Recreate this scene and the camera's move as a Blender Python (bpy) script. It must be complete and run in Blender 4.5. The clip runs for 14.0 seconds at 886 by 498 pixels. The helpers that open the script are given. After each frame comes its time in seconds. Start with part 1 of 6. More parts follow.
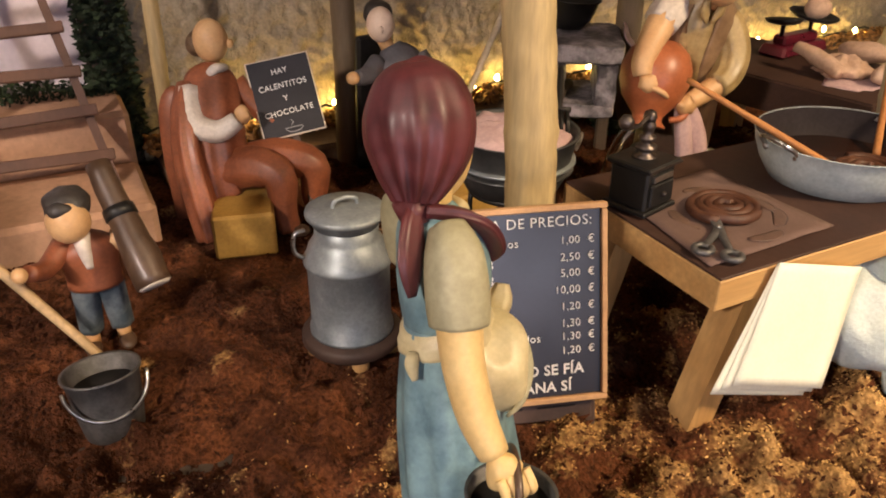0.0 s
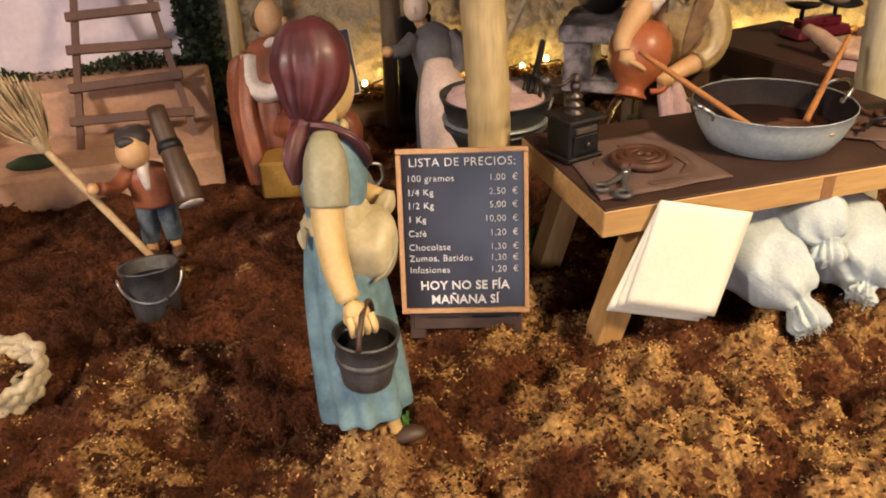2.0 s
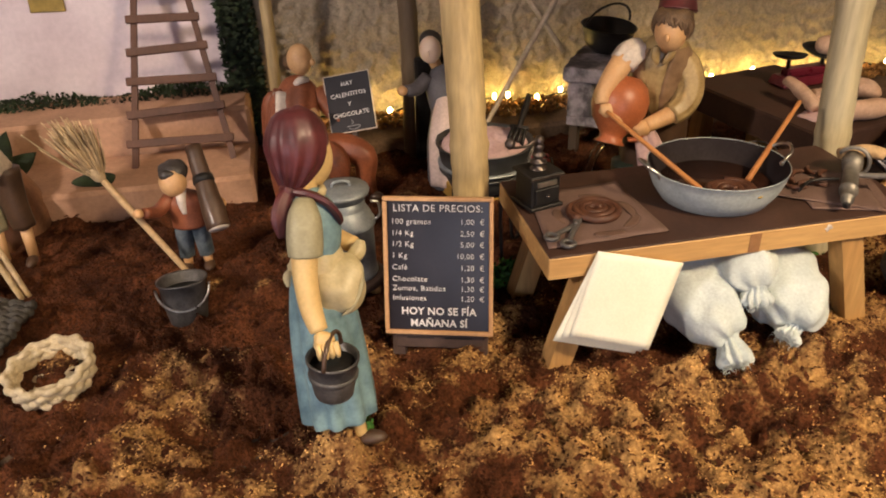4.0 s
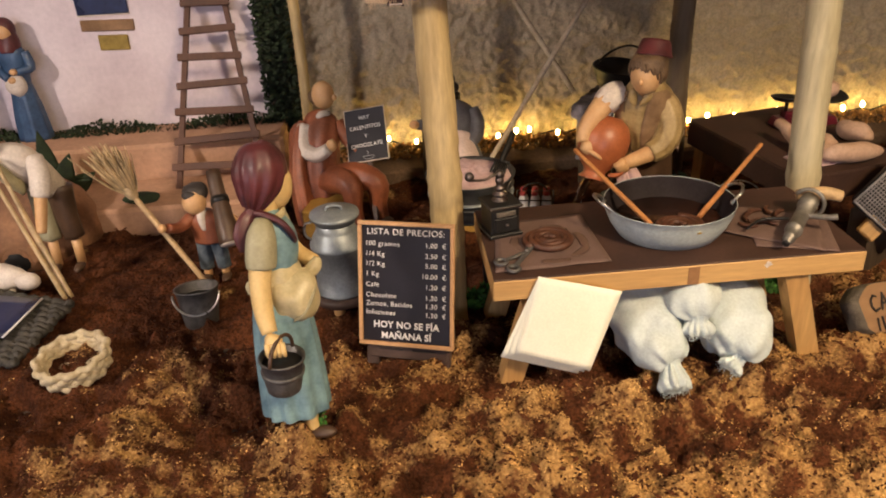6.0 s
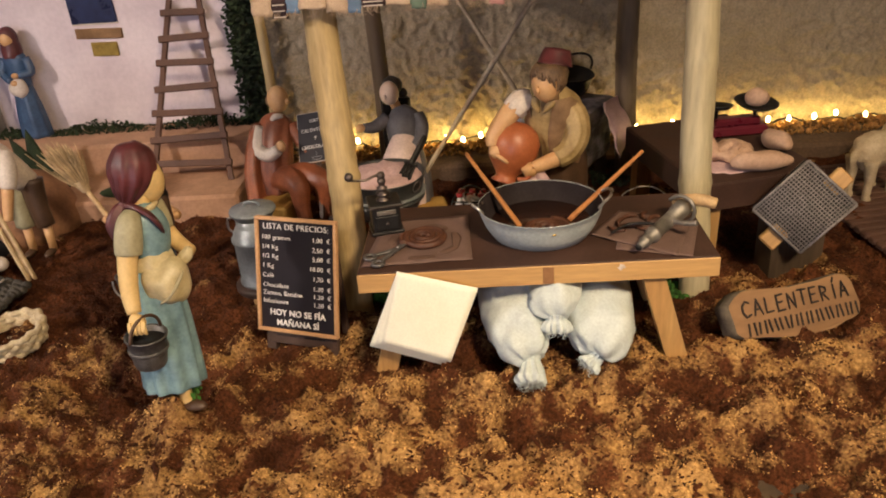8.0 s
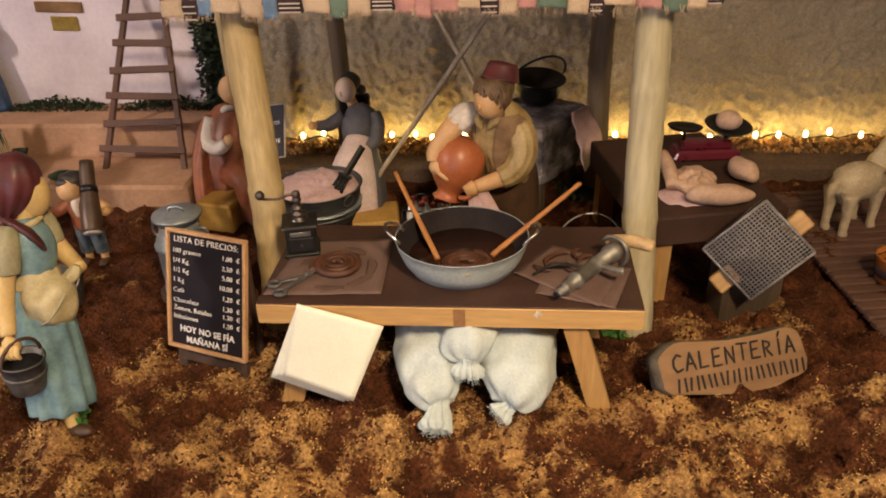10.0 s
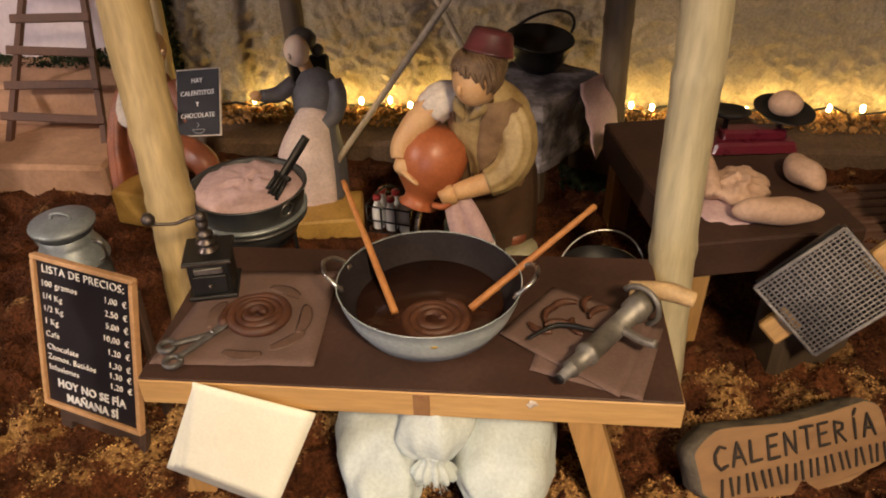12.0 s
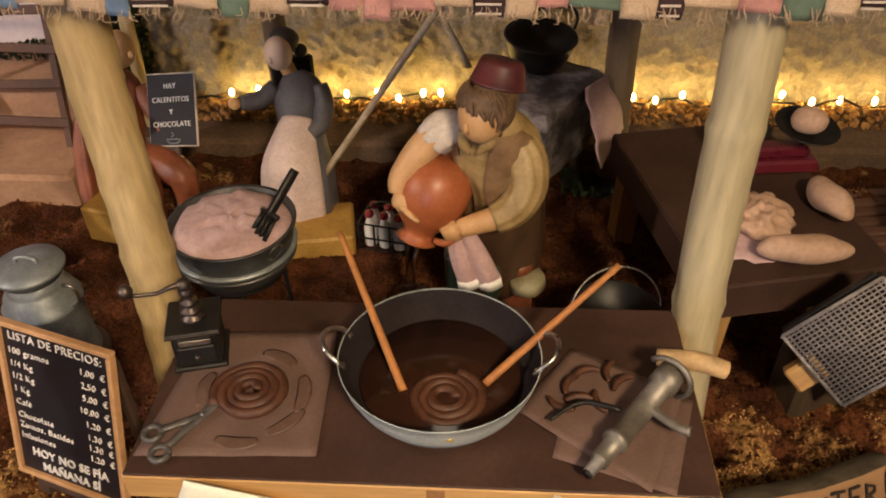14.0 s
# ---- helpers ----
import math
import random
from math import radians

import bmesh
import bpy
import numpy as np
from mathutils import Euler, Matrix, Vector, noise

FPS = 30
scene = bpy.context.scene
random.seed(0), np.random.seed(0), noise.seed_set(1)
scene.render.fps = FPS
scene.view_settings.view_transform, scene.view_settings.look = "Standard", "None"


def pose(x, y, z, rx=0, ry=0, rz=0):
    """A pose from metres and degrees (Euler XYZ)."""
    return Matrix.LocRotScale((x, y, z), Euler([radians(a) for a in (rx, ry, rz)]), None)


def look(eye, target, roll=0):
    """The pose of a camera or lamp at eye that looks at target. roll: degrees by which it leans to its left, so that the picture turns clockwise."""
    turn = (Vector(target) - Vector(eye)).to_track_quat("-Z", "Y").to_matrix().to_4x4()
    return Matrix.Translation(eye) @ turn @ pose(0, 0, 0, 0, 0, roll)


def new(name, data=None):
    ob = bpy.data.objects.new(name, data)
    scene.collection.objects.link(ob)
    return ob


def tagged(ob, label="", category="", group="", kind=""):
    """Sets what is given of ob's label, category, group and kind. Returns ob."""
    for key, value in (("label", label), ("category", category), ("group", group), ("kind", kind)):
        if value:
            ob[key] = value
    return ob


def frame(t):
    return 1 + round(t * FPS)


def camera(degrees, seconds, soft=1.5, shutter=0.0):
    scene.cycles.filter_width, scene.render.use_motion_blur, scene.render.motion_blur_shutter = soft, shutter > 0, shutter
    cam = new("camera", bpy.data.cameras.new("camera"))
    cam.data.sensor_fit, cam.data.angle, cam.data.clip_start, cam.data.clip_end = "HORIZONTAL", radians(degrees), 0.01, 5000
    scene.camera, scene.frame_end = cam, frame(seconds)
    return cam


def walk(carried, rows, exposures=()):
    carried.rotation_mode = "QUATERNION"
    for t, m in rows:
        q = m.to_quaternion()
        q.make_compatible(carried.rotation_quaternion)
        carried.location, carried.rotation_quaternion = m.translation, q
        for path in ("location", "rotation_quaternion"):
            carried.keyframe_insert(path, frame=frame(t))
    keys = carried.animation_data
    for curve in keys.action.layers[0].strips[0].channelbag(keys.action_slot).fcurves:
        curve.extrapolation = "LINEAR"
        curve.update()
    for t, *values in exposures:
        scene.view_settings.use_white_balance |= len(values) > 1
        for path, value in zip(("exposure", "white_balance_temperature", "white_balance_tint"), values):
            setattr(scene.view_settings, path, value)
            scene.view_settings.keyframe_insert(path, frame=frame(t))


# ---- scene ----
cam = camera(59.7, 14.0, soft=1.9)
PATH = [
    (0, (-0.245, -0.207, 0.273), (0.552, 1.355, -0.69), 0.4),
    (0.5, (-0.237, -0.241, 0.266), (0.518, 1.341, -0.696), 0.2),
    (1, (-0.223, -0.275, 0.27), (0.44, 1.347, -0.694), -0.5),
    (1.5, (-0.206, -0.311, 0.275), (0.369, 1.345, -0.688), -1.1),
    (2, (-0.186, -0.337, 0.284), (0.285, 1.346, -0.69), -1.9),
    (2.5, (-0.169, -0.356, 0.296), (0.216, 1.344, -0.683), -2.3),
    (3, (-0.165, -0.375, 0.316), (0.201, 1.324, -0.674), -2.4),
    (3.5, (-0.157, -0.395, 0.336), (0.219, 1.3, -0.656), -1.9),
    (3.7, (-0.153, -0.4, 0.342), (0.204, 1.298, -0.654), -1.9),
    (5.8, (-0.07, -0.467, 0.371), (0.051, 1.302, -0.554), -3.0),
    (6, (-0.059, -0.474, 0.371), (0.033, 1.299, -0.55), -3.3),
    (6.5, (-0.031, -0.487, 0.372), (-0.003, 1.292, -0.541), -3.9),
    (7, (0.014, -0.497, 0.375), (-0.017, 1.284, -0.535), -4.3),
    (7.5, (0.059, -0.506, 0.377), (-0.018, 1.277, -0.526), -4.6),
    (8, (0.102, -0.516, 0.375), (-0.015, 1.265, -0.527), -4.7),
    (8.5, (0.152, -0.522, 0.384), (-0.004, 1.255, -0.519), -4.7),
    (8.7, (0.166, -0.529, 0.384), (-0.003, 1.249, -0.516), -4.6),
    (10.8, (0.195, -0.37, 0.401), (0.015, 1.325, -0.646), -1.8),
    (11, (0.199, -0.352, 0.398), (0.017, 1.335, -0.662), -2.0),
    (11.5, (0.195, -0.305, 0.386), (0.018, 1.362, -0.704), -1.8),
    (12, (0.188, -0.274, 0.368), (0.017, 1.373, -0.754), -1.6),
    (12.5, (0.182, -0.248, 0.355), (0.027, 1.376, -0.803), -1.3),
    (13, (0.174, -0.214, 0.365), (0.032, 1.382, -0.832), -1.2),
    (13.5, (0.167, -0.203, 0.379), (0.047, 1.373, -0.846), -1.1),
    (14, (0.166, -0.205, 0.398), (0.06, 1.354, -0.85), -1.1),
]
walk(cam, [(t, look(eye, target, roll)) for t, eye, target, roll in PATH],
     exposures=[(0.0, -0.10), (3.0, -0.27), (6.5, -0.38), (8.7, -0.46), (11.0, -0.53), (14.0, -0.55)])

# ---- light ----
world = bpy.data.worlds.new("world")
scene.world = world
world.use_nodes = True
world.node_tree.nodes["Background"].inputs[0].default_value = (1.0, 0.78, 0.58, 1)
world.node_tree.nodes["Background"].inputs[1].default_value = 0.05


def area_lamp(name, eye, target, size, watts, colour):
    data = bpy.data.lights.new(name, "AREA")
    data.shape, data.size, data.energy, data.color = "DISK", size, watts, colour
    ob = new(name, data)
    ob.matrix_world = look(eye, target)
    return ob


area_lamp("ceiling_spot", (0.46, -0.72, 0.86), (0.18, -0.14, 0.0), 0.16, 6.4, (1.0, 0.75, 0.47)).data.spread = radians(95)
# unseen broad fill from above, added to lift the shadows
area_lamp("overhead_fill", (0.3, -0.5, 2.1), (0.2, 0.1, 0.0), 0.7, 7.0, (1.0, 0.80, 0.59))
area_lamp("hall_window", (-0.45, -2.05, 0.25), (-0.1, 0.3, 0.1), 1.0, 16.5, (0.82, 0.82, 1.0))
area_lamp("side_spot", (-1.05, -0.55, 0.72), (-0.33, 0.22, 0.02), 0.10, 4.0, (1.0, 0.84, 0.74)).data.spread = radians(90)


# ---- materials ----
def material(name, colour, rough=0.6, metal=0.0, second=None, scale=60.0, fine=500.0, bump=0.25, depth=0.0006,
             sharp=(0.35, 0.65), coat=0.0, stretch=(1, 1, 1), speck=0.13, each=0.0):
    """A node material: two colours mixed by a broad noise, darkened a little by a fine one, with fine relief."""
    m = bpy.data.materials.new(name)
    m.use_nodes = True
    t = m.node_tree
    b = t.nodes["Principled BSDF"]
    b.inputs["Metallic"].default_value = metal
    b.inputs["Coat Weight"].default_value = coat
    b.inputs["Coat Roughness"].default_value = 0.2

    def node(kind, **values):
        n = t.nodes.new(kind)
        for k, v in values.items():
            n.inputs[k].default_value = v
        return n

    place = node("ShaderNodeTexCoord")
    move = node("ShaderNodeMapping", Scale=stretch)
    t.links.new(place.outputs["Object"], move.inputs["Vector"])
    broad = node("ShaderNodeTexNoise", Scale=scale, Detail=5.0, Roughness=0.6)
    small = node("ShaderNodeTexNoise", Scale=fine, Detail=3.0, Roughness=0.6)
    for n in (broad, small):
        t.links.new(move.outputs[0], n.inputs["Vector"])
    ramp = node("ShaderNodeMapRange")
    ramp.inputs[1].default_value, ramp.inputs[2].default_value = sharp
    t.links.new(broad.outputs[0], ramp.inputs[0])
    second = second or tuple(c * 0.62 for c in colour)
    mix = node("ShaderNodeMix")
    mix.data_type = "RGBA"
    mix.inputs[6].default_value, mix.inputs[7].default_value = (*second, 1), (*colour, 1)
    t.links.new(ramp.outputs[0], mix.inputs[0])
    grain = node("ShaderNodeMapRange")
    grain.inputs[1].default_value, grain.inputs[2].default_value = 0.3, 0.7
    grain.inputs[3].default_value, grain.inputs[4].default_value = 1 - speck, 1 + speck * 0.5
    t.links.new(small.outputs[0], grain.inputs[0])
    tone = node("ShaderNodeHueSaturation")
    t.links.new(mix.outputs[2], tone.inputs["Color"])
    if each:
        info = node("ShaderNodeNewGeometry")
        lift = node("ShaderNodeMapRange")
        lift.inputs[3].default_value, lift.inputs[4].default_value = 1 - each, 1 + each
        t.links.new(info.outputs["Random Per Island"], lift.inputs[0])
        both = node("ShaderNodeMath")
        both.operation = "MULTIPLY"
        t.links.new(grain.outputs[0], both.inputs[0])
        t.links.new(lift.outputs[0], both.inputs[1])
        t.links.new(both.outputs[0], tone.inputs["Value"])
    else:
        t.links.new(grain.outputs[0], tone.inputs["Value"])
    t.links.new(tone.outputs[0], b.inputs["Base Color"])
    gloss = node("ShaderNodeMapRange")
    gloss.inputs[3].default_value, gloss.inputs[4].default_value = max(0.05, rough - 0.12), min(1.0, rough + 0.12)
    t.links.new(broad.outputs[0], gloss.inputs[0])
    t.links.new(gloss.outputs[0], b.inputs["Roughness"])
    if bump:
        raised = node("ShaderNodeBump", Strength=bump, Distance=depth)
        t.links.new(small.outputs[0], raised.inputs["Height"])
        t.links.new(raised.outputs[0], b.inputs["Normal"])
    return m


def glowing(name, colour, strength):
    m = bpy.data.materials.new(name)
    m.use_nodes = True
    b = m.node_tree.nodes["Principled BSDF"]
    b.inputs["Base Color"].default_value = (*colour, 1)
    b.inputs["Emission Color"].default_value = (*colour, 1)
    b.inputs["Emission Strength"].default_value = strength
    return m


def clear(name, colour, rough=0.05):
    m = bpy.data.materials.new(name)
    m.use_nodes = True
    b = m.node_tree.nodes["Principled BSDF"]
    b.inputs["Base Color"].default_value = (*colour, 1)
    b.inputs["Transmission Weight"].default_value = 1.0
    b.inputs["Roughness"].default_value = rough
    b.inputs["IOR"].default_value = 1.33
    return m


EARTH = material("brown_earth", (0.10, 0.035, 0.014), 0.95, second=(0.045, 0.016, 0.008), scale=18, fine=420, bump=0.9, depth=0.004, speck=0.65)


def soil():
    """Peat soil with sawdust drifts where the mesh carries the dust attribute."""
    m = material("peat_with_sawdust", (0.145, 0.050, 0.020), 0.95, second=(0.045, 0.015, 0.007), scale=30, fine=420, bump=0.9, depth=0.004, speck=0.6)
    t = m.node_tree
    b = t.nodes["Principled BSDF"]
    tone = b.inputs["Base Color"].links[0].from_node
    dust = t.nodes.new("ShaderNodeAttribute")
    dust.attribute_name = "dust"
    grit = t.nodes.new("ShaderNodeTexNoise")
    grit.inputs["Scale"].default_value, grit.inputs["Detail"].default_value = 330.0, 4.0
    place = t.nodes.new("ShaderNodeTexCoord")
    t.links.new(place.outputs["Object"], grit.inputs["Vector"])
    total = t.nodes.new("ShaderNodeMath")
    total.operation = "ADD"
    t.links.new(dust.outputs["Fac"], total.inputs[0])
    t.links.new(grit.outputs[0], total.inputs[1])
    ramp = t.nodes.new("ShaderNodeMapRange")
    ramp.inputs[1].default_value, ramp.inputs[2].default_value = 0.66, 1.36
    t.links.new(total.outputs[0], ramp.inputs[0])
    mix = t.nodes.new("ShaderNodeMix")
    mix.data_type = "RGBA"
    tint = t.nodes.new("ShaderNodeMix")
    tint.data_type = "RGBA"
    tint.inputs[6].default_value, tint.inputs[7].default_value = (0.085, 0.030, 0.009, 1), (0.80, 0.48, 0.18, 1)
    t.links.new(grit.outputs[0], tint.inputs[0])
    t.links.new(ramp.outputs[0], mix.inputs[0])
    t.links.new(tone.outputs[0], mix.inputs[6])
    t.links.new(tint.outputs[2], mix.inputs[7])
    t.links.new(mix.outputs[2], b.inputs["Base Color"])
    return m


SOIL = soil()
SAWDUST = material("golden_sawdust", (0.74, 0.44, 0.15), 0.9, second=(0.24, 0.095, 0.026), scale=25, fine=700, bump=0.5, speck=0.4, each=0.5)
LILAC = material("whitewashed_plaster", (0.74, 0.64, 0.67), 0.85, second=(0.62, 0.52, 0.56), scale=14, fine=160, bump=0.25, depth=0.001, speck=0.08)
PLASTER = material("rough_tan_plaster", (0.40, 0.33, 0.235), 0.95, second=(0.32, 0.26, 0.18), scale=30, fine=330, bump=0.8, depth=0.0022, sharp=(0.3, 0.7), speck=0.25)
TERRACE = material("ochre_terrace_plaster", (0.50, 0.29, 0.18), 0.85, second=(0.36, 0.20, 0.12), scale=16, fine=200, bump=0.3, speck=0.15)
ROOM = material("dim_room_paint", (0.35, 0.25, 0.18), 0.9, scale=2, fine=30)
MOSS = material("dark_moss", (0.028, 0.045, 0.014), 0.95, second=(0.012, 0.02, 0.008), scale=60, fine=600, bump=0.8, depth=0.003, each=0.4)
GREEN = material("bright_moss", (0.05, 0.16, 0.02), 0.9, scale=90, fine=600, each=0.4)
BAMBOO = material("pale_peeled_pole", (0.56, 0.42, 0.21), 0.6, second=(0.40, 0.28, 0.12), scale=35, fine=220, bump=0.35, depth=0.001, stretch=(1, 1, 0.12), speck=0.25)
DRIFT = material("grey_driftwood", (0.46, 0.38, 0.27), 0.8, second=(0.34, 0.27, 0.18), scale=60, fine=300, speck=0.2)
CANE = material("pale_smooth_bamboo", (0.50, 0.43, 0.27), 0.5, second=(0.38, 0.32, 0.19), scale=30, fine=220, bump=0.25, depth=0.0008, stretch=(1, 1, 0.12), speck=0.2)
BARK = material("dark_weathered_pole", (0.085, 0.055, 0.032), 0.8, second=(0.04, 0.026, 0.016), scale=35, fine=220, bump=0.5, depth=0.001, stretch=(1, 1, 0.15))
PINE = material("honey_pine", (0.56, 0.34, 0.13), 0.55, second=(0.43, 0.235, 0.08), scale=30, fine=260, bump=0.15, stretch=(0.12, 1, 1), speck=0.2)
PINE_UP = material("honey_pine_upright", (0.54, 0.33, 0.125), 0.55, second=(0.41, 0.225, 0.08), scale=30, fine=260, bump=0.15, stretch=(1, 1, 0.12), speck=0.2)
# terrace plaster darkened: the ledge's shade before the bulbs is in this brown
LEDGE = material("shade_darkened_ledge", (0.17, 0.105, 0.06), 0.9, second=(0.10, 0.06, 0.036), scale=30, fine=250, bump=0.5, speck=0.3)
ADOBE = material("dull_ochre_adobe", (0.34, 0.17, 0.085), 0.85, second=(0.22, 0.105, 0.05), scale=18, fine=220, bump=0.4, speck=0.2)
POTGREY = material("dark_grey_pot_metal", (0.10, 0.10, 0.10), 0.4, 0.5, second=(0.06, 0.06, 0.06), scale=60, fine=400)
BOARD = material("dark_brown_table_paint", (0.070, 0.036, 0.026), 0.55, second=(0.045, 0.024, 0.018), scale=20, fine=300, bump=0.1, speck=0.15)
LADDER = material("brown_ladder_wood", (0.13, 0.062, 0.04), 0.7, second=(0.085, 0.04, 0.026), scale=30, fine=250, stretch=(1, 1, 0.2))
STICK = material("orange_stick_wood", (0.50, 0.21, 0.06), 0.6, second=(0.36, 0.14, 0.04), scale=60, fine=300, speck=0.2)
BROOMWOOD = material("pale_broomstick", (0.60, 0.40, 0.20), 0.6, scale=60, fine=300, speck=0.2)
STRAW = material("broom_straw", (0.58, 0.42, 0.23), 0.85, scale=90, fine=500, each=0.35)
CREAMWOVEN = material("cream_woven_cord", (0.62, 0.52, 0.34), 0.9, second=(0.42, 0.33, 0.2), scale=150, fine=900, bump=0.5)
CARDSTOCK = material("cream_paper", (0.84, 0.82, 0.68), 0.8, second=(0.78, 0.75, 0.60), scale=25, fine=600, bump=0.08, speck=0.06)
KRAFT = material("brown_wrapping_paper", (0.165, 0.103, 0.085), 0.8, second=(0.125, 0.077, 0.063), scale=30, fine=500, bump=0.12, speck=0.12)
GREASE = material("grease_stain", (0.15, 0.088, 0.066), 0.45, scale=60, fine=500, bump=0.1)
CHURRO = material("fried_churro_dough", (0.105, 0.038, 0.017), 0.55, second=(0.062, 0.022, 0.011), scale=120, fine=700, bump=0.5, speck=0.35)
OIL = material("dark_frying_oil", (0.040, 0.016, 0.010), 0.12, scale=60, fine=300, bump=0.05)
TIN = material("galvanised_tin", (0.34, 0.37, 0.385), 0.45, 0.5, second=(0.22, 0.245, 0.26), scale=70, fine=500, bump=0.12, speck=0.15)
WOKOUT = material("painted_blue_grey_tin", (0.50, 0.55, 0.54), 0.42, 0.1, second=(0.38, 0.43, 0.43), scale=60, fine=400, bump=0.1, speck=0.15)
WOKIN = material("smoked_pan_inside", (0.026, 0.020, 0.022), 0.75, 0.0, second=(0.017, 0.012, 0.013), scale=50, fine=400, bump=0.1)
MESH = material("dull_grey_mesh_wire", (0.33, 0.30, 0.29), 0.55, 0.3, scale=200, fine=900, bump=0.1)
WIRE = material("bright_steel_wire", (0.62, 0.60, 0.56), 0.3, 1.0, scale=200, fine=900, bump=0.1)
IRON = material("black_iron", (0.022, 0.020, 0.019), 0.45, 0.4, scale=80, fine=500, bump=0.3)
PEWTER = material("dull_pewter", (0.29, 0.265, 0.23), 0.5, 0.6, second=(0.17, 0.155, 0.135), scale=90, fine=500, bump=0.15)
BRONZE = material("aged_bronze", (0.125, 0.10, 0.088), 0.38, 0.85, scale=120, fine=600)
FLOUR = material("pinkish_flour", (0.56, 0.39, 0.39), 0.95, second=(0.49, 0.33, 0.33), scale=60, fine=350, bump=0.12, depth=0.0006, speck=0.15)
DOUGH = material("bread_dough", (0.54, 0.36, 0.26), 0.75, second=(0.43, 0.27, 0.18), scale=50, fine=300, bump=0.3, speck=0.15)
CHALK = material("chalkboard_black", (0.014, 0.012, 0.017), 0.33, second=(0.020, 0.017, 0.022), scale=25, fine=400, bump=0.03)
SLATE = material("matt_chalkboard", (0.016, 0.015, 0.020), 0.75, second=(0.024, 0.022, 0.028), scale=25, fine=400, bump=0.03)
FRAME = material("pale_orange_frame", (0.62, 0.36, 0.18), 0.6, second=(0.5, 0.28, 0.13), scale=40, fine=300, bump=0.1)
EASEL = material("dark_stained_easel", (0.075, 0.042, 0.030), 0.6, scale=40, fine=300)
WHITE = material("white_lettering", (0.80, 0.78, 0.76), 0.7, bump=0, speck=0.05, second=(0.75, 0.73, 0.71))
GREYINK = material("faint_grey_lettering", (0.30, 0.30, 0.32), 0.7, bump=0, speck=0.05)
BLACKINK = material("burnt_black_lettering", (0.028, 0.018, 0.012), 0.8, bump=0.2)
SACK = material("white_sack_cloth", (0.58, 0.64, 0.63), 0.85, second=(0.47, 0.53, 0.53), scale=40, fine=500, bump=0.45, depth=0.0012, speck=0.12)
SLAB = material("cut_wood_slab", (0.36, 0.21, 0.10), 0.8, second=(0.20, 0.105, 0.048), scale=14, fine=120, stretch=(0.25, 1, 1.6), bump=0.4, depth=0.001)
SLABBARK = material("grey_bark", (0.16, 0.13, 0.09), 0.9, second=(0.07, 0.055, 0.04), scale=60, fine=400, bump=0.8, depth=0.002)
STONE = material("dark_marbled_stone", (0.30, 0.27, 0.30), 0.6, second=(0.060, 0.053, 0.062), scale=45, fine=300, bump=0.5, depth=0.0015, sharp=(0.42, 0.62))
CLAY = material("terracotta_clay", (0.42, 0.125, 0.045), 0.42, second=(0.32, 0.09, 0.032), scale=50, fine=400, bump=0.1, coat=0.05, speck=0.12)
EMBER = material("dried_leaf_chips", (0.42, 0.22, 0.07), 0.85, second=(0.2, 0.1, 0.03), scale=90, fine=500, bump=0.5, each=0.5)
BULB = glowing("lit_led_bulb", (1.0, 0.68, 0.20), 155.0)
CABLE = material("dark_cable", (0.02, 0.022, 0.014), 0.6, scale=100, fine=500)
LINEN = material("beige_patchwork_cloth", (0.56, 0.42, 0.29), 0.9, second=(0.46, 0.33, 0.22), scale=60, fine=1400, bump=0.5, speck=0.25)
PLUM = material("dark_plum_cloth", (0.045, 0.020, 0.022), 0.9, fine=1200, bump=0.4)
SAGE = material("sage_green_cloth", (0.13, 0.19, 0.14), 0.9, fine=1200, bump=0.4)
PINKCLOTH = material("faded_pink_cloth", (0.55, 0.27, 0.24), 0.9, fine=1200, bump=0.4)
SKYCLOTH = material("faded_blue_cloth", (0.16, 0.25, 0.38), 0.9, fine=1200, bump=0.4)
# painted figures
SKIN = material("painted_flesh", (0.60, 0.36, 0.17), 0.5, second=(0.54, 0.30, 0.13), scale=60, fine=400, bump=0.08, coat=0.04, speck=0.1)
PALESKIN = material("painted_yellow_flesh", (0.70, 0.50, 0.22), 0.5, second=(0.64, 0.43, 0.17), scale=60, fine=400, bump=0.08, coat=0.04, speck=0.1)
TEAL = material("painted_teal_dress", (0.21, 0.335, 0.36), 0.5, second=(0.10, 0.175, 0.21), scale=55, fine=400, bump=0.15, coat=0.1, sharp=(0.35, 0.6))
CREAM = material("painted_cream_apron", (0.64, 0.55, 0.34), 0.55, second=(0.48, 0.39, 0.2), scale=45, fine=400, bump=0.15, coat=0.1, speck=0.12)
KHAKI = material("painted_khaki_sleeve", (0.42, 0.38, 0.24), 0.55, second=(0.30, 0.27, 0.16), scale=60, fine=400, bump=0.1)
MAROON = material("painted_maroon_scarf", (0.125, 0.026, 0.028), 0.5, second=(0.055, 0.012, 0.014), scale=60, fine=400, bump=0.15, coat=0.08)
OLIVE = material("painted_olive_gold_shirt", (0.40, 0.28, 0.12), 0.5, second=(0.22, 0.14, 0.05), scale=60, fine=400, bump=0.2, coat=0.1)
RUST = material("painted_rust_robe", (0.29, 0.088, 0.036), 0.5, second=(0.16, 0.045, 0.019), scale=50, fine=400, bump=0.12, coat=0.06)
HAIR = material("painted_brown_hair", (0.16, 0.095, 0.048), 0.6, second=(0.07, 0.038, 0.018), scale=150, fine=500, bump=0.6, depth=0.0015)
DARKHAIR = material("painted_dark_hair", (0.045, 0.036, 0.030), 0.5, second=(0.025, 0.02, 0.018), scale=150, fine=500, bump=0.5)
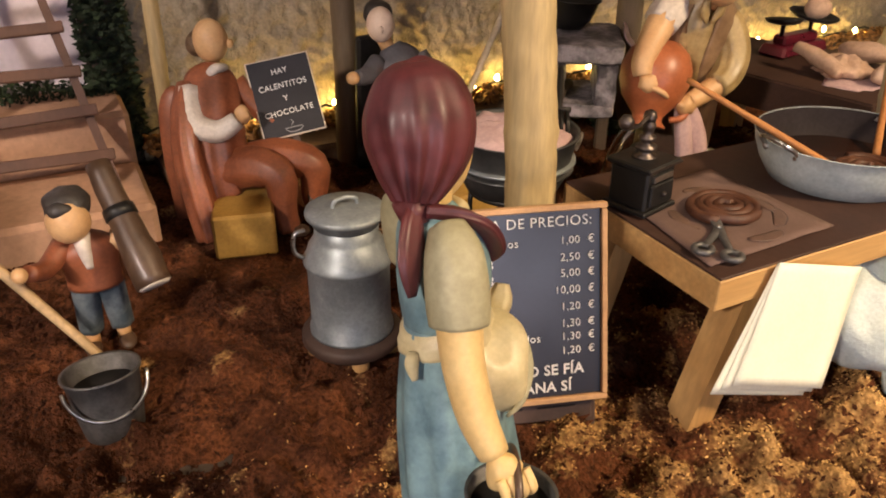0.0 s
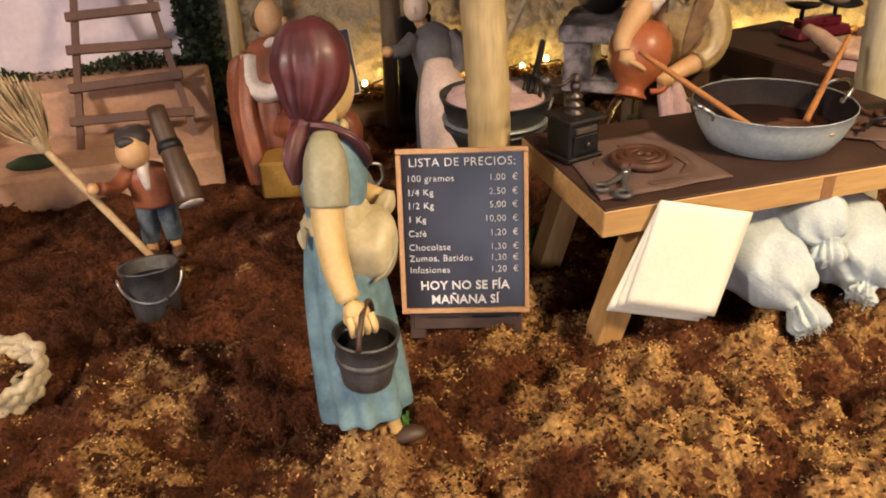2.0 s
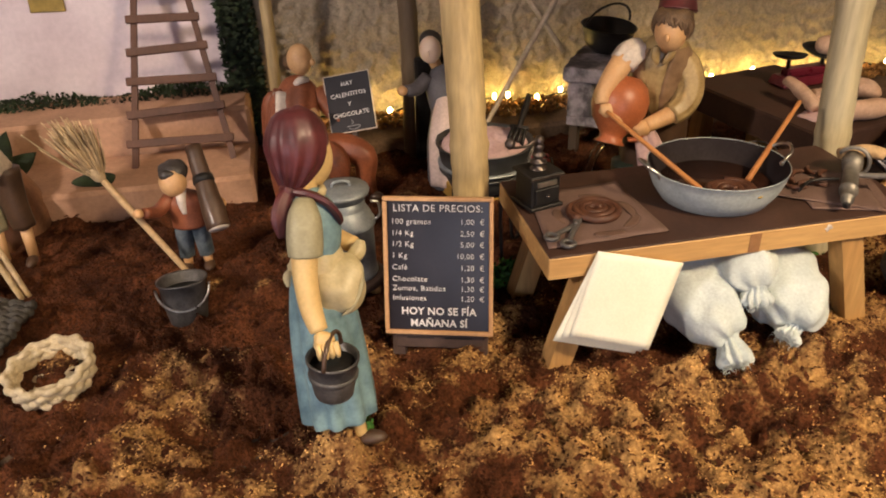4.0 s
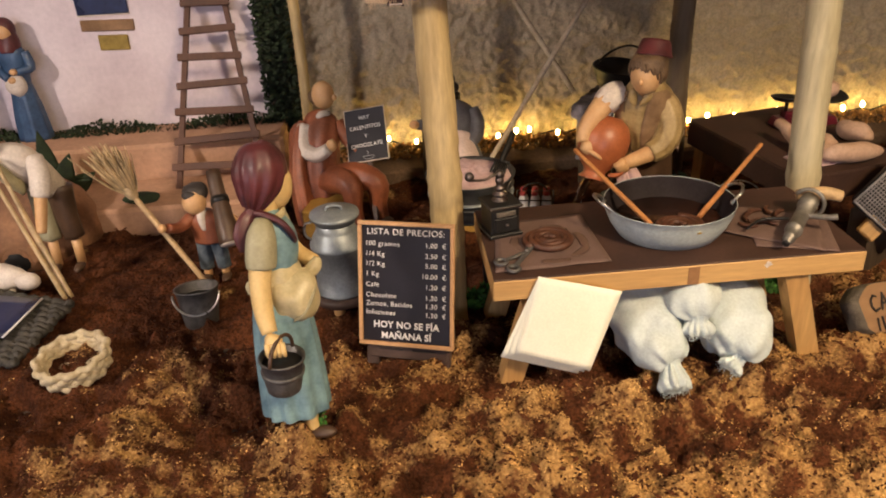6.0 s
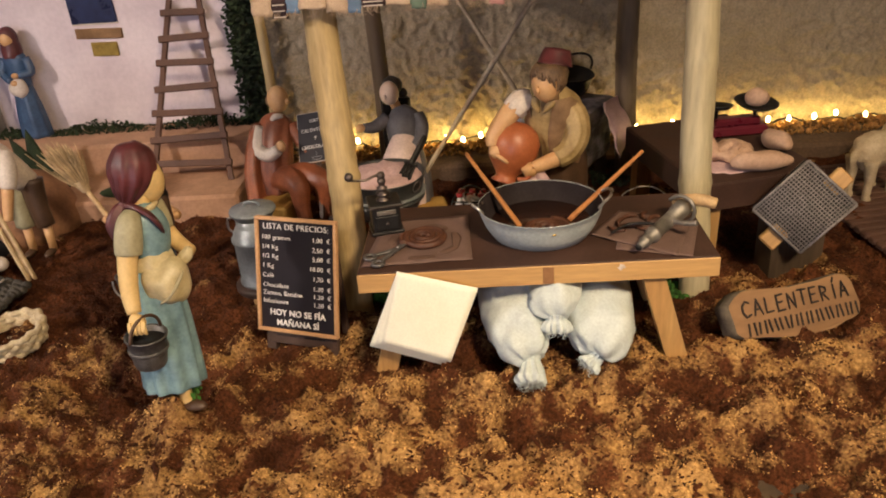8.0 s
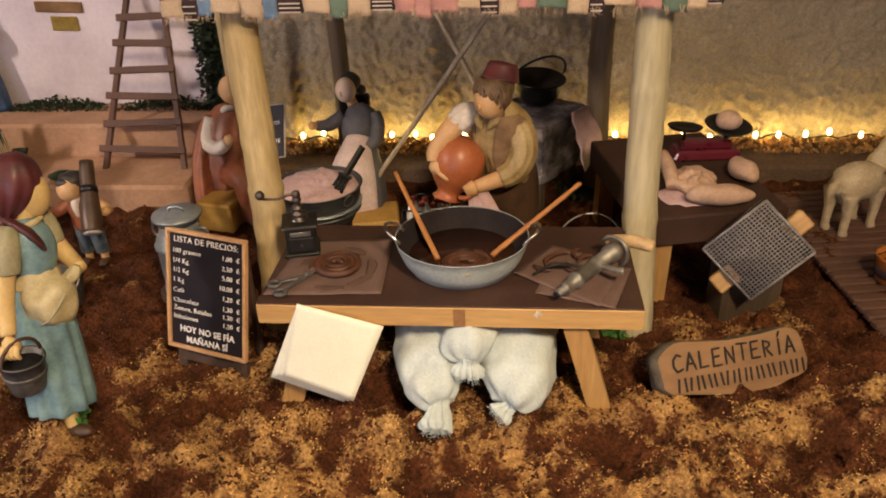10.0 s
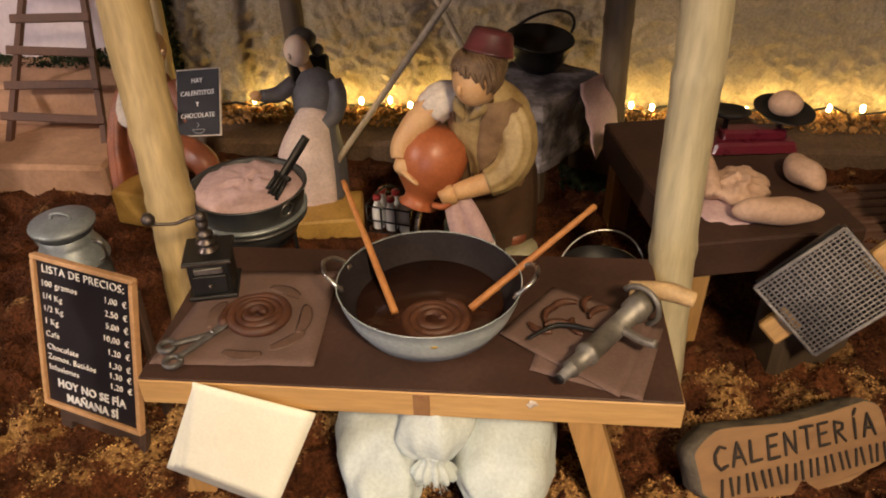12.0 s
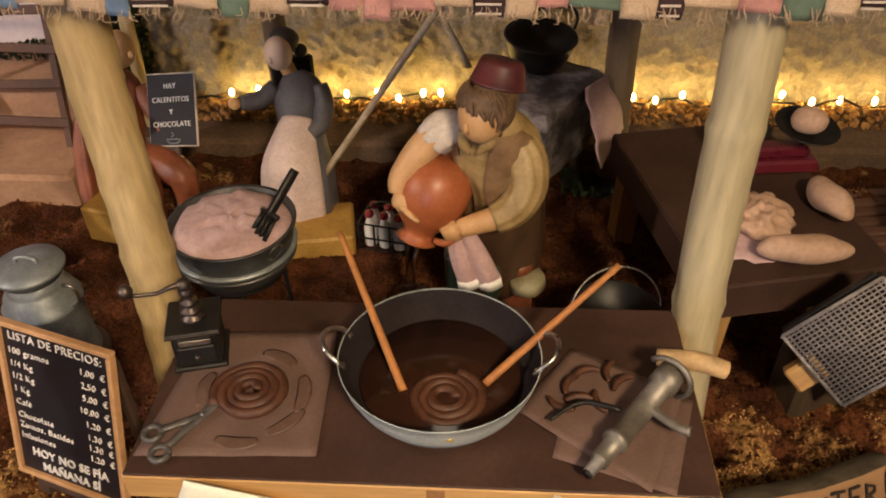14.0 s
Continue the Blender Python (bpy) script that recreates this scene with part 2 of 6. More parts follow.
LEATHER = material("painted_dark_brown", (0.085, 0.045, 0.024), 0.5, second=(0.05, 0.026, 0.014), scale=60, fine=400, coat=0.2)
GREYBLUE = material("painted_slate_grey", (0.115, 0.11, 0.125), 0.6, second=(0.075, 0.07, 0.08), scale=60, fine=400, bump=0.12)
OFFWHITE = material("painted_off_white", (0.66, 0.58, 0.50), 0.6, second=(0.54, 0.46, 0.39), scale=50, fine=400, bump=0.15)
BLUE = material("painted_blue", (0.045, 0.095, 0.19), 0.45, second=(0.025, 0.055, 0.115), scale=70, fine=400, coat=0.3)
PORCELAIN = material("painted_pale_face", (0.78, 0.60, 0.46), 0.5, second=(0.72, 0.53, 0.40), scale=60, fine=400, bump=0.05, speck=0.06)
APRON = material("painted_pinkish_apron", (0.70, 0.56, 0.52), 0.6, second=(0.58, 0.45, 0.41), scale=50, fine=400, bump=0.15)
DARKSTRIP = material("darker_brown_strip", (0.30, 0.15, 0.06), 0.6, second=(0.24, 0.115, 0.045), scale=60, fine=300)
YELLOW = material("painted_yellow_box", (0.45, 0.26, 0.055), 0.55, second=(0.33, 0.18, 0.035), scale=50, fine=400)
PINKWHITE = material("painted_pink_cloth", (0.60, 0.42, 0.42), 0.5, second=(0.5, 0.33, 0.33), scale=60, fine=400)
WOOL = material("sheep_wool", (0.58, 0.46, 0.29), 0.9, second=(0.44, 0.33, 0.19), scale=90, fine=500, bump=0.8, depth=0.002)
VEST = material("painted_tan_vest", (0.27, 0.165, 0.085), 0.5, second=(0.17, 0.095, 0.045), scale=60, fine=400, bump=0.15, coat=0.08)
OLDPOLE = material("brown_weathered_pole", (0.20, 0.145, 0.085), 0.75, second=(0.12, 0.08, 0.045), scale=35, fine=220, bump=0.5, depth=0.001, stretch=(1, 1, 0.15))
DENIM = material("painted_denim", (0.12, 0.14, 0.15), 0.6, second=(0.035, 0.05, 0.065), scale=90, fine=400, bump=0.15, sharp=(0.4, 0.6))
DARKSTEEL = material("dark_worn_steel", (0.15, 0.14, 0.135), 0.5, 0.5, second=(0.09, 0.085, 0.08), scale=150, fine=600, bump=0.15)
CAPRED = material("red_bottle_cap", (0.42, 0.03, 0.035), 0.45, scale=200)
BOOT = material("painted_green_boot", (0.045, 0.075, 0.05), 0.45, coat=0.2)
REDPAINT = material("red_enamel", (0.12, 0.010, 0.022), 0.3, second=(0.09, 0.008, 0.018), coat=0.5)
BLUEPRINT = material("dark_blue_print", (0.022, 0.032, 0.10), 0.3, second=(0.012, 0.016, 0.05), scale=40, coat=0.4)
GOLDPLATE = material("yellow_brass_plate", (0.50, 0.34, 0.08), 0.35, 0.4, scale=60)
OCHREPLATE = material("brown_brass_plate", (0.36, 0.20, 0.09), 0.35, 0.3, scale=60)
DARKWEAVE = material("dark_woven_rug", (0.085, 0.075, 0.06), 0.9, second=(0.03, 0.027, 0.023), scale=220, fine=900, bump=0.6, depth=0.002)
WATER = clear("poured_water", (0.96, 0.97, 0.98))
ORANGE = material("orange_plastic", (0.60, 0.20, 0.03), 0.4, coat=0.3)
GREYSTONE = material("grey_stone_pier", (0.22, 0.20, 0.18), 0.9, second=(0.14, 0.12, 0.11), scale=40, fine=200, bump=0.6, depth=0.002)


for dull, amount in ((WOKIN, 0.15), (BOARD, 0.22), (KRAFT, 0.25), (EARTH, 0.1), (SOIL, 0.1)):
    dull.node_tree.nodes["Principled BSDF"].inputs["Specular IOR Level"].default_value = amount


# ---- mesh helpers ----
class Shape:
    """Gathers pieces into one mesh."""

    def __init__(self):
        self.points, self.faces, self.mats, self.smooth, self.slots = [], [], [], [], []

    def slot(self, m):
        if m not in self.slots:
            self.slots.append(m)
        return self.slots.index(m)

    def add(self, points, faces, m, smooth=True, pose_by=None):
        base = len(self.points)
        self.points += [tuple(pose_by @ Vector(p)) if pose_by else tuple(p) for p in points]
        s = self.slot(m)
        for f in faces:
            self.faces.append(tuple(base + i for i in f))
            self.mats.append(s)
            self.smooth.append(smooth)
        return self

    def box(self, c, size, m, turn=(0, 0, 0), chamfer=0.0008, taper=1.0):
        """A box with chamfered edges: c its middle, turn in degrees."""
        hx, hy, hz = (s / 2 for s in size)
        k = min(chamfer, hx * 0.6, hy * 0.6, hz * 0.6)
        pts, faces, at = [], [], {}
        for sx in (-1, 1):
            for sy in (-1, 1):
                for sz in (-1, 1):
                    w = taper if sz < 0 else 1.0
                    for axis in range(3):
                        p = [sx * hx * w, sy * hy * w, sz * hz]
                        s = (sx, sy, sz)
                        for other in range(3):
                            if other != axis:
                                p[other] -= s[other] * k
                        at[(sx, sy, sz, axis)] = len(pts)
                        pts.append(p)
        sg = (-1, 1)
        for a in range(3):
            b, c2 = (a + 1) % 3, (a + 2) % 3
            for s in sg:
                ring = []
                for u, v in ((-1, -1), (1, -1), (1, 1), (-1, 1)):
                    key = [0, 0, 0]
                    key[a], key[b], key[c2] = s, u, v
                    ring.append(at[(*key, a)])
                faces.append(ring if s > 0 else ring[::-1])
            for u in sg:
                for v in sg:
                    quad = []
                    for end, axis in ((-1, b), (1, b), (1, c2), (-1, c2)):
                        key = [0, 0, 0]
                        key[a], key[b], key[c2] = end, u, v
                        quad.append(at[(*key, axis)])
                    faces.append(quad if u * v > 0 else quad[::-1])
        for sx in sg:
            for sy in sg:
                for sz in sg:
                    tri = [at[(sx, sy, sz, i)] for i in range(3)]
                    faces.append(tri if sx * sy * sz > 0 else tri[::-1])
        return self.add(pts, faces, m, False, pose(*c, *turn))

    def rounder(self, path, radii, amp, parts=4):
        """More rows along a short path, on a smooth curve through the given ones."""
        n = len(path)
        pairs = [tuple(r) if isinstance(r, (list, tuple)) else (r, r) for r in (radii if isinstance(radii, list) else [radii] * n)]
        folds = amp if isinstance(amp, (list, tuple)) else [amp] * n
        rows = [np.array([*p, *r, f]) for p, r, f in zip(path, pairs, folds)]
        out = []
        for i in range(n - 1):
            a, b, c, d = rows[max(i - 1, 0)], rows[i], rows[i + 1], rows[min(i + 2, n - 1)]
            for k in range(parts):
                u = k / parts
                out.append(0.5 * (2 * b + (c - a) * u + (2 * a - 5 * b + 4 * c - d) * u * u + (3 * b - a - 3 * c + d) * u ** 3))
        out.append(rows[-1])
        return ([Vector(o[:3]) for o in out], [(max(float(o[3]), 1e-5), max(float(o[4]), 1e-5)) for o in out], [float(o[5]) for o in out])

    def loft(self, path, radii, m, seg=14, folds=0, amp=0.0, hint=(0, 1, 0), caps=True, smooth=True, jitter=0.0, spin=0.0, parts=4):
        """A skin along a path; radii are numbers or (a, b) pairs, folds ripple it lengthwise."""
        path = [Vector(p) for p in path]
        if smooth and 3 <= len(path) <= 8:
            path, radii, amp = self.rounder(path, radii, amp, parts)
        pts, faces, n = [], [], len(path)
        side = Vector(hint)
        for i, p in enumerate(path):
            along = (path[min(i + 1, n - 1)] - path[max(i - 1, 0)]).normalized()
            side = side - along * side.dot(along)
            if side.length < 1e-6:
                side = along.orthogonal()
            side.normalize()
            third = along.cross(side)
            r = radii[i] if isinstance(radii, (list, tuple)) else radii
            a, b = r if isinstance(r, (list, tuple)) else (r, r)
            f = amp[i] if isinstance(amp, (list, tuple)) else amp
            for k in range(seg):
                g = 2 * math.pi * k / seg
                w = 1 + (f * math.sin(folds * g + spin * i * (0.25 if n > 8 else 1) + 0.7 * math.sin(3 * g)) if folds else 0)
                if jitter:
                    w += jitter * noise.noise((p + side * math.cos(g) * a + third * math.sin(g) * b) * 90)
                pts.append(p + side * (a * w * math.cos(g)) + third * (b * w * math.sin(g)))
        for i in range(n - 1):
            for k in range(seg):
                j = (k + 1) % seg
                faces.append((i * seg + k, i * seg + j, (i + 1) * seg + j, (i + 1) * seg + k))
        if caps:
            faces.append(tuple(range(seg - 1, -1, -1)))
            faces.append(tuple((n - 1) * seg + k for k in range(seg)))
        return self.add(pts, faces, m, smooth)

    def blob(self, c, size, m, rings=10, seg=16, lump=0.0, grain=60.0, turn=(0, 0, 0)):
        pts, faces = [(0, 0, -size[2])], []
        for i in range(1, rings):
            v = -math.pi / 2 + math.pi * i / rings
            for k in range(seg):
                g = 2 * math.pi * k / seg
                d = Vector((math.cos(v) * math.cos(g), math.cos(v) * math.sin(g), math.sin(v)))
                p = Vector((d.x * size[0], d.y * size[1], d.z * size[2]))
                w = 1 + (lump * noise.noise((Vector(c) + p) * grain) if lump else 0)
                pts.append(p * w)
        pts.append((0, 0, size[2]))
        top = len(pts) - 1
        for k in range(seg):
            j = (k + 1) % seg
            faces.append((0, 1 + j, 1 + k))
            faces.append((top, top - seg + k, top - seg + j))
            for i in range(rings - 2):
                a = 1 + i * seg
                faces.append((a + k, a + j, a + seg + j, a + seg + k))
        return self.add(pts, faces, m, True, pose(*c, *turn))

    def lathe(self, c, profile, m, seg=28, turn=(0, 0, 0), smooth=True, lid=True):
        """profile: rows of (radius, height), turned round z at c."""
        pts, faces = [], []
        for r, z in profile:
            for k in range(seg):
                g = 2 * math.pi * k / seg
                pts.append((r * math.cos(g), r * math.sin(g), z))
        for i in range(len(profile) - 1):
            for k in range(seg):
                j = (k + 1) % seg
                faces.append((i * seg + k, i * seg + j, (i + 1) * seg + j, (i + 1) * seg + k))
        faces.append(tuple(range(seg - 1, -1, -1)))
        if lid:
            faces.append(tuple((len(profile) - 1) * seg + k for k in range(seg)))
        return self.add(pts, faces, m, smooth, pose(*c, *turn))

    def sheet(self, corners, m, thick=0.0006, nu=10, nv=10, wave=0.001, freq=40.0, ragged=0.0):
        """A thin sheet over four corners (going round), gently uneven, with two faces and edges."""
        a, b, c, d = (Vector(p) for p in corners)
        up = (b - a).cross(d - a).normalized()
        pts, faces = [], []
        for layer in (0, 1):
            for i in range(nu + 1):
                for j in range(nv + 1):
                    u, v = i / nu, j / nv
                    p = a.lerp(b, u).lerp(d.lerp(c, u), v)
                    p = p + up * (wave * noise.noise(p * freq) + (thick if layer else 0.0))
                    if ragged and (i in (0, nu) or j in (0, nv)):
                        p = p + (b - a).normalized() * ragged * noise.noise(p * 300) + (d - a).normalized() * ragged * noise.noise(p * 310 + Vector((5, 5, 5)))
                    pts.append(p)
        w, k = nv + 1, (nu + 1) * (nv + 1)
        for i in range(nu):
            for j in range(nv):
                q = (i * w + j, (i + 1) * w + j, (i + 1) * w + j + 1, i * w + j + 1)
                faces.append(q[::-1])
                faces.append(tuple(k + x for x in q))
        rim = [i * w for i in range(nu + 1)] + [nu * w + j for j in range(1, w)] + [i * w + nv for i in range(nu - 1, -1, -1)] + [j for j in range(nv - 1, 0, -1)]
        for x, y in zip(rim, rim[1:] + rim[:1]):
            faces.append((x, y, k + y, k + x))
        return self.add(pts, faces, m)

    def part(self, name, parent=None, label=""):
        me = bpy.data.meshes.new(name)
        me.from_pydata(self.points, [], self.faces)
        for m in self.slots:
            me.materials.append(m)
        me.polygons.foreach_set("material_index", self.mats)
        me.polygons.foreach_set("use_smooth", self.smooth)
        me.update()
        ob = new(name, me)
        if parent:
            ob.parent = parent
        if label:
            ob["label"] = label
        return ob


def thing(name, label, category, group="", at=(0, 0, 0), turn=(0, 0, 0)):
    ob = new(name)
    ob.empty_display_size = 0.01
    ob.matrix_world = pose(*at, *turn)
    return tagged(ob, label, category, group)


def solid(shape, name, label, category, group="", kind=""):
    return tagged(shape.part(name), label, category, group, kind)


def lettering(words, size, m, parent, place, align="LEFT", depth=0.0003, bold=0.0, name="lettering", spacing=1.0):
    """Words as a thin mesh; place is their pose, with x along the line and z out of the board."""
    curve = bpy.data.curves.new(name, "FONT")
    curve.body, curve.size, curve.align_x, curve.extrude, curve.offset = words, size, align, depth, bold
    curve.resolution_u = 3
    curve.space_character = spacing
    ob = new(name, curve)
    bpy.context.view_layer.update()
    me = bpy.data.meshes.new_from_object(ob.evaluated_get(bpy.context.evaluated_depsgraph_get()))
    bpy.data.objects.remove(ob)
    me.materials.clear()
    me.materials.append(m)
    ob = new(name, me)
    ob.parent = parent
    ob.matrix_basis = place
    return ob


def arc(c, r, a0, a1, n, u=(1, 0, 0), v=(0, 0, 1)):
    """Points of an arc about c in the plane of u and v."""
    u, v, c = Vector(u).normalized(), Vector(v).normalized(), Vector(c)
    return [c + u * r * math.cos(radians(a0 + (a1 - a0) * i / n)) + v * r * math.sin(radians(a0 + (a1 - a0) * i / n)) for i in range(n + 1)]


def value_noise(x, y, cell, seed):
    """Smooth noise of -1 to 1 on arrays."""
    rng = np.random.RandomState(seed)
    grid = rng.rand(256, 256) * 2 - 1
    u, v = x / cell + 100.3, y / cell + 100.7
    i, j = np.floor(u).astype(int), np.floor(v).astype(int)
    f, g = u - i, v - j
    f, g = f * f * (3 - 2 * f), g * g * (3 - 2 * g)
    i, j = i % 255, j % 255
    return (grid[i, j] * (1 - f) + grid[i + 1, j] * f) * (1 - g) + (grid[i, j + 1] * (1 - f) + grid[i + 1, j + 1] * f) * g


# ---- ground ----
def humps(x, y):
    return 0.007 * value_noise(x, y, 0.085, 1) + 0.0125 * value_noise(x, y, 0.034, 2) + 0.0095 * value_noise(x, y, 0.015, 3)


def ground_height(x, y):
    x, y = np.asarray(x, float), np.asarray(y, float)
    z = humps(x, y) - 0.003 + 0.0042 * value_noise(x, y, 0.0072, 4) + 0.0022 * value_noise(x, y, 0.0038, 5)
    calm = np.clip((y - 0.05) / 0.16, 0, 1)
    z = z * (1 - 0.55 * calm)
    z = z - 0.015 * np.exp(-((x + 0.257) ** 2 + (y - 0.158) ** 2) / 0.0018)
    z = z + 0.020 * np.exp(-((x + 0.138) ** 2 + (y + 0.045) ** 2) / 0.0016)
    for u, v in ((0.02, 0.01), (0.25, 0.015), (0.02, 0.1), (0.25, 0.1), (-0.07, 0.05), (0.15, 0.02)):
        near = np.exp(-((x - u) ** 2 + (y - v) ** 2) / 0.0008)
        z = z * (1 - near) + 0.001 * near
    return z


def gz(x, y):
    return float(ground_height(x, y))


def grid_mesh(name, x0, x1, y0, y1, step, height, m):
    nx, ny = int((x1 - x0) / step) + 1, int((y1 - y0) / step) + 1
    gx, gy = np.meshgrid(np.linspace(x0, x1, nx), np.linspace(y0, y1, ny), indexing="ij")
    pts = np.stack([gx, gy, height(gx, gy)], -1).reshape(-1, 3)
    i, j = np.meshgrid(np.arange(nx - 1), np.arange(ny - 1), indexing="ij")
    a = (i * ny + j).ravel()
    faces = np.stack([a, a + ny, a + ny + 1, a + 1], 1)
    me = bpy.data.meshes.new(name)
    me.from_pydata(pts.tolist(), [], faces.tolist())
    me.materials.append(m)
    me.polygons.foreach_set("use_smooth", np.ones(len(faces), bool))
    return new(name, me)


def dust_amount(x, y):
    """Sawdust lies in drifts, thick before the stall and thin at the back."""
    z = 24 * humps(x, y) + 0.45 * value_noise(x, y, 0.021, 12) + 0.4 * value_noise(x, y, 0.009, 14) + 0.2 * value_noise(x, y, 0.2, 13)
    front = np.clip((0.035 - y) / 0.11, -0.8, 1.0)
    left = np.clip((x + 0.47) / 0.23, 0, 1) * 0.30
    return np.clip(-0.13 + 0.34 * front + z + left - 0.14, 0.0, 1.0)


ground = tagged(grid_mesh("ground", -0.9, 0.95, -0.62, 0.5, 0.0023, ground_height, SOIL),
                "uneven dark brown peat soil of the model landscape", "ground", kind="structure")
spots = np.empty(len(ground.data.vertices) * 3)
ground.data.vertices.foreach_get("co", spots)
ground.data.attributes.new("dust", "FLOAT", "POINT").data.foreach_set("value", dust_amount(spots[0::3], spots[1::3]))


def litter(name, count, area, size, m, seed, keep, lift=0.0):
    """Many small flakes lying on the ground, in one mesh."""
    rng = np.random.RandomState(seed)
    x = rng.uniform(area[0], area[1], count)
    y = rng.uniform(area[2], area[3], count)
    k = keep(x, y, rng)
    x, y = x[k], y[k]
    n = len(x)
    z = ground_height(x, y) + lift + rng.uniform(0.0, 0.0012, n)
    s = size * rng.uniform(0.5, 1.5, n)
    turn, tip = rng.uniform(0, 6.283, n), rng.normal(0, 0.6, n)
    u = np.stack([np.cos(turn), np.sin(turn), np.sin(tip) * 0.8], 1) * s[:, None]
    v = np.stack([-np.sin(turn), np.cos(turn), np.cos(tip * 3) * 0.4], 1) * (s * 0.55)[:, None]
    c = np.stack([x, y, z], 1)
    w = np.array([0, 0, 1.0]) * (s * 0.35)[:, None]
    pts = np.stack([c - u, c + v, c + u, c - v, c + w], 1).reshape(-1, 3)
    b = np.arange(n) * 5
    faces = np.concatenate([np.stack([b, b + 3, b + 4], 1), np.stack([b + 3, b + 2, b + 4], 1), np.stack([b + 2, b + 1, b + 4], 1), np.stack([b + 1, b, b + 4], 1)])
    me = bpy.data.meshes.new(name)
    me.from_pydata(pts.tolist(), [], faces.tolist())
    me.materials.append(m)
    return new(name, me)


def in_patches(x, y, rng):
    return rng.rand(len(x)) < dust_amount(x, y) * 0.9 + 0.01


tagged(litter("sawdust", 230000, (-0.55, 0.62, -0.24, 0.13), 0.00085, SAWDUST, 5, in_patches),
       "golden sawdust flakes strewn in drifts over the soil", "sawdust", kind="stuff")
tagged(litter("soil_crumbs", 60000, (-0.6, 0.65, -0.24, 0.42), 0.0016, EARTH, 6, lambda x, y, rng: rng.rand(len(x)) < 0.8),
       "dark crumbs of peat lying on the soil", "soil", kind="stuff")

tagged(litter("soil_clod", 5200, (-0.6, 0.65, -0.24, 0.42), 0.0042, SOIL, 9, lambda x, y, rng: rng.rand(len(x)) < 0.8),
       "larger clods of dark peat lying on the soil", "soil", kind="stuff")

# ---- walls, terrace and room ----
house = solid(Shape().box((-0.432, 0.555, 0.26), (0.431, 0.06, 0.52), LILAC, chamfer=0.004), "wall_house", "whitewashed plaster house wall with a lilac tint", "wall", kind="structure")


def relief_wall(name, x0, x1, z0, z1, y, m, step=0.0022):
    """An upright plaster sheet with real lumps and thickness behind."""
    nx, nz = int((x1 - x0) / step) + 1, int((z1 - z0) / step) + 1
    gx, gz_ = np.meshgrid(np.linspace(x0, x1, nx), np.linspace(z0, z1, nz), indexing="ij")
    d = 0.0022 * value_noise(gx, gz_, 0.05, 21) + 0.0014 * value_noise(gx + 0.4 * gz_, gz_, 0.02, 22) + 0.0024 * value_noise(gx + 0.3 * gz_, gz_ - 0.3 * gx, 0.0095, 23) + 0.0026 * value_noise(gx - 0.5 * gz_, gz_ + 0.5 * gx, 0.0055, 24)
    pts = np.stack([gx, y - d, gz_], -1).reshape(-1, 3)
    i, j = np.meshgrid(np.arange(nx - 1), np.arange(nz - 1), indexing="ij")
    a = (i * nz + j).ravel()
    faces = np.stack([a, a + nz, a + nz + 1, a + 1], 1).tolist()
    s = Shape()
    s.add(pts.tolist(), faces, m)
    s.box(((x0 + x1) / 2, y + 0.022, (z0 + z1) / 2), (x1 - x0, 0.03, z1 - z0), m)
    return s.part(name)


tagged(relief_wall("wall_back", -0.26, 1.0, -0.05, 0.62, 0.532, PLASTER), "rough lumpy tan plaster wall behind the stall", "wall", kind="structure")
solid(Shape().box((-0.475, 0.4825, 0.030), (0.55, 0.085, 0.08), TERRACE, chamfer=0.004), "terrace", "ochre plaster terrace below the house wall", "terrace", kind="structure")
solid(Shape().box((-0.475, 0.3925, 0.004), (0.55, 0.095, 0.048), TERRACE, chamfer=0.004), "step", "low ochre plaster step in front of the terrace", "step", kind="structure")
ledge = solid(Shape().box((0.41, 0.475, 0.0), (1.18, 0.085, 0.032), LEDGE, chamfer=0.004), "ledge", "low brown ledge along the foot of the plaster wall", "ledge", kind="structure")

room = Shape()
room.box((0, -2.2, 0.7), (3.2, 0.1, 2.6), ROOM).box((0, 0.78, 0.7), (3.2, 0.1, 2.6), ROOM)
solid(room, "wall_room", "plain dim painted walls of the hall", "wall", kind="structure")
sides = Shape()
sides.box((-1.6, -0.71, 0.7), (0.1, 2.9, 2.6), ROOM).box((1.6, -0.71, 0.7), (0.1, 2.9, 2.6), ROOM)
solid(sides, "wall_side", "plain dim painted side walls of the hall", "wall", kind="structure")
solid(Shape().box((0, -0.71, 2.2), (3.3, 3.1, 0.1), ROOM), "ceiling", "plain dim ceiling of the hall", "ceiling", kind="structure")
solid(Shape().box((0, -0.71, -0.65), (3.3, 3.1, 0.1), ROOM), "floor", "plain brown floor of the hall", "floor", kind="structure")
solid(Shape().box((0.02, -0.05, -0.06), (1.9, 1.16, 0.08), BARK), "display_base", "dark board that carries the model landscape", "base", kind="structure")


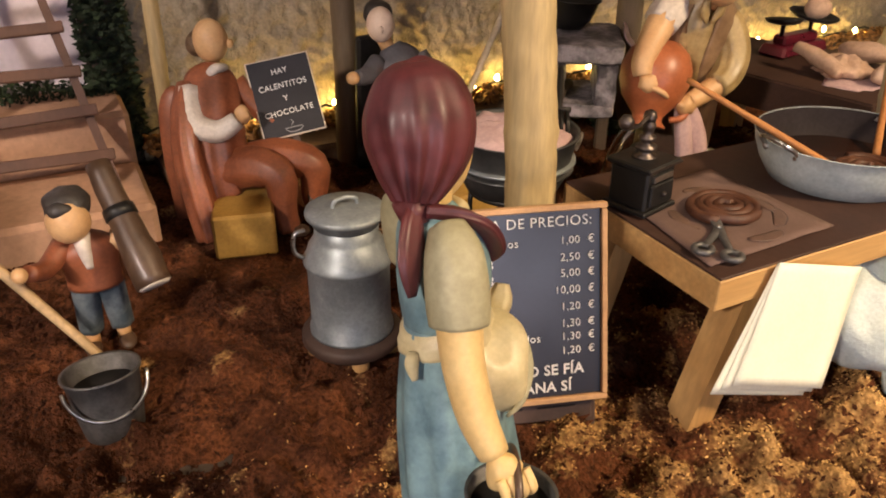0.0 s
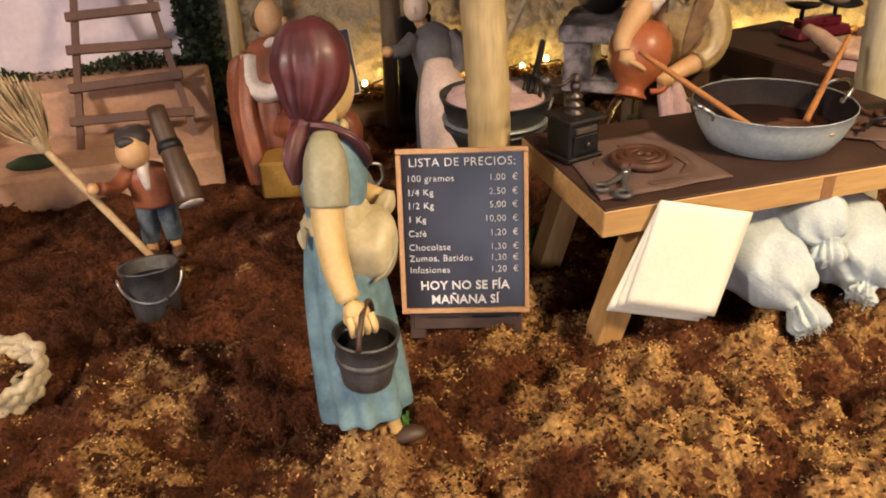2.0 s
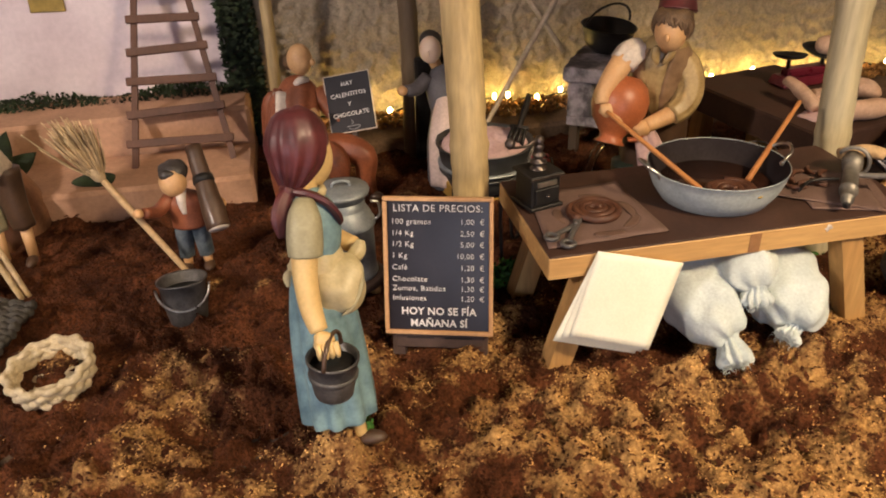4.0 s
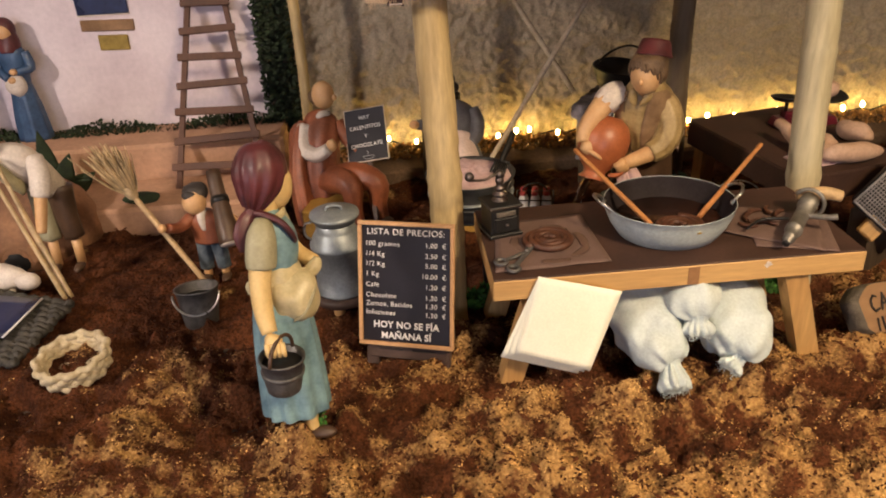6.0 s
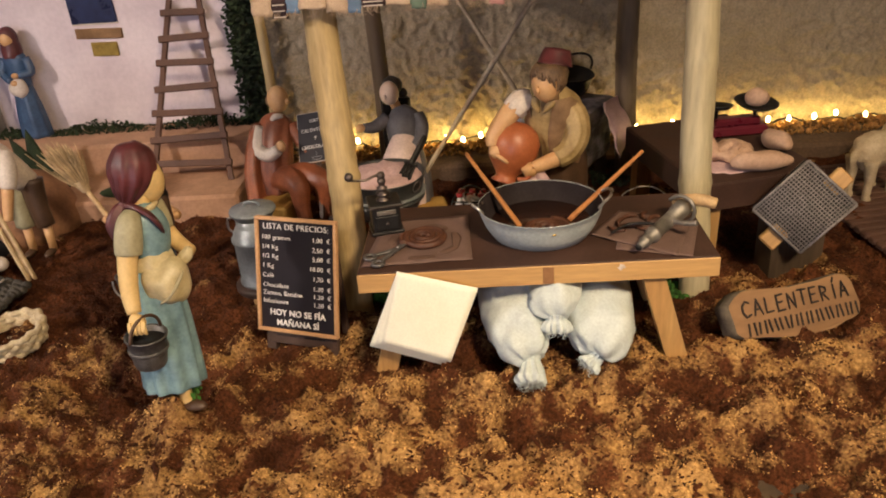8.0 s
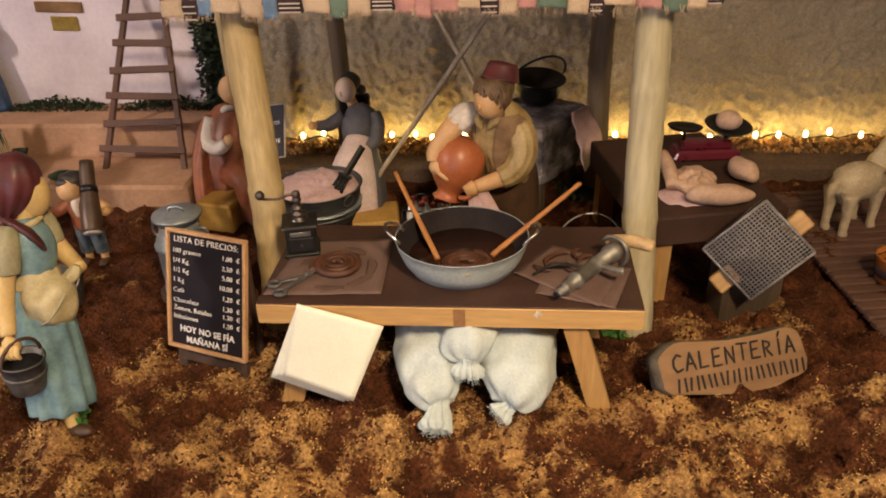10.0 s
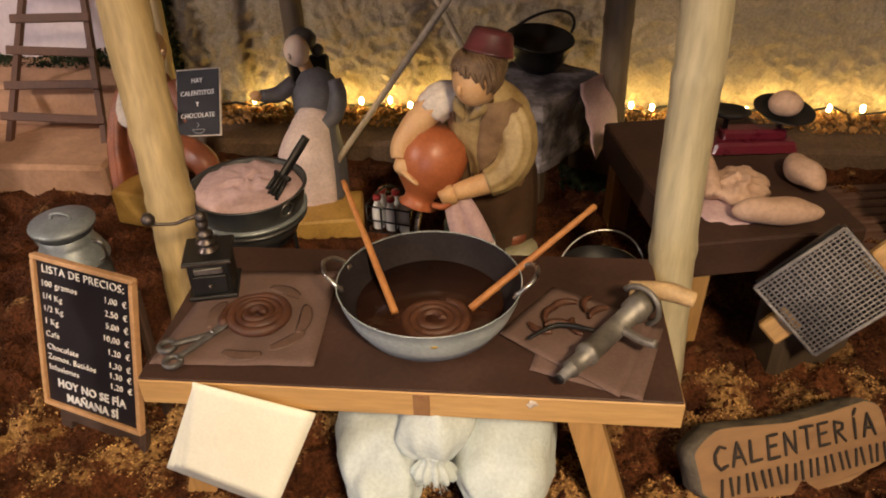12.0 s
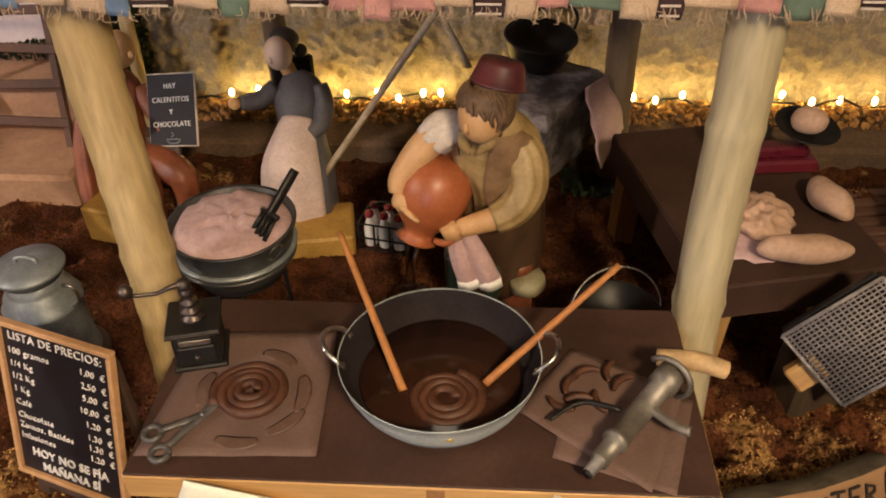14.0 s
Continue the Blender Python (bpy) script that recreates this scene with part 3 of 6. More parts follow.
# ---- greenery and the string of lights ----
def tuft(name, area, count, size, m, label, category, even=False, seed=1, up=1.0):
    """A clump of many small leaves inside a box-shaped area."""
    rng = np.random.RandomState(seed)
    s = Shape()
    x0, x1, y0, y1, z0, z1 = area
    for _ in range(count):
        w = rng.rand(3)
        z = z0 + (z1 - z0) * w[2] if even else z0 + (z1 - z0) * w[2] ** 1.4 * (0.55 + 0.45 * math.sin(40 * (x0 + (x1 - x0) * w[0])))
        p = Vector((x0 + (x1 - x0) * w[0], y0 + (y1 - y0) * w[1], z))
        d = Vector((rng.normal(), rng.normal(), abs(rng.normal()) * up + 0.1)).normalized() * size * rng.uniform(0.6, 1.5)
        o = d.orthogonal().normalized() * size * 0.3
        s.add([p - d * 0.5, p + o, p + d * 0.5, p - o, p + d.cross(o).normalized() * size * 0.12], [(0, 1, 4), (1, 2, 4), (2, 3, 4), (3, 0, 4)], m)
    return tagged(s.part(name), label, category, kind="stuff")


tuft("moss_strip", (-0.66, -0.205, 0.490, 0.523, 0.068, 0.083), 2600, 0.006, MOSS, "dark green moss along the foot of the house wall", "moss", seed=3)
tuft("ivy", (-0.224, -0.182, 0.495, 0.534, 0.01, 0.47), 6500, 0.0085, MOSS, "dark ivy hanging at the end of the house wall", "ivy", True, 40, -0.6)
# added dark backing, so that the gaps between the leaves read as deep shade
solid(Shape().box((-0.204, 0.532, 0.22), (0.034, 0.02, 0.46), BARK, (0, 0, 0), 0.004), "ivy_backing", "dark backing added behind the ivy", "post")
tuft("grass_tuft", (-0.01, 0.025, 0.115, 0.14, 0.0, 0.022), 320, 0.006, GREEN, "bright green moss tuft beside the front pole", "moss", seed=5)
tuft("grass_tuft", (0.262, 0.292, 0.10, 0.13, 0.0, 0.018), 260, 0.006, GREEN, "bright green moss tuft beside the pale pole", "moss", seed=6)
tuft("grass_tuft", (-0.155, -0.125, -0.05, -0.03, 0.018, 0.034), 160, 0.005, GREEN, "small green moss tuft at the woman's feet", "moss", seed=7)
tuft("grass_tuft", (0.235, 0.285, 0.37, 0.41, 0.0, 0.02), 300, 0.007, MOSS, "dark moss tuft under the stone hearth", "moss", seed=8)

rng = random.Random(4)
chips = Shape()
for _ in range(2600):
    x = rng.uniform(-0.19, 0.86)
    y = rng.uniform(0.470, 0.522)
    r = rng.uniform(0.0018, 0.0052)
    z = 0.016 + r * 0.4 + 0.013 * math.exp(-((y - 0.488) / 0.011) ** 2) * rng.random()
    chips.blob((x, y, z), (r, r * rng.uniform(0.4, 1), r * rng.uniform(0.25, 0.7)), EMBER, 4, 6, 0.9, 260, (rng.uniform(-60, 60), rng.uniform(-60, 60), rng.uniform(0, 360)))
tagged(chips.part("wood_chips"), "heap of golden wood chips and dried leaves on the ledge", "wood chips", kind="stuff")
lights = thing("light_string", "string of small warm lights lying in wood chips along the wall", "string lights")
path = []
for i in range(60):
    x = -0.19 + 1.05 * i / 59
    path.append((x, 0.508 + 0.006 * math.sin(i * 1.3), 0.024 + 0.004 * math.sin(i * 2.1)))
Shape().loft(path, 0.0012, CABLE, 6).part("cable", lights)
bulbs = [-0.100, -0.072, -0.035, 0.0, 0.022, 0.052, 0.075, 0.10, 0.118, 0.155, 0.19, 0.24, 0.314, 0.335, 0.362, 0.40, 0.432, 0.462, 0.488, 0.52, 0.55, 0.58, 0.62, 0.66, 0.71, 0.76]
for i, x in enumerate(bulbs):
    Shape().lathe((x, 0.511 + 0.006 * math.sin(i * 2.7), 0.0265 + 0.003 * math.sin(i * 1.9)), [(0.0012, -0.003), (0.0022, -0.001), (0.0025, 0.0015), (0.0017, 0.0038), (0.0004, 0.0046)], BULB, 10).part("bulb", lights)
solid(Shape().loft(arc((0.415, 0.462, 0.012), 0.022, 175, 5, 14), [0.004] * 15, BARK, 8, jitter=0.3), "root_loop", "dark curved root bent over the ledge", "root")

# ---- house wall details ----
plate = thing("wall_picture", "dark blue printed picture with pale edge on the house wall", "picture")
Shape().box((-0.405, 0.5235, 0.235), (0.062, 0.003, 0.045), BLUEPRINT).part("print", plate)
Shape().box((-0.405, 0.5242, 0.2115), (0.063, 0.0035, 0.0015), OFFWHITE, chamfer=0.0002).part("edge", plate)
solid(Shape().box((-0.403, 0.5235, 0.199), (0.064, 0.003, 0.0135), OCHREPLATE, (0, 2, 0)), "wall_plaque", "long brown plaque on the house wall", "plaque")
solid(Shape().box((-0.400, 0.5235, 0.178), (0.036, 0.003, 0.0185), GOLDPLATE, (0, 2, 0)), "wall_plaque", "small yellow metal plaque on the house wall", "plaque")
solid(Shape().box((-0.594, 0.505, 0.13), (0.05, 0.035, 0.14), GREYSTONE, chamfer=0.004).box((-0.59, 0.503, 0.205), (0.06, 0.04, 0.012), GREYSTONE, chamfer=0.003), "stone_pier", "grey stone pier beside the house wall", "pier")


def ladder():
    t = thing("ladder", "dark brown wooden ladder leaning against the house wall", "ladder")
    fl, fr, tl, tr = Vector((-0.323, 0.398, 0.027)), Vector((-0.221, 0.398, 0.027)), Vector((-0.297, 0.520, 0.236)), Vector((-0.258, 0.520, 0.236))
    for a, b in ((fl, tl), (fr, tr)):
        c, d = (a + b) / 2, b - a
        s = Shape()
        s.loft([a, a.lerp(b, 0.3), a.lerp(b, 0.7), b], [(0.0042, 0.0048)] * 4, LADDER, 4, hint=(1, 1, 0), smooth=False)
        s.part("rail", t)
    for k in range(7):
        f = 0.10 + 0.136 * k
        a, b = fl.lerp(tl, f), fr.lerp(tr, f)
        e = (b - a).normalized() * 0.006
        n = Vector((0, -0.006, 0.003))
        Shape().box((a + b) / 2 + n, ((b - a).length + 0.014, 0.005, 0.0085), LADDER, (-25, 1.5 * (-1) ** k, 0)).part("rung", t)
    return t


ladder()


# ---- stall ----
def pole(x, y, top, r, m, name, label, lean=(0.0, 0.0), nodes=(0.12, 0.21)):
    s = Shape()
    path, radii = [], []
    for i in range(81):
        z = -0.01 + (top + 0.01) * i / 80
        bulge = sum(0.07 * math.exp(-((z - n) / 0.004) ** 2) for n in nodes)
        path.append((x + lean[0] * z + 0.0012 * math.sin(z * 23 + x * 50), y + lean[1] * z, z))
        radii.append(r * (1.04 - 0.15 * z + bulge))
    s.loft(path, radii, m, 36, jitter=0.07 if m is BAMBOO else 0.035)
    return solid(s, name, label, "pole", "poles of the stall")


pole(-0.023, 0.113, 0.290, 0.0138, BAMBOO, "stall_pole", "pale peeled wooden pole holding up the stall roof", (-0.011, 0.089), (0.128,))
pole(0.2895, 0.113, 0.290, 0.0132, CANE, "stall_pole", "pale smooth bamboo pole holding up the stall roof", (-0.023, 0.073), (0.105, 0.21))
pole(-0.020, 0.425, 0.30, 0.0100, OLDPOLE, "stall_pole", "brown weathered wooden pole at the back of the stall", nodes=(0.1,))
pole(0.279, 0.412, 0.30, 0.0125, OLDPOLE, "stall_pole", "dark brown weathered wooden pole at the back of the stall", nodes=(0.15,))
pole(-0.168, 0.462, 0.30, 0.0062, BAMBOO, "stall_pole", "thin pale pole beside the ivy", nodes=(0.1,))
for a, b in (((0.055, 0.470, 0.262), (0.150, 0.400, 0.110)), ((0.194, 0.405, 0.262), (0.030, 0.325, 0.045))):
    solid(Shape().loft([a, Vector(a).lerp(Vector(b), 0.5), b], [0.0029] * 3, DRIFT, 8, jitter=0.2), "brace_stick", "thin grey stick crossing behind the stall", "stick", "crossed sticks")


def roof():
    t = thing("stall_roof", "patchwork cloth awning with a frayed fringed edge", "awning")
    s = Shape()
    s.sheet([(-0.075, 0.112, 0.285), (0.325, 0.112, 0.283), (0.325, 0.44, 0.312), (-0.075, 0.44, 0.312)], LINEN, 0.0012, 40, 30, 0.006, 18)
    s.part("cloth", t)
    r = random.Random(9)
    x, patches = -0.075, [LINEN, PLUM, SKYCLOTH, LINEN, LINEN, SKYCLOTH, PLUM, LINEN, SAGE, LINEN, PLUM, PINKCLOTH, PINKCLOTH, PINKCLOTH, LINEN, PLUM, LINEN, PINKCLOTH, SAGE, LINEN, PLUM, LINEN, PINKCLOTH, SAGE, LINEN, PLUM]
    k = 0
    while x < 0.32:
        w = r.uniform(0.010, 0.023)
        m = patches[k % len(patches)]
        d = 0.012 + 0.003 * math.sin(k * 1.7)
        Shape().sheet([(x, 0.1105, 0.2855), (x + w, 0.1105, 0.2855), (x + w, 0.1095 + r.uniform(-0.002, 0.002), 0.285 - d), (x, 0.1095, 0.285 - d + 0.001)], m, 0.0012, 5, 5, 0.0015, 60, 0.0012).part("patch", t)
        if m is PLUM:
            for q in range(3):
                Shape().box((x + w / 2, 0.1085, 0.2835 - d * (q + 0.5) / 3.2), (w * 0.8, 0.0008, 0.0009), OFFWHITE, chamfer=0.0001).part("stitch", t)
        x += w
        k += 1
    fringe = Shape()
    for _ in range(240):
        x = r.uniform(-0.075, 0.325)
        z = 0.2755 + r.uniform(-0.002, 0.002)
        fringe.loft([(x, 0.110, z), (x + r.uniform(-0.002, 0.002), 0.109 + r.uniform(-0.003, 0.002), z - r.uniform(0.002, 0.005)), (x + r.uniform(-0.004, 0.004), 0.109 + r.uniform(-0.004, 0.002), z - r.uniform(0.003, 0.006))], [0.00025, 0.0002, 0.00012], LINEN, 4)
    fringe.part("fringe", t)


roof()


def bench_table(name, label, at, turn, length, depth, high, thick, top_m, edge_m, leg_m, splay=0.024):
    """A plank table: top at local z = high, front edge along local x from 0 to length."""
    t = thing(name, label, "table", at=at, turn=(0, 0, turn))
    Shape().box((length / 2, depth / 2, high - thick / 2 - 0.0006), (length, depth, thick), edge_m, chamfer=0.0006).part("plank", t)
    Shape().box((length / 2, depth / 2, high), (length - 0.0015, depth - 0.001, 0.0016), top_m, chamfer=0.0004).part("tabletop", t, "dark brown painted top")
    for sx, x in ((-1, 0.012 + splay), (1, length - 0.024 - splay)):
        for y in (0.014, depth - 0.016):
            a, b = Vector((x, y, high - thick)), Vector((x + sx * splay, y, -0.004))
            w = 0.009
            s = Shape()
            s.loft([a, b], [(w * 1.3, w * 1.3)] * 2, leg_m, 4, hint=(1, 1, 0), smooth=False)
            s.part("leg", t)
    return t


bench_table("stall_table", "pine plank table with dark painted top and splayed legs", (0, 0, 0), 0, 0.275, 0.122, 0.095, 0.0160, BOARD, PINE, PINE_UP)
bench_table("side_table", "dark brown wooden work table with pale legs", (0.303, 0.150, 0), 12, 0.122, 0.185, 0.088, 0.026, BOARD, BOARD, PINE_UP, 0.002)


t = bpy.data.objects["stall_table"]
Shape().blob((0.2015, -0.0002, 0.0905), (0.0034, 0.0006, 0.0022), OFFWHITE, 10, 18, 0.9, 420).part("paint_chip", t, "small chipped white fleck")
# a narrow upright strip of darker brown on the plank's front edge
Shape().box((0.1465, -0.0002, 0.0864), (0.0085, 0.0006, 0.0144), DARKSTRIP, chamfer=0.0002).part("stain", t, "narrow darker brown upright strip")


def price_board():
    """The chalkboard leans back on its easel; local x along the board, local z out of its face."""
    bl, br, tl = Vector((-0.1035, 0.056, 0.016)), Vector((-0.0290, 0.0315, 0.017)), Vector((-0.0985, 0.084, 0.1145))
    x = (br - bl).normalized()
    up = tl - bl
    up = (up - x * up.dot(x)).normalized()
    out = x.cross(up)
    m = Matrix((x, up, out)).transposed().to_4x4()
    m.translation = bl
    w, h = 0.0785, 0.1015
    t = thing("price_board", "black chalkboard price list with pale orange wooden frame", "price board")
    t.matrix_world = m
    Shape().box((w / 2, h / 2, -0.0015), (w - 0.002, h - 0.002, 0.003), CHALK).part("panel", t, "black glossy panel")
    for c, s in (((w / 2, 0.0015, 0), (w, 0.003, 0.005)), ((w / 2, h - 0.0015, 0), (w, 0.003, 0.005)), ((0.0015, h / 2, 0), (0.003, h - 0.0065, 0.005)), ((w - 0.0015, h / 2, 0), (0.003, h - 0.0065, 0.005))):
        Shape().box(c, s, FRAME, chamfer=0.0005).part("frame_bar", t, "pale orange frame bar")
    z = 0.0006
    lettering("LISTA DE PRECIOS:", 0.0071, WHITE, t, pose(w / 2, 0.0910, z), "CENTER", bold=-0.00006, spacing=1.08)
    rows = (("100 gramos", "1,00  €"), ("1/4 Kg", "2,50  €"), ("1/2 Kg", "5,00  €"), ("1 Kg", "10,00  €"), ("Café", "1,20  €"), ("Chocolate", "1,30  €"), ("Zumos, Batidos", "1,30  €"), ("Infusiones", "1,20  €"))
    down = (0.170, 0.253, 0.332, 0.415, 0.500, 0.585, 0.653, 0.725)
    for (what, price), f in zip(rows, down):
        y = h * (1 - f) - 0.0023
        lettering(what, 0.0056, WHITE, t, pose(0.0058, y, z), bold=-0.00006, spacing=1.09)
        lettering(price, 0.0056, WHITE, t, pose(w - 0.0060, y, z), "RIGHT", bold=-0.00006, spacing=1.06)
    lettering("HOY NO SE FÍA", 0.0076, WHITE, t, pose(w / 2, 0.0150, z), "CENTER", bold=0.00012, spacing=1.04)
    lettering("MAÑANA SÍ", 0.0076, WHITE, t, pose(w / 2, 0.0060, z), "CENTER", bold=0.00012, spacing=1.04)
    e = EASEL
    rail = Shape().box((w / 2, -0.0065, -0.006), (0.066, 0.012, 0.004), e).part("foot_rail", t, "dark stained foot rail")
    for k in (0, 1):
        Shape().box((w / 2 - 0.014 + 0.028 * k, -0.0045, -0.0037), (0.020, 0.0008, 0.0008), BLACKINK, chamfer=0.0001).part("slot", rail, "dark narrow slot")
    for u in (0.009, w - 0.009):
        Shape().box((u, -0.011, -0.008), (0.010, 0.016, 0.006), e).part("foot", t)
        Shape().box((u, h * 0.42, -0.020), (0.006, h * 0.95, 0.005), e, (14, 0, 0)).part("strut", t)


price_board()


def menu_board():
    bl, br, tl = Vector((-0.1165, 0.342, 0.063)), Vector((-0.070, 0.331, 0.071)), Vector((-0.1150, 0.372, 0.1165))
    x = (br - bl).normalized()
    up = tl - bl
    up = (up - x * up.dot(x)).normalized()
    m = Matrix((x, up, x.cross(up))).transposed().to_4x4()
    m.translation = bl
    w, h = 0.0480, 0.0600
    t = thing("menu_board", "small black chalkboard with thin white border and chalk words", "menu board")
    t.matrix_world = m
    Shape().box((w / 2, h / 2, -0.001), (w, h, 0.002), OFFWHITE, chamfer=0.0004).part("backing", t, "thin white border")
    Shape().box((w / 2, h / 2, 0.0002), (w - 0.002, h - 0.002, 0.001), SLATE, chamfer=0.0003).part("panel", t)
    for words, y in (("HAY", 0.0475), ("CALENTITOS", 0.0365), ("Y", 0.0265), ("CHOCOLATE", 0.0165)):
        lettering(words, 0.0060, WHITE, t, pose(w / 2, y, 0.001, 0, 0, 1.5), "CENTER", 0.0002, spacing=1.05)
    s = Shape()
    s.loft([(0.018, 0.006, 0.001), (0.021, 0.003, 0.001), (0.028, 0.003, 0.001), (0.031, 0.006, 0.001), (0.018, 0.006, 0.001)], 0.0004, GREYINK, 5)
    s.loft([(0.023, 0.008, 0.001), (0.025, 0.010, 0.001), (0.023, 0.012, 0.001)], 0.0004, GREYINK, 5)
    s.part("cup_drawing", t, "faint grey chalk drawing of a cup")
    Shape().box((w / 2, -0.012, -0.004), (0.006, 0.11, 0.004), EASEL).part("prop", t, "dark wooden prop behind")


menu_board()


# ---- on and under the stall table ----
def hanging_papers():
    for k, (dx, dz, dy) in enumerate(((-0.008, -0.004, 0.0035), (-0.004, -0.002, 0.002), (0.0, 0.0, 0.0))):
        c = [(0.014 + dx * 1.3, -0.008 + dy, 0.037 + dz), (0.068 + dx, -0.018 + dy, 0.023 + dz), (0.0930 + dx * 0.2, -0.0045 + dy * 0.5, 0.081 + dz * 0.3), (0.032, -0.0035 + dy * 0.3, 0.0985 + dz * 0.3)]
        s = Shape()
        s.sheet(c, CARDSTOCK, 0.0005, 12, 12, 0.0009, 22)
        solid(s, "paper_sheet", "blank cream paper sheet hanging from the pine table edge", "paper", "papers hanging from the table")


hanging_papers()


def sack(name, rows, frill, label, seed):
    """A slack cloth sack: rows of place and radius from its back to the gathered end, then a frayed frill."""
    t = thing(name, label, "sack", "flour sacks under the table")
    path, radii = [Vector(p) for p, r in rows], [(r, r * 0.96) for p, r in rows]
    n = len(rows)
    s = Shape()
    s.loft(path, radii, SACK, 84, 7, [0.0] * (n - 2) + [0.02, 0.16], hint=(1, 0, 0.3), jitter=0.08, spin=0.1, parts=9)
    for i, p in enumerate(s.points):
        v = Vector(p)
        s.points[i] = tuple(v + Vector((noise.noise(v * 48 + Vector((seed, 0, 0))), noise.noise(v * 48 + Vector((0, seed, 0))), noise.noise(v * 48 + Vector((0, 0, seed))))) * 0.0042 + v.normalized() * 0.0007 * abs(noise.noise(v * 150 + Vector((seed, seed, 0)))))
    s.part("bag", t)
    q = random.Random(seed)
    n, e, r = path[-1], Vector(frill[0]), frill[1]
    d = (e - n).normalized()
    u = Shape()
    u.loft([n - d * 0.003, n + d * 0.001, n.lerp(e, 0.4), n.lerp(e, 0.75), e], [r * 0.75, r * 0.62, r * 0.85, r, r * 0.9], SACK, 72, 11, [0.10, 0.14, 0.18, 0.22, 0.30], jitter=0.35, spin=0.2, parts=6)
    u.part("frill", t, "frayed gathered cloth end")
    f = Shape()
    for _ in range(130):
        g = q.uniform(0, 6.283)
        a = d.orthogonal().normalized()
        o = a * math.cos(g) + d.cross(a) * math.sin(g)
        p = e + o * r * q.uniform(0.3, 0.95) - d * r * q.uniform(0.0, 0.5)
        l = q.uniform(0.0015, 0.0045)
        f.loft([p, p + (d + o * 0.5) * l * 0.6, p + (d + o * q.uniform(-0.2, 1.0)) * l + Vector((0, 0, -0.0008))], 0.00014, SACK, 4, parts=2)
    c = e + d * 0.002 + d.orthogonal().normalized() * r * 0.8
    f.loft(arc(c, 0.0032, 0, 320, 16, (1, 0, 0.2), (0, -0.4, 1)), 0.00028, SACK, 5)
    f.part("threads", t, "loose white threads")
    return t


sack("flour_sack", (((0.124, 0.098, 0.050), 0.008), ((0.123, 0.088, 0.046), 0.023), ((0.122, 0.052, 0.040), 0.0285), ((0.122, 0.018, 0.034), 0.0270), ((0.127, -0.004, 0.026), 0.0205), ((0.131, -0.014, 0.019), 0.0105)), ((0.1305, -0.0300, 0.0075), 0.0105), "white cloth flour sack lying under the table", 3)
sack("flour_sack", (((0.190, 0.098, 0.050), 0.008), ((0.190, 0.088, 0.047), 0.024), ((0.189, 0.052, 0.041), 0.0290), ((0.188, 0.018, 0.034), 0.0290), ((0.186, -0.003, 0.025), 0.0240), ((0.181, -0.013, 0.017), 0.0105)), ((0.1745, -0.0170, 0.0125), 0.0085), "plump white cloth flour sack lying under the table", 8)
sack("flour_sack", (((0.150, 0.105, 0.060), 0.006), ((0.150, 0.095, 0.060), 0.018), ((0.150, 0.060, 0.059), 0.0222), ((0.151, 0.022, 0.0585), 0.0225), ((0.152, 0.004, 0.057), 0.0195), ((0.152, -0.003, 0.051), 0.0090)), ((0.1515, -0.0065, 0.0400), 0.0095), "white cloth flour sack piled on two others", 5)


def frying_pan():
    t = thing("frying_pan", "wide blue-grey tin frying pan full of dark oil", "pan", at=(0.1455, 0.058, 0.0958))
    t.scale = (0.92, 0.885, 0.93)
    out = [(0.039, 0.0), (0.0425, 0.001), (0.0490, 0.011), (0.0528, 0.0205), (0.0541, 0.0275), (0.0546, 0.0278)]
    Shape().lathe((0, 0, 0), out + [(0.0542, 0.0283), (0.0538, 0.0276)], WOKOUT, 56, lid=False).part("bowl", t)
    Shape().lathe((0, 0, 0), [(0.0540, 0.0281), (0.0517, 0.0205), (0.0476, 0.0122), (0.0415, 0.006), (0.0, 0.0052)][::-1], WOKIN, 56, lid=False).part("inside", t, "smoke-blackened inside")
    for s in (-1, 1):
        c = Vector((s * 0.052, 0.004, 0.027))
        pts = [c + Vector((s * (-0.002), -0.013, -0.004)), c + Vector((s * 0.002, -0.0125, 0.001)), c + Vector((s * 0.008, -0.009, 0.005)), c + Vector((s * 0.0110, 0.0, 0.0075)), c + Vector((s * 0.008, 0.009, 0.005)), c + Vector((s * 0.002, 0.0125, 0.001)), c + Vector((s * (-0.002), 0.013, -0.004))]
        grip = Shape().loft(pts, 0.0014, WIRE, 8).part("handle", t, "bright steel loop handle")
        for y in (-0.0115, 0.0115):
            Shape().blob(c + Vector((-s * 0.0005, y, -0.003)), (0.0018, 0.0022, 0.0022), WIRE, 6, 8).part("rivet", grip)
    Shape().blob((0.0075, -0.0522, 0.0200), (0.0022, 0.0008, 0.0009), GOLDPLATE, 5, 8).part("paint_fleck", t, "yellow paint fleck")
    oil = Shape().lathe((0.1455, 0.058, 0.0958), [(0.0, 0.0100), (0.0405, 0.0100), (0.0403, 0.0104), (0.0, 0.0106)], OIL, 48)
    solid(oil, "frying_oil", "dark brown frying oil in the pan", "oil")


frying_pan()


def spiral(name, c, r0, r1, turns, thick, label, lift=0.0):
    pts, n = [], int(turns * 26)
    for i in range(n + 1):
        a = 2 * math.pi * turns * i / n
        r = r0 + (r1 - r0) * i / n
        pts.append((c[0] + r * math.cos(a), c[1] + r * math.sin(a) * 0.95, c[2] + lift * (1 - i / n) + 0.0005 * math.sin(a * 1.7)))
    return solid(Shape().loft(pts, thick, CHURRO, 10, 5, 0.08, hint=(0, 0, 1), jitter=0.12), name, label, "churro")


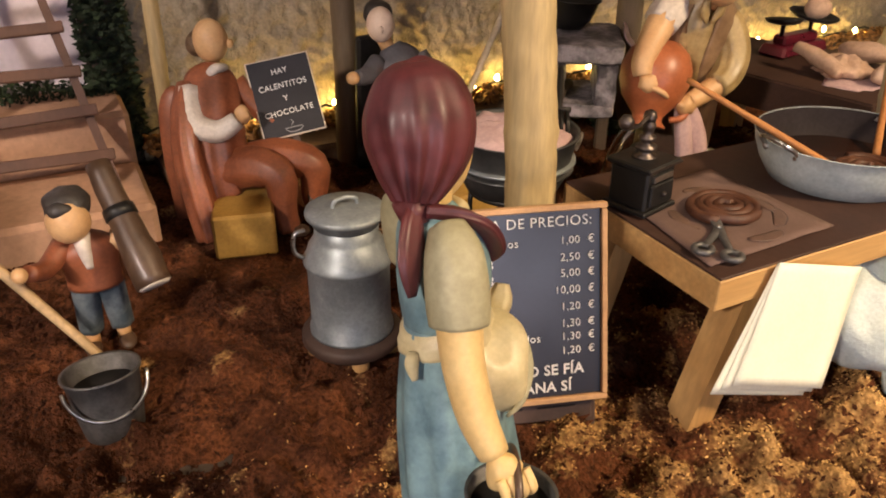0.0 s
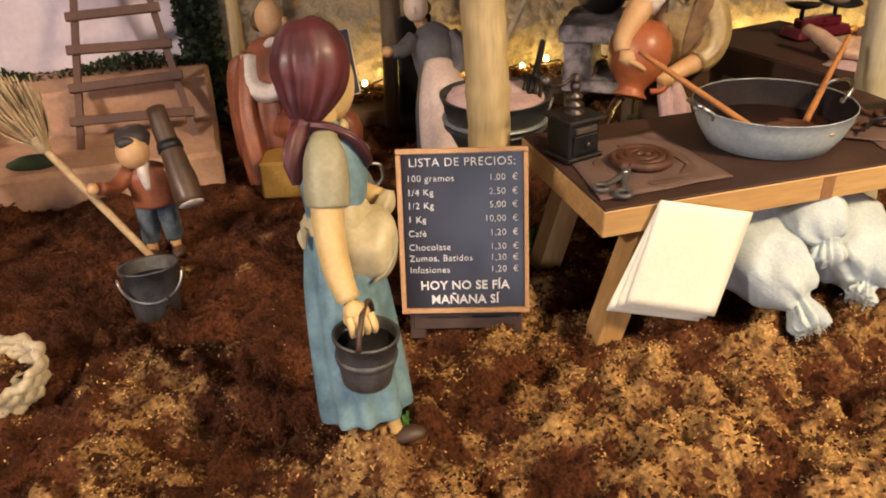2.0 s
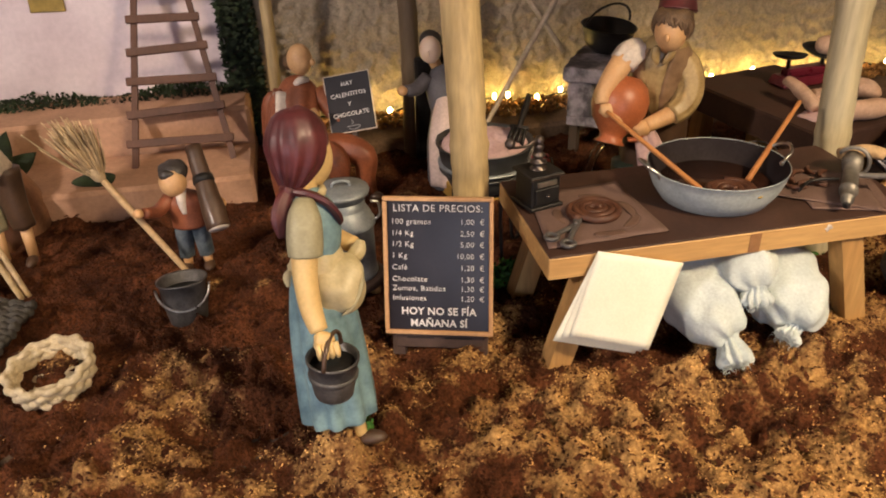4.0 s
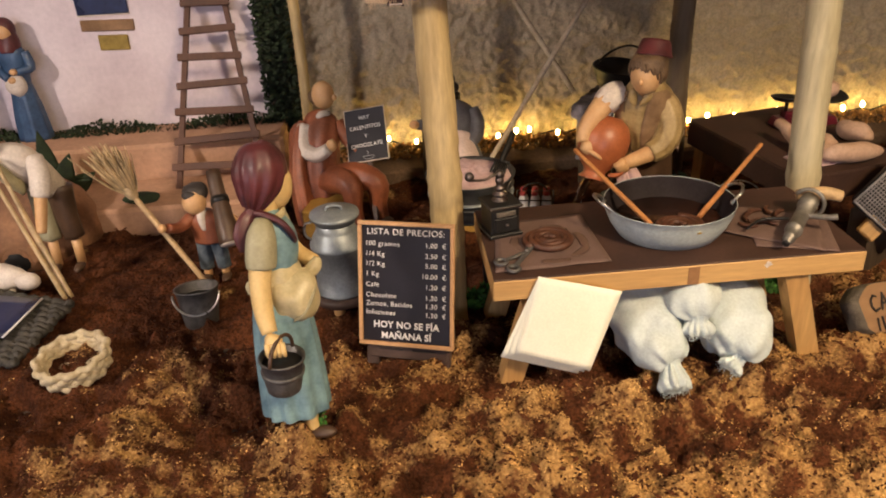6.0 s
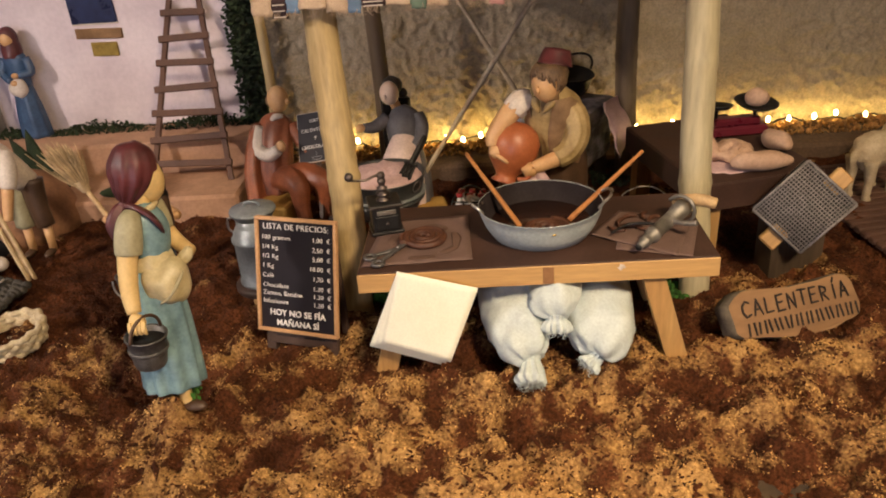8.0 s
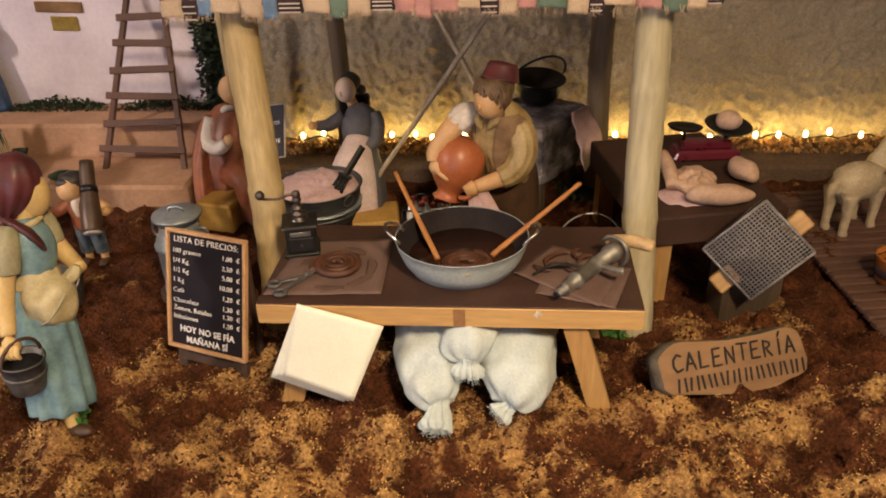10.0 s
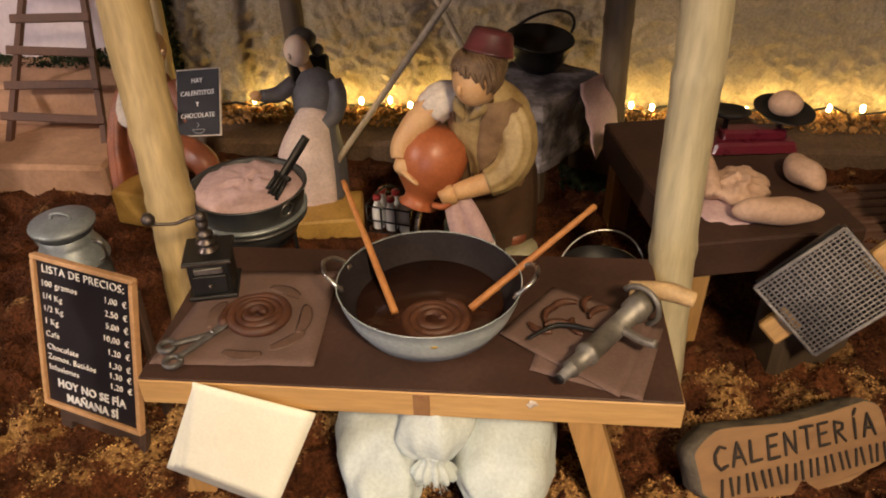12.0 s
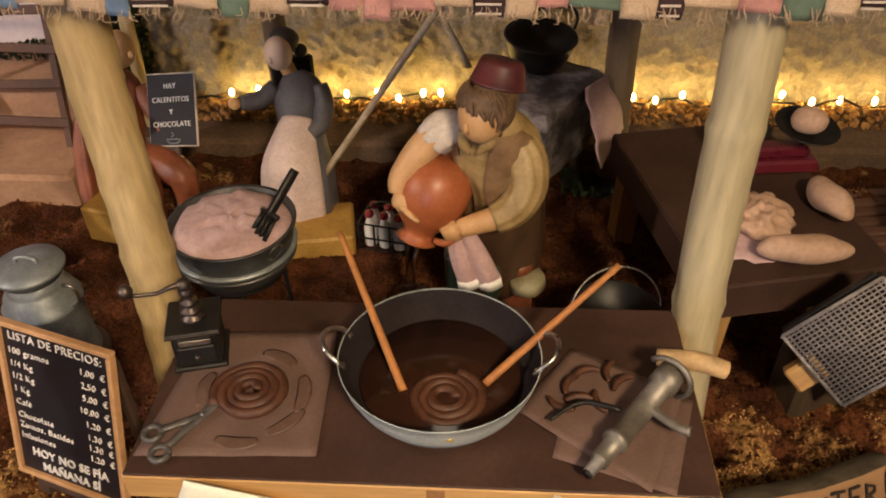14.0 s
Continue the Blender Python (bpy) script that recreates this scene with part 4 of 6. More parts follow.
spiral("churro_coil", (0.1490, 0.044, 0.1056), 0.005, 0.0185, 3.2, 0.0026, "coil of brown churro dough frying in dark oil")
spiral("churro_coil", (0.050, 0.049, 0.1000), 0.0035, 0.0190, 3.6, 0.0026, "coil of fried brown churro on wrapping paper", 0.001)


def stick(a, b, r, m, name, label, notch=True):
    a, b = Vector(a), Vector(b)
    radii = [r * (0.8 + 0.25 * (i / 20) + (0.10 * math.sin(i * 2.2) if notch and i < 5 else 0)) for i in range(21)]
    return solid(Shape().loft([a.lerp(b, i / 20) for i in range(21)], radii, m, 10, jitter=0.08), name, label, "stick", "cooking sticks")


stick((0.087, 0.127, 0.142), (0.128, 0.046, 0.1075), 0.0021, STICK, "cooking_stick", "orange wooden cooking stick leaning in the pan")
stick((0.235, 0.102, 0.144), (0.168, 0.052, 0.1075), 0.0021, STICK, "cooking_stick", "orange notched cooking stick leaning in the pan")


def paper_on_table(corners, z, label):
    s = Shape()
    s.sheet([(x, y, z) for x, y in corners], KRAFT, 0.0004, 14, 14, 0.0007, 45)
    return solid(s, "wrapping_paper", label, "paper", "wrapping papers on the table")


paper_on_table(((0.003, 0.010), (0.0895, 0.0135), (0.086, 0.097), (0.014, 0.093)), 0.0964, "brown wrapping paper with grease stains under churro coil")
paper_on_table(((0.200, 0.018), (0.254, -0.0005), (0.272, 0.055), (0.215, 0.078)), 0.0962, "brown wrapping paper sheet under the churro press")
paper_on_table(((0.184, 0.044), (0.243, 0.000), (0.268, 0.060), (0.214, 0.088)), 0.0972, "brown wrapping paper sheet with churro crumbs")
for c, r, n in (((0.050, 0.049, 0.0970), (0.0265, 0.030), -20), ((0.050, 0.049, 0.0970), (0.0255, 0.029), 45), ((0.050, 0.049, 0.0970), (0.0265, 0.029), 150), ((0.050, 0.049, 0.0970), (0.026, 0.030), 245), ((0.050, 0.049, 0.0970), (0.029, 0.026), 295)):
    a0 = n
    pts = [(c[0] + r[0] * math.cos(radians(a0 + a)), c[1] + r[1] * math.sin(radians(a0 + a)), c[2]) for a in range(0, 52, 4)]
    w = [(0.0002, 0.0012 + 0.0026 * math.sqrt(max(0.0, math.sin(math.pi * i / (len(pts) - 1))))) for i in range(len(pts))]
    solid(Shape().loft(pts, w, GREASE, 8, hint=(0, 0, 1)), "grease_stain", "dark grease stain on the wrapping paper", "stain", "grease stains")
for k, (x, y, a) in enumerate(((0.212, 0.060, 60), (0.220, 0.068, 20), (0.226, 0.050, 110), (0.233, 0.070, 75), (0.206, 0.048, 150), (0.238, 0.062, 40), (0.215, 0.050, 5))):
    d = Vector((math.cos(radians(a)), math.sin(radians(a)), 0)) * 0.007
    o = Vector((-d.y, d.x, 0)) * 0.35
    p = Vector((x, y, 0.1000))
    solid(Shape().loft([p - d, p - d * 0.4 + o, p + d * 0.4 + o, p + d], [0.0012, 0.0019, 0.0019, 0.0011], CHURRO, 8, jitter=0.2), "churro_piece", "short piece of fried brown churro on paper", "churro", "churro pieces")


def scissors():
    t = thing("scissors", "small pewter kitchen scissors lying on wrapping paper", "scissors")
    hinge = Vector((0.030, 0.033, 0.0995))
    for s in (-1, 1):
        tip = Vector((0.0365 + s * 0.0012, 0.0440 - s * 0.0012, 0.1005))
        ring = Vector((0.0135 + s * 0.0035, 0.0165 - s * 0.0055, 0.099))
        away = (ring - hinge).normalized()
        half = Shape().loft([tip, hinge.lerp(tip, 0.5), hinge, hinge.lerp(ring, 0.5), ring - away * 0.003], [(0.0004, 0.0008), (0.0008, 0.0022), (0.0010, 0.0027), (0.0014, 0.0020), (0.0015, 0.0018)], DARKSTEEL, 8, hint=(0, 0, 1)).part("blade", t)
        pts = arc(ring + away * 0.0012, 0.0042, 0, 360, 18, (1, 0, 0), (0, 1, 0))
        Shape().loft(pts, 0.0016, DARKSTEEL, 8, hint=(0, 0, 1)).part("finger_ring", half)
    Shape().lathe(hinge, [(0.0012, -0.0008), (0.0012, 0.0016), (0.0006, 0.002)], WIRE, 10).part("screw", t)


scissors()


def coffee_grinder():
    t = thing("coffee_grinder", "dark wooden coffee grinder with bronze crank on the table", "coffee grinder", at=(0.0165, 0.0775, 0.0968), turn=(0, 0, 14))
    Shape().box((0, 0, 0.013), (0.0235, 0.0235, 0.022), IRON, chamfer=0.0012).part("body", t)
    Shape().box((0, 0, 0.0015), (0.0275, 0.0275, 0.003), IRON).part("base", t)
    Shape().box((0, 0, 0.0255), (0.0275, 0.0275, 0.003), IRON).part("lid", t)
    drawer = Shape().box((0, -0.0125, 0.0110), (0.019, 0.0022, 0.012), IRON).part("drawer", t)
    Shape().lathe((0, -0.0145, 0.0110), [(0.0012, -0.001), (0.0016, 0.0), (0.0012, 0.001)], BRONZE, 10).part("drawer_knob", drawer)
    Shape().box((0, -0.0125, 0.0200), (0.016, 0.0018, 0.0035), WIRE, chamfer=0.0002).part("badge", t, "small pale metal badge")
    Shape().box((0, -0.0140, 0.0255), (0.0275, 0.0008, 0.0014), BRONZE, chamfer=0.0002).part("trim_strip", t, "bronze trim strip")
    Shape().lathe((0, 0, 0.027), [(0.0063, 0.0000), (0.0063, 0.0010), (0.0037, 0.0020), (0.0033, 0.0040), (0.0058, 0.0050), (0.0058, 0.0062), (0.0030, 0.0072), (0.0030, 0.0090), (0.0046, 0.0100), (0.0046, 0.0112), (0.0024, 0.0122), (0.0030, 0.0150), (0.0036, 0.0160), (0.0036, 0.0180), (0.0020, 0.0195), (0.0020, 0.0230)], BRONZE, 20).part("funnel", t)
    crank = Shape().loft([(0, 0, 0.049), (-0.006, -0.002, 0.0495), (-0.013, -0.003, 0.0475), (-0.021, -0.004, 0.0485), (-0.026, -0.005, 0.050)], [0.0017, 0.0012, 0.0010, 0.0010, 0.0013], BRONZE, 8).part("crank", t)
    Shape().lathe((0, 0, 0.0465), [(0.0032, 0), (0.0036, 0.002), (0.0028, 0.0045), (0.001, 0.0055)], BRONZE, 14).part("nut", t)
    Shape().lathe((-0.0265, -0.005, 0.050), [(0.0012, -0.001), (0.0035, 0.001), (0.0038, 0.0035), (0.0022, 0.006), (0.0005, 0.0065)], BRONZE, 14).part("knob", crank)


coffee_grinder()


def churro_press():
    t = thing("churro_press", "dull pewter churro press with wooden handle on brown paper", "churro press")
    a, b = Vector((0.2145, 0.004, 0.1045)), Vector((0.2640, 0.0660, 0.1085))
    d = b - a
    prof = ((0.0, 0.0038), (0.10, 0.0040), (0.105, 0.0062), (0.108, 0.0062), (0.262, 0.0062), (0.266, 0.0086), (0.31, 0.0086), (0.314, 0.0076), (0.80, 0.0078), (0.803, 0.0098), (0.95, 0.0100), (0.953, 0.008), (1.0, 0.0078))
    barrel = Shape().loft([a + d * f for f, _ in prof], [r * 0.74 for _, r in prof], PEWTER, 22).part("barrel", t)
    Shape().loft([a - d * 0.01, a + d * 0.005], [0.0026, 0.0026], IRON, 12).part("nozzle", barrel)
    p = a + d * 0.62
    Shape().loft([p, (0.2560, 0.027, 0.111), (0.2615, 0.0225, 0.1130)], [0.0024, 0.0022, 0.0024], PEWTER, 10).part("peg", t)
    q = b + Vector((-0.002, 0.000, 0.002))
    Shape().loft([q + Vector((-0.008, 0.004, 0.001)), q + Vector((0.004, 0.002, 0.002)), q + Vector((0.014, 0.0, 0.002)), (0.2875, 0.0640, 0.1095)], [0.0042, 0.0048, 0.0052, 0.0046], BROOMWOOD, 14).part("wooden_handle", t, "pale wooden handle")
    Shape().loft(arc(b - d * 0.1, 0.0115, -60, 150, 12, (d.y, -d.x, 0), (0, 0, 1)), 0.0016, PEWTER, 8).part("clamp", t)
    r = a + d * 0.5 + Vector((-0.006, 0.004, 0.0))
    Shape().loft([r, r + Vector((-0.018, 0.006, -0.002)), r + Vector((-0.034, -0.004, -0.004))], [0.0012, 0.0014, 0.0008], IRON, 8).part("rod", t, "dark thin rod")


churro_press()


# ---- behind the stall table ----
def flour_pot():
    t = thing("flour_pot", "grey tin pot of flour standing on an iron trivet", "pot", at=(0.004, 0.184, 0))
    Shape().lathe((0, 0, 0), [(0.024, 0.066), (0.030, 0.068), (0.035, 0.078), (0.0375, 0.090), (0.040, 0.1045), (0.0415, 0.105), (0.0415, 0.1062), (0.039, 0.1055), (0.037, 0.092), (0.0, 0.088)], POTGREY, 44).part("bowl", t)
    for z, r in ((0.0865, 0.0385), (0.0815, 0.0375)):
        Shape().lathe((0, 0, z), [(r - 0.001, 0), (r + 0.0015, 0.0008), (r + 0.0015, 0.0022), (r - 0.001, 0.003)], POTGREY if z < 0.085 else TIN, 44).part("band", t)
    for a in (-35, 145):
        c = Vector((0.041 * math.cos(radians(a)), 0.041 * math.sin(radians(a)), 0.100))
        Shape().loft(arc(c, 0.0055, 0, 360, 20, (-math.sin(radians(a)), math.cos(radians(a)), 0), (math.cos(radians(a)) * 0.3, math.sin(radians(a)) * 0.3, 1)), 0.0007, WIRE, 6).part("ring_handle", t, "bright steel ring handle")
    v = thing("iron_trivet", "black iron trivet with three curled feet", "trivet", at=(0.004, 0.184, 0))
    Shape().loft(arc((0, 0, 0.066), 0.027, 0, 360, 30, (1, 0, 0), (0, 1, 0)), 0.0018, IRON, 8).part("ring", v)
    for a in (-75, 20, 165):
        u = Vector((math.cos(radians(a)), math.sin(radians(a)), 0))
        Shape().loft([u * 0.027 + Vector((0, 0, 0.065)), u * 0.028 + Vector((0, 0, 0.035)), u * 0.030 + Vector((0, 0, 0.006)), u * 0.034 + Vector((0, 0, 0.001)), u * 0.038 + Vector((0, 0, 0.004)), u * 0.036 + Vector((0, 0, 0.007))], 0.0016, IRON, 8).part("leg", v)
    s = Shape()
    n = 34
    pts, faces = [], []
    for i in range(10):
        r = 0.0388 * i / 9
        for k in range(n):
            g = 2 * math.pi * k / n
            p = Vector((r * math.cos(g), r * math.sin(g), 0))
            h = 0.1045 + 0.006 * (1 - (i / 9) ** 2) + (0.0028 * noise.noise(p * 160 + Vector((3, 1, 2))) + 0.002 * noise.noise(p * 420)) * (1 if i < 9 else 0)
            pts.append((0.004 + p.x, 0.184 + p.y, h if i < 9 else 0.099))
    for i in range(9):
        for k in range(n):
            j = (k + 1) % n
            faces.append((i * n + k, (i + 1) * n + k, (i + 1) * n + j, i * n + j))
    s.add(pts, faces, FLOUR)
    solid(s, "flour_mound", "mound of pinkish flour filling the tin pot", "flour")
    k = thing("slotted_spatula", "black slotted spatula stuck in the flour", "spatula")
    a, b = Vector((0.027, 0.170, 0.109)), Vector((0.0465, 0.198, 0.136))
    Shape().loft([a.lerp(b, 0.25), a.lerp(b, 0.6), b], [(0.0022, 0.0034), (0.0024, 0.0036), (0.0024, 0.0036)], IRON, 8, hint=(1, -1, 0)).part("grip", k)
    for i in range(4):
        o = Vector((0.0035, -0.0025, 0.0)) * (i - 1.5)
        Shape().loft([a + o - Vector((0.002, 0.003, 0.003)), a.lerp(b, 0.3) + o * 0.8], 0.0017, IRON, 6).part("tine", k)
    Shape().loft([a.lerp(b, 0.28) + Vector((0.006, -0.005, 0.0)), a.lerp(b, 0.28) - Vector((0.006, -0.005, 0.0))], 0.0019, IRON, 8).part("crossbar", k)


flour_pot()


def milk_can():
    stand = thing("can_stand", "low dark round stand with short pale wooden pegs", "stand", at=(-0.121, 0.153, 0))
    Shape().lathe((0, 0, 0.006), [(0.028, 0), (0.0295, 0.002), (0.0295, 0.006), (0.028, 0.008)], EASEL, 30).part("disc", stand)
    for a in (-100, -30, 60, 160):
        Shape().lathe((0.022 * math.cos(radians(a)), 0.022 * math.sin(radians(a)), -0.003), [(0.005, 0), (0.0052, 0.004), (0.005, 0.0095)], PINE_UP, 12).part("peg", stand)
    t = thing("milk_can", "galvanised tin milk can with lid and side handles", "milk can", at=(-0.121, 0.153, 0.0138))
    Shape().lathe((0, 0, 0), [(0.0229, 0), (0.0244, 0.001), (0.0244, 0.003), (0.0232, 0.004), (0.0232, 0.044), (0.0250, 0.046), (0.0250, 0.048), (0.0234, 0.050), (0.0219, 0.055), (0.0188, 0.060), (0.0178, 0.062), (0.0178, 0.073)], TIN, 40).part("body", t)
    lid = Shape().lathe((0, 0, 0.0725), [(0.0183, -0.004), (0.0190, 0), (0.0219, 0.0012), (0.0223, 0.003), (0.0217, 0.0045), (0.0082, 0.0062), (0.0010, 0.0065)], TIN, 40).part("lid", t)
    Shape().loft([(-0.007, 0, 0.078), (-0.006, 0, 0.082), (0, 0, 0.0835), (0.006, 0, 0.082), (0.007, 0, 0.078)], 0.0013, TIN, 8).part("lid_grip", lid)
    for s in (-1, 1):
        c = Vector((s * 0.0228, -0.006 * s, 0.058))
        Shape().loft([c + Vector((-s * 0.001, 0, 0.008)), c + Vector((s * 0.005, 0, 0.006)), c + Vector((s * 0.006, 0, -0.004)), c + Vector((s * 0.001, 0, -0.009))], 0.0012, WIRE, 8).part("handle", t, "bright steel side handle")


milk_can()


def kettle_and_block():
    t = thing("stone_hearth", "dark marbled stone hearth with a thick slab on short legs", "hearth", at=(0.206, 0.3995, 0.0), turn=(0, 0, -34))

    def rough(size, at):
        """A stone block with worn, uneven faces."""
        hx, hy, hz = (v / 2 for v in size)
        n, pts, faces, known = 9, [], [], {}
        for axis in range(3):
            for sign in (-1, 1):
                at_grid = {}
                for i in range(n + 1):
                    for j in range(n + 1):
                        p = [0, 0, 0]
                        p[axis], p[(axis + 1) % 3], p[(axis + 2) % 3] = sign * n, 2 * i - n, 2 * j - n
                        if tuple(p) not in known:
                            edge = sum(1 for q in p if abs(q) == n)
                            v = Vector((p[0] * hx, p[1] * hy, p[2] * hz)) / n * (1 - 0.03 * (edge - 1)) + Vector(at)
                            k = v * 110
                            v += Vector((noise.noise(k), noise.noise(k + Vector((7, 0, 0))), noise.noise(k + Vector((0, 7, 0))))) * 0.0016
                            known[tuple(p)] = len(pts)
                            pts.append(v)
                        at_grid[i, j] = known[tuple(p)]
                for i in range(n):
                    for j in range(n):
                        q = (at_grid[i, j], at_grid[i + 1, j], at_grid[i + 1, j + 1], at_grid[i, j + 1])
                        faces.append(q if sign > 0 else q[::-1])
        return Shape().add(pts, faces, STONE, False)

    rough((0.086, 0.100, 0.017), (0, 0, 0.0915)).part("slab", t)
    rough((0.030, 0.088, 0.044), (-0.0235, 0, 0.064)).part("pier", t)
    rough((0.019, 0.088, 0.044), (0.0290, 0, 0.064)).part("pier", t)
    rough((0.078, 0.088, 0.012), (0, 0, 0.037)).part("base", t)
    for x in (-0.030, 0.030):
        for y in (-0.034, 0.034):
            Shape().box((x, y, 0.0145), (0.011, 0.011, 0.036), BARK, chamfer=0.0015).part("leg", t, "dark wooden leg")
    solid(Shape().loft([(0.180, 0.383, 0.0465), (0.196, 0.398, 0.0475), (0.213, 0.414, 0.0465)], [0.0045, 0.0050, 0.0042], BARK, 12, jitter=0.3), "firewood", "dark log lying in the hearth opening", "log")
    c = Vector((0.208, 0.425, 0.100))
    t = thing("iron_pot", "black iron pot with a curved handle on the stone hearth", "pot", at=c)
    Shape().lathe((0, 0, 0), [(0.010, 0), (0.018, 0.003), (0.025, 0.011), (0.0285, 0.021), (0.0300, 0.030), (0.0320, 0.0305), (0.0300, 0.0315), (0.026, 0.018), (0.0, 0.010)], IRON, 36, (6, 4, 0)).part("bowl", t)
    Shape().loft(arc((0, 0, 0.030), 0.0300, 5, 175, 18, (1, 0.2, 0), (0.45, 0.5, 0.55)), 0.0014, IRON, 8).part("handle", t)
    cloth = Shape()
    cloth.sheet([(0.247, 0.379, 0.104), (0.272, 0.410, 0.104), (0.286, 0.392, 0.060), (0.262, 0.348, 0.045)], PINKWHITE, 0.0012, 10, 14, 0.004, 60, 0.001)
    solid(cloth, "cloth_rag", "pinkish cloth rag hanging over the hearth slab edge", "cloth")


kettle_and_block()


def bottle_crate():
    t = thing("bottle_crate", "small black wire crate holding milk bottles", "crate", at=(0.086, 0.300, 0.0), turn=(0, 0, -12))
    w, d, h = 0.040, 0.028, 0.026
    for z in (0.001, 0.012, h):
        for a, b in (((-1, -1), (1, -1)), ((1, -1), (1, 1)), ((1, 1), (-1, 1)), ((-1, 1), (-1, -1))):
            Shape().loft([(a[0] * w / 2, a[1] * d / 2, z), (b[0] * w / 2, b[1] * d / 2, z)], 0.0008, IRON, 6).part("rail", t)
    for x in (-1, -0.33, 0.33, 1):
        for y in (-1, 1):
            Shape().loft([(x * w / 2, y * d / 2, 0), (x * w / 2, y * d / 2, h)], 0.0008, IRON, 6).part("upright", t)
    Shape().loft(arc((0, 0, h), 0.015, 0, 180, 14), 0.0009, IRON, 6).part("handle", t)
    for i in range(3):
        for j in range(2):
            p = pose(0.086, 0.300, 0.0, 0, 0, -12) @ Vector(((i - 1) * 0.0125, (j - 0.5) * 0.0125, 0.0015))
            b = thing("milk_bottle", "white milk bottle with red cap in the crate", "bottle", "bottles in the crate", at=p)
            Shape().lathe((0, 0, 0), [(0.0050, 0), (0.0054, 0.001), (0.0054, 0.018), (0.003, 0.024), (0.0028, 0.028)], WHITE, 16).part("glass", b)
            Shape().lathe((0, 0, 0.028), [(0.0036, 0), (0.0038, 0.002), (0.0034, 0.004)], CAPRED, 14).part("cap", b, "red cap")


bottle_crate()


def black_cauldron():
    t = thing("cauldron", "black iron cauldron with a thin wire handle behind the table", "pot", at=(0.250, 0.158, 0))
    Shape().lathe((0, 0, 0), [(0.014, 0.012), (0.022, 0.016), (0.0265, 0.030), (0.0275, 0.060), (0.0290, 0.0615), (0.0270, 0.062), (0.0255, 0.050), (0.0, 0.044)], IRON, 36).part("bowl", t)
    for a in (30, 150, 270):
        u = Vector((math.cos(radians(a)), math.sin(radians(a)), 0))
        Shape().loft([u * 0.016 + Vector((0, 0, 0.018)), u * 0.021 + Vector((0, 0, -0.002))], [0.003, 0.002], IRON, 8).part("foot", t)
    Shape().loft(arc((0, 0, 0.060), 0.029, 5, 175, 22, (1, 0.1, 0), (0.1, 0.75, 0.65)), 0.0006, WIRE, 6).part("wire_handle", t, "thin bright wire handle")


black_cauldron()


# ---- things on the side table ----
def scales():
    t = thing("kitchen_scales", "dark red enamel kitchen scales with black pans", "scales", at=(0.372, 0.288, 0.0885), turn=(0, 0, 6))
    Shape().box((0, 0, 0.006), (0.062, 0.026, 0.010), REDPAINT, chamfer=0.002, taper=1.08).part("base", t)
    Shape().box((0, 0, 0.0145), (0.050, 0.014, 0.009), REDPAINT, chamfer=0.002).part("beam", t)
    for x, r, tilt in ((-0.022, 0.017, -6), (0.020, 0.023, 8)):
        Shape().lathe((x, 0, 0.018), [(0.002, 0), (0.002, 0.010), (0.006, 0.011)], IRON, 12).part("post", t)
        Shape().lathe((x, 0, 0.028), [(r * 0.3, 0), (r * 0.8, 0.002), (r, 0.0055), (r * 0.97, 0.006), (r * 0.75, 0.0028), (0.0, 0.0018)], IRON, 30, (tilt, 4, 0)).part("pan", t, "black metal pan")


scales()
solid(Shape().blob((0.392, 0.286, 0.1275), (0.0115, 0.0105, 0.0100), DOUGH, 12, 18, 0.25, 60), "dough_ball", "round ball of dough in the black scale pan", "dough")
solid(Shape().blob((0.3625, 0.176, 0.0995), (0.0290, 0.0100, 0.0098), DOUGH, 18, 32, 0.28, 45, (0, 0, 1)), "bread_loaf", "long pale loaf of raw bread dough on the dark table", "bread", "loaves on the side table")
solid(Shape().blob((0.395, 0.233, 0.0990), (0.0105, 0.025, 0.0100), DOUGH, 14, 20, 0.3, 50, (0, 0, 12)), "bread_loaf", "oval pale loaf of bread dough on the dark table", "bread", "loaves on the side table")
torn = Shape().blob((0.347, 0.214, 0.0955), (0.0185, 0.0215, 0.0100), DOUGH, 36, 56, 0.42, 190)
solid(torn, "dough_lump", "ragged lump of torn dough on the dark table", "dough")
solid(Shape().loft([(0.327, 0.200, 0.097), (0.326, 0.222, 0.104), (0.323, 0.245, 0.110)], [0.006, 0.0068, 0.005], DOUGH, 14, jitter=0.25), "dough_roll", "finger-shaped roll of dough leaning on a lump", "dough")
solid(Shape().blob((0.338, 0.195, 0.0890), (0.026, 0.021, 0.0022), FLOUR, 8, 40, 0.25, 140), "flour_dust", "spilled flour on the dark table", "flour")


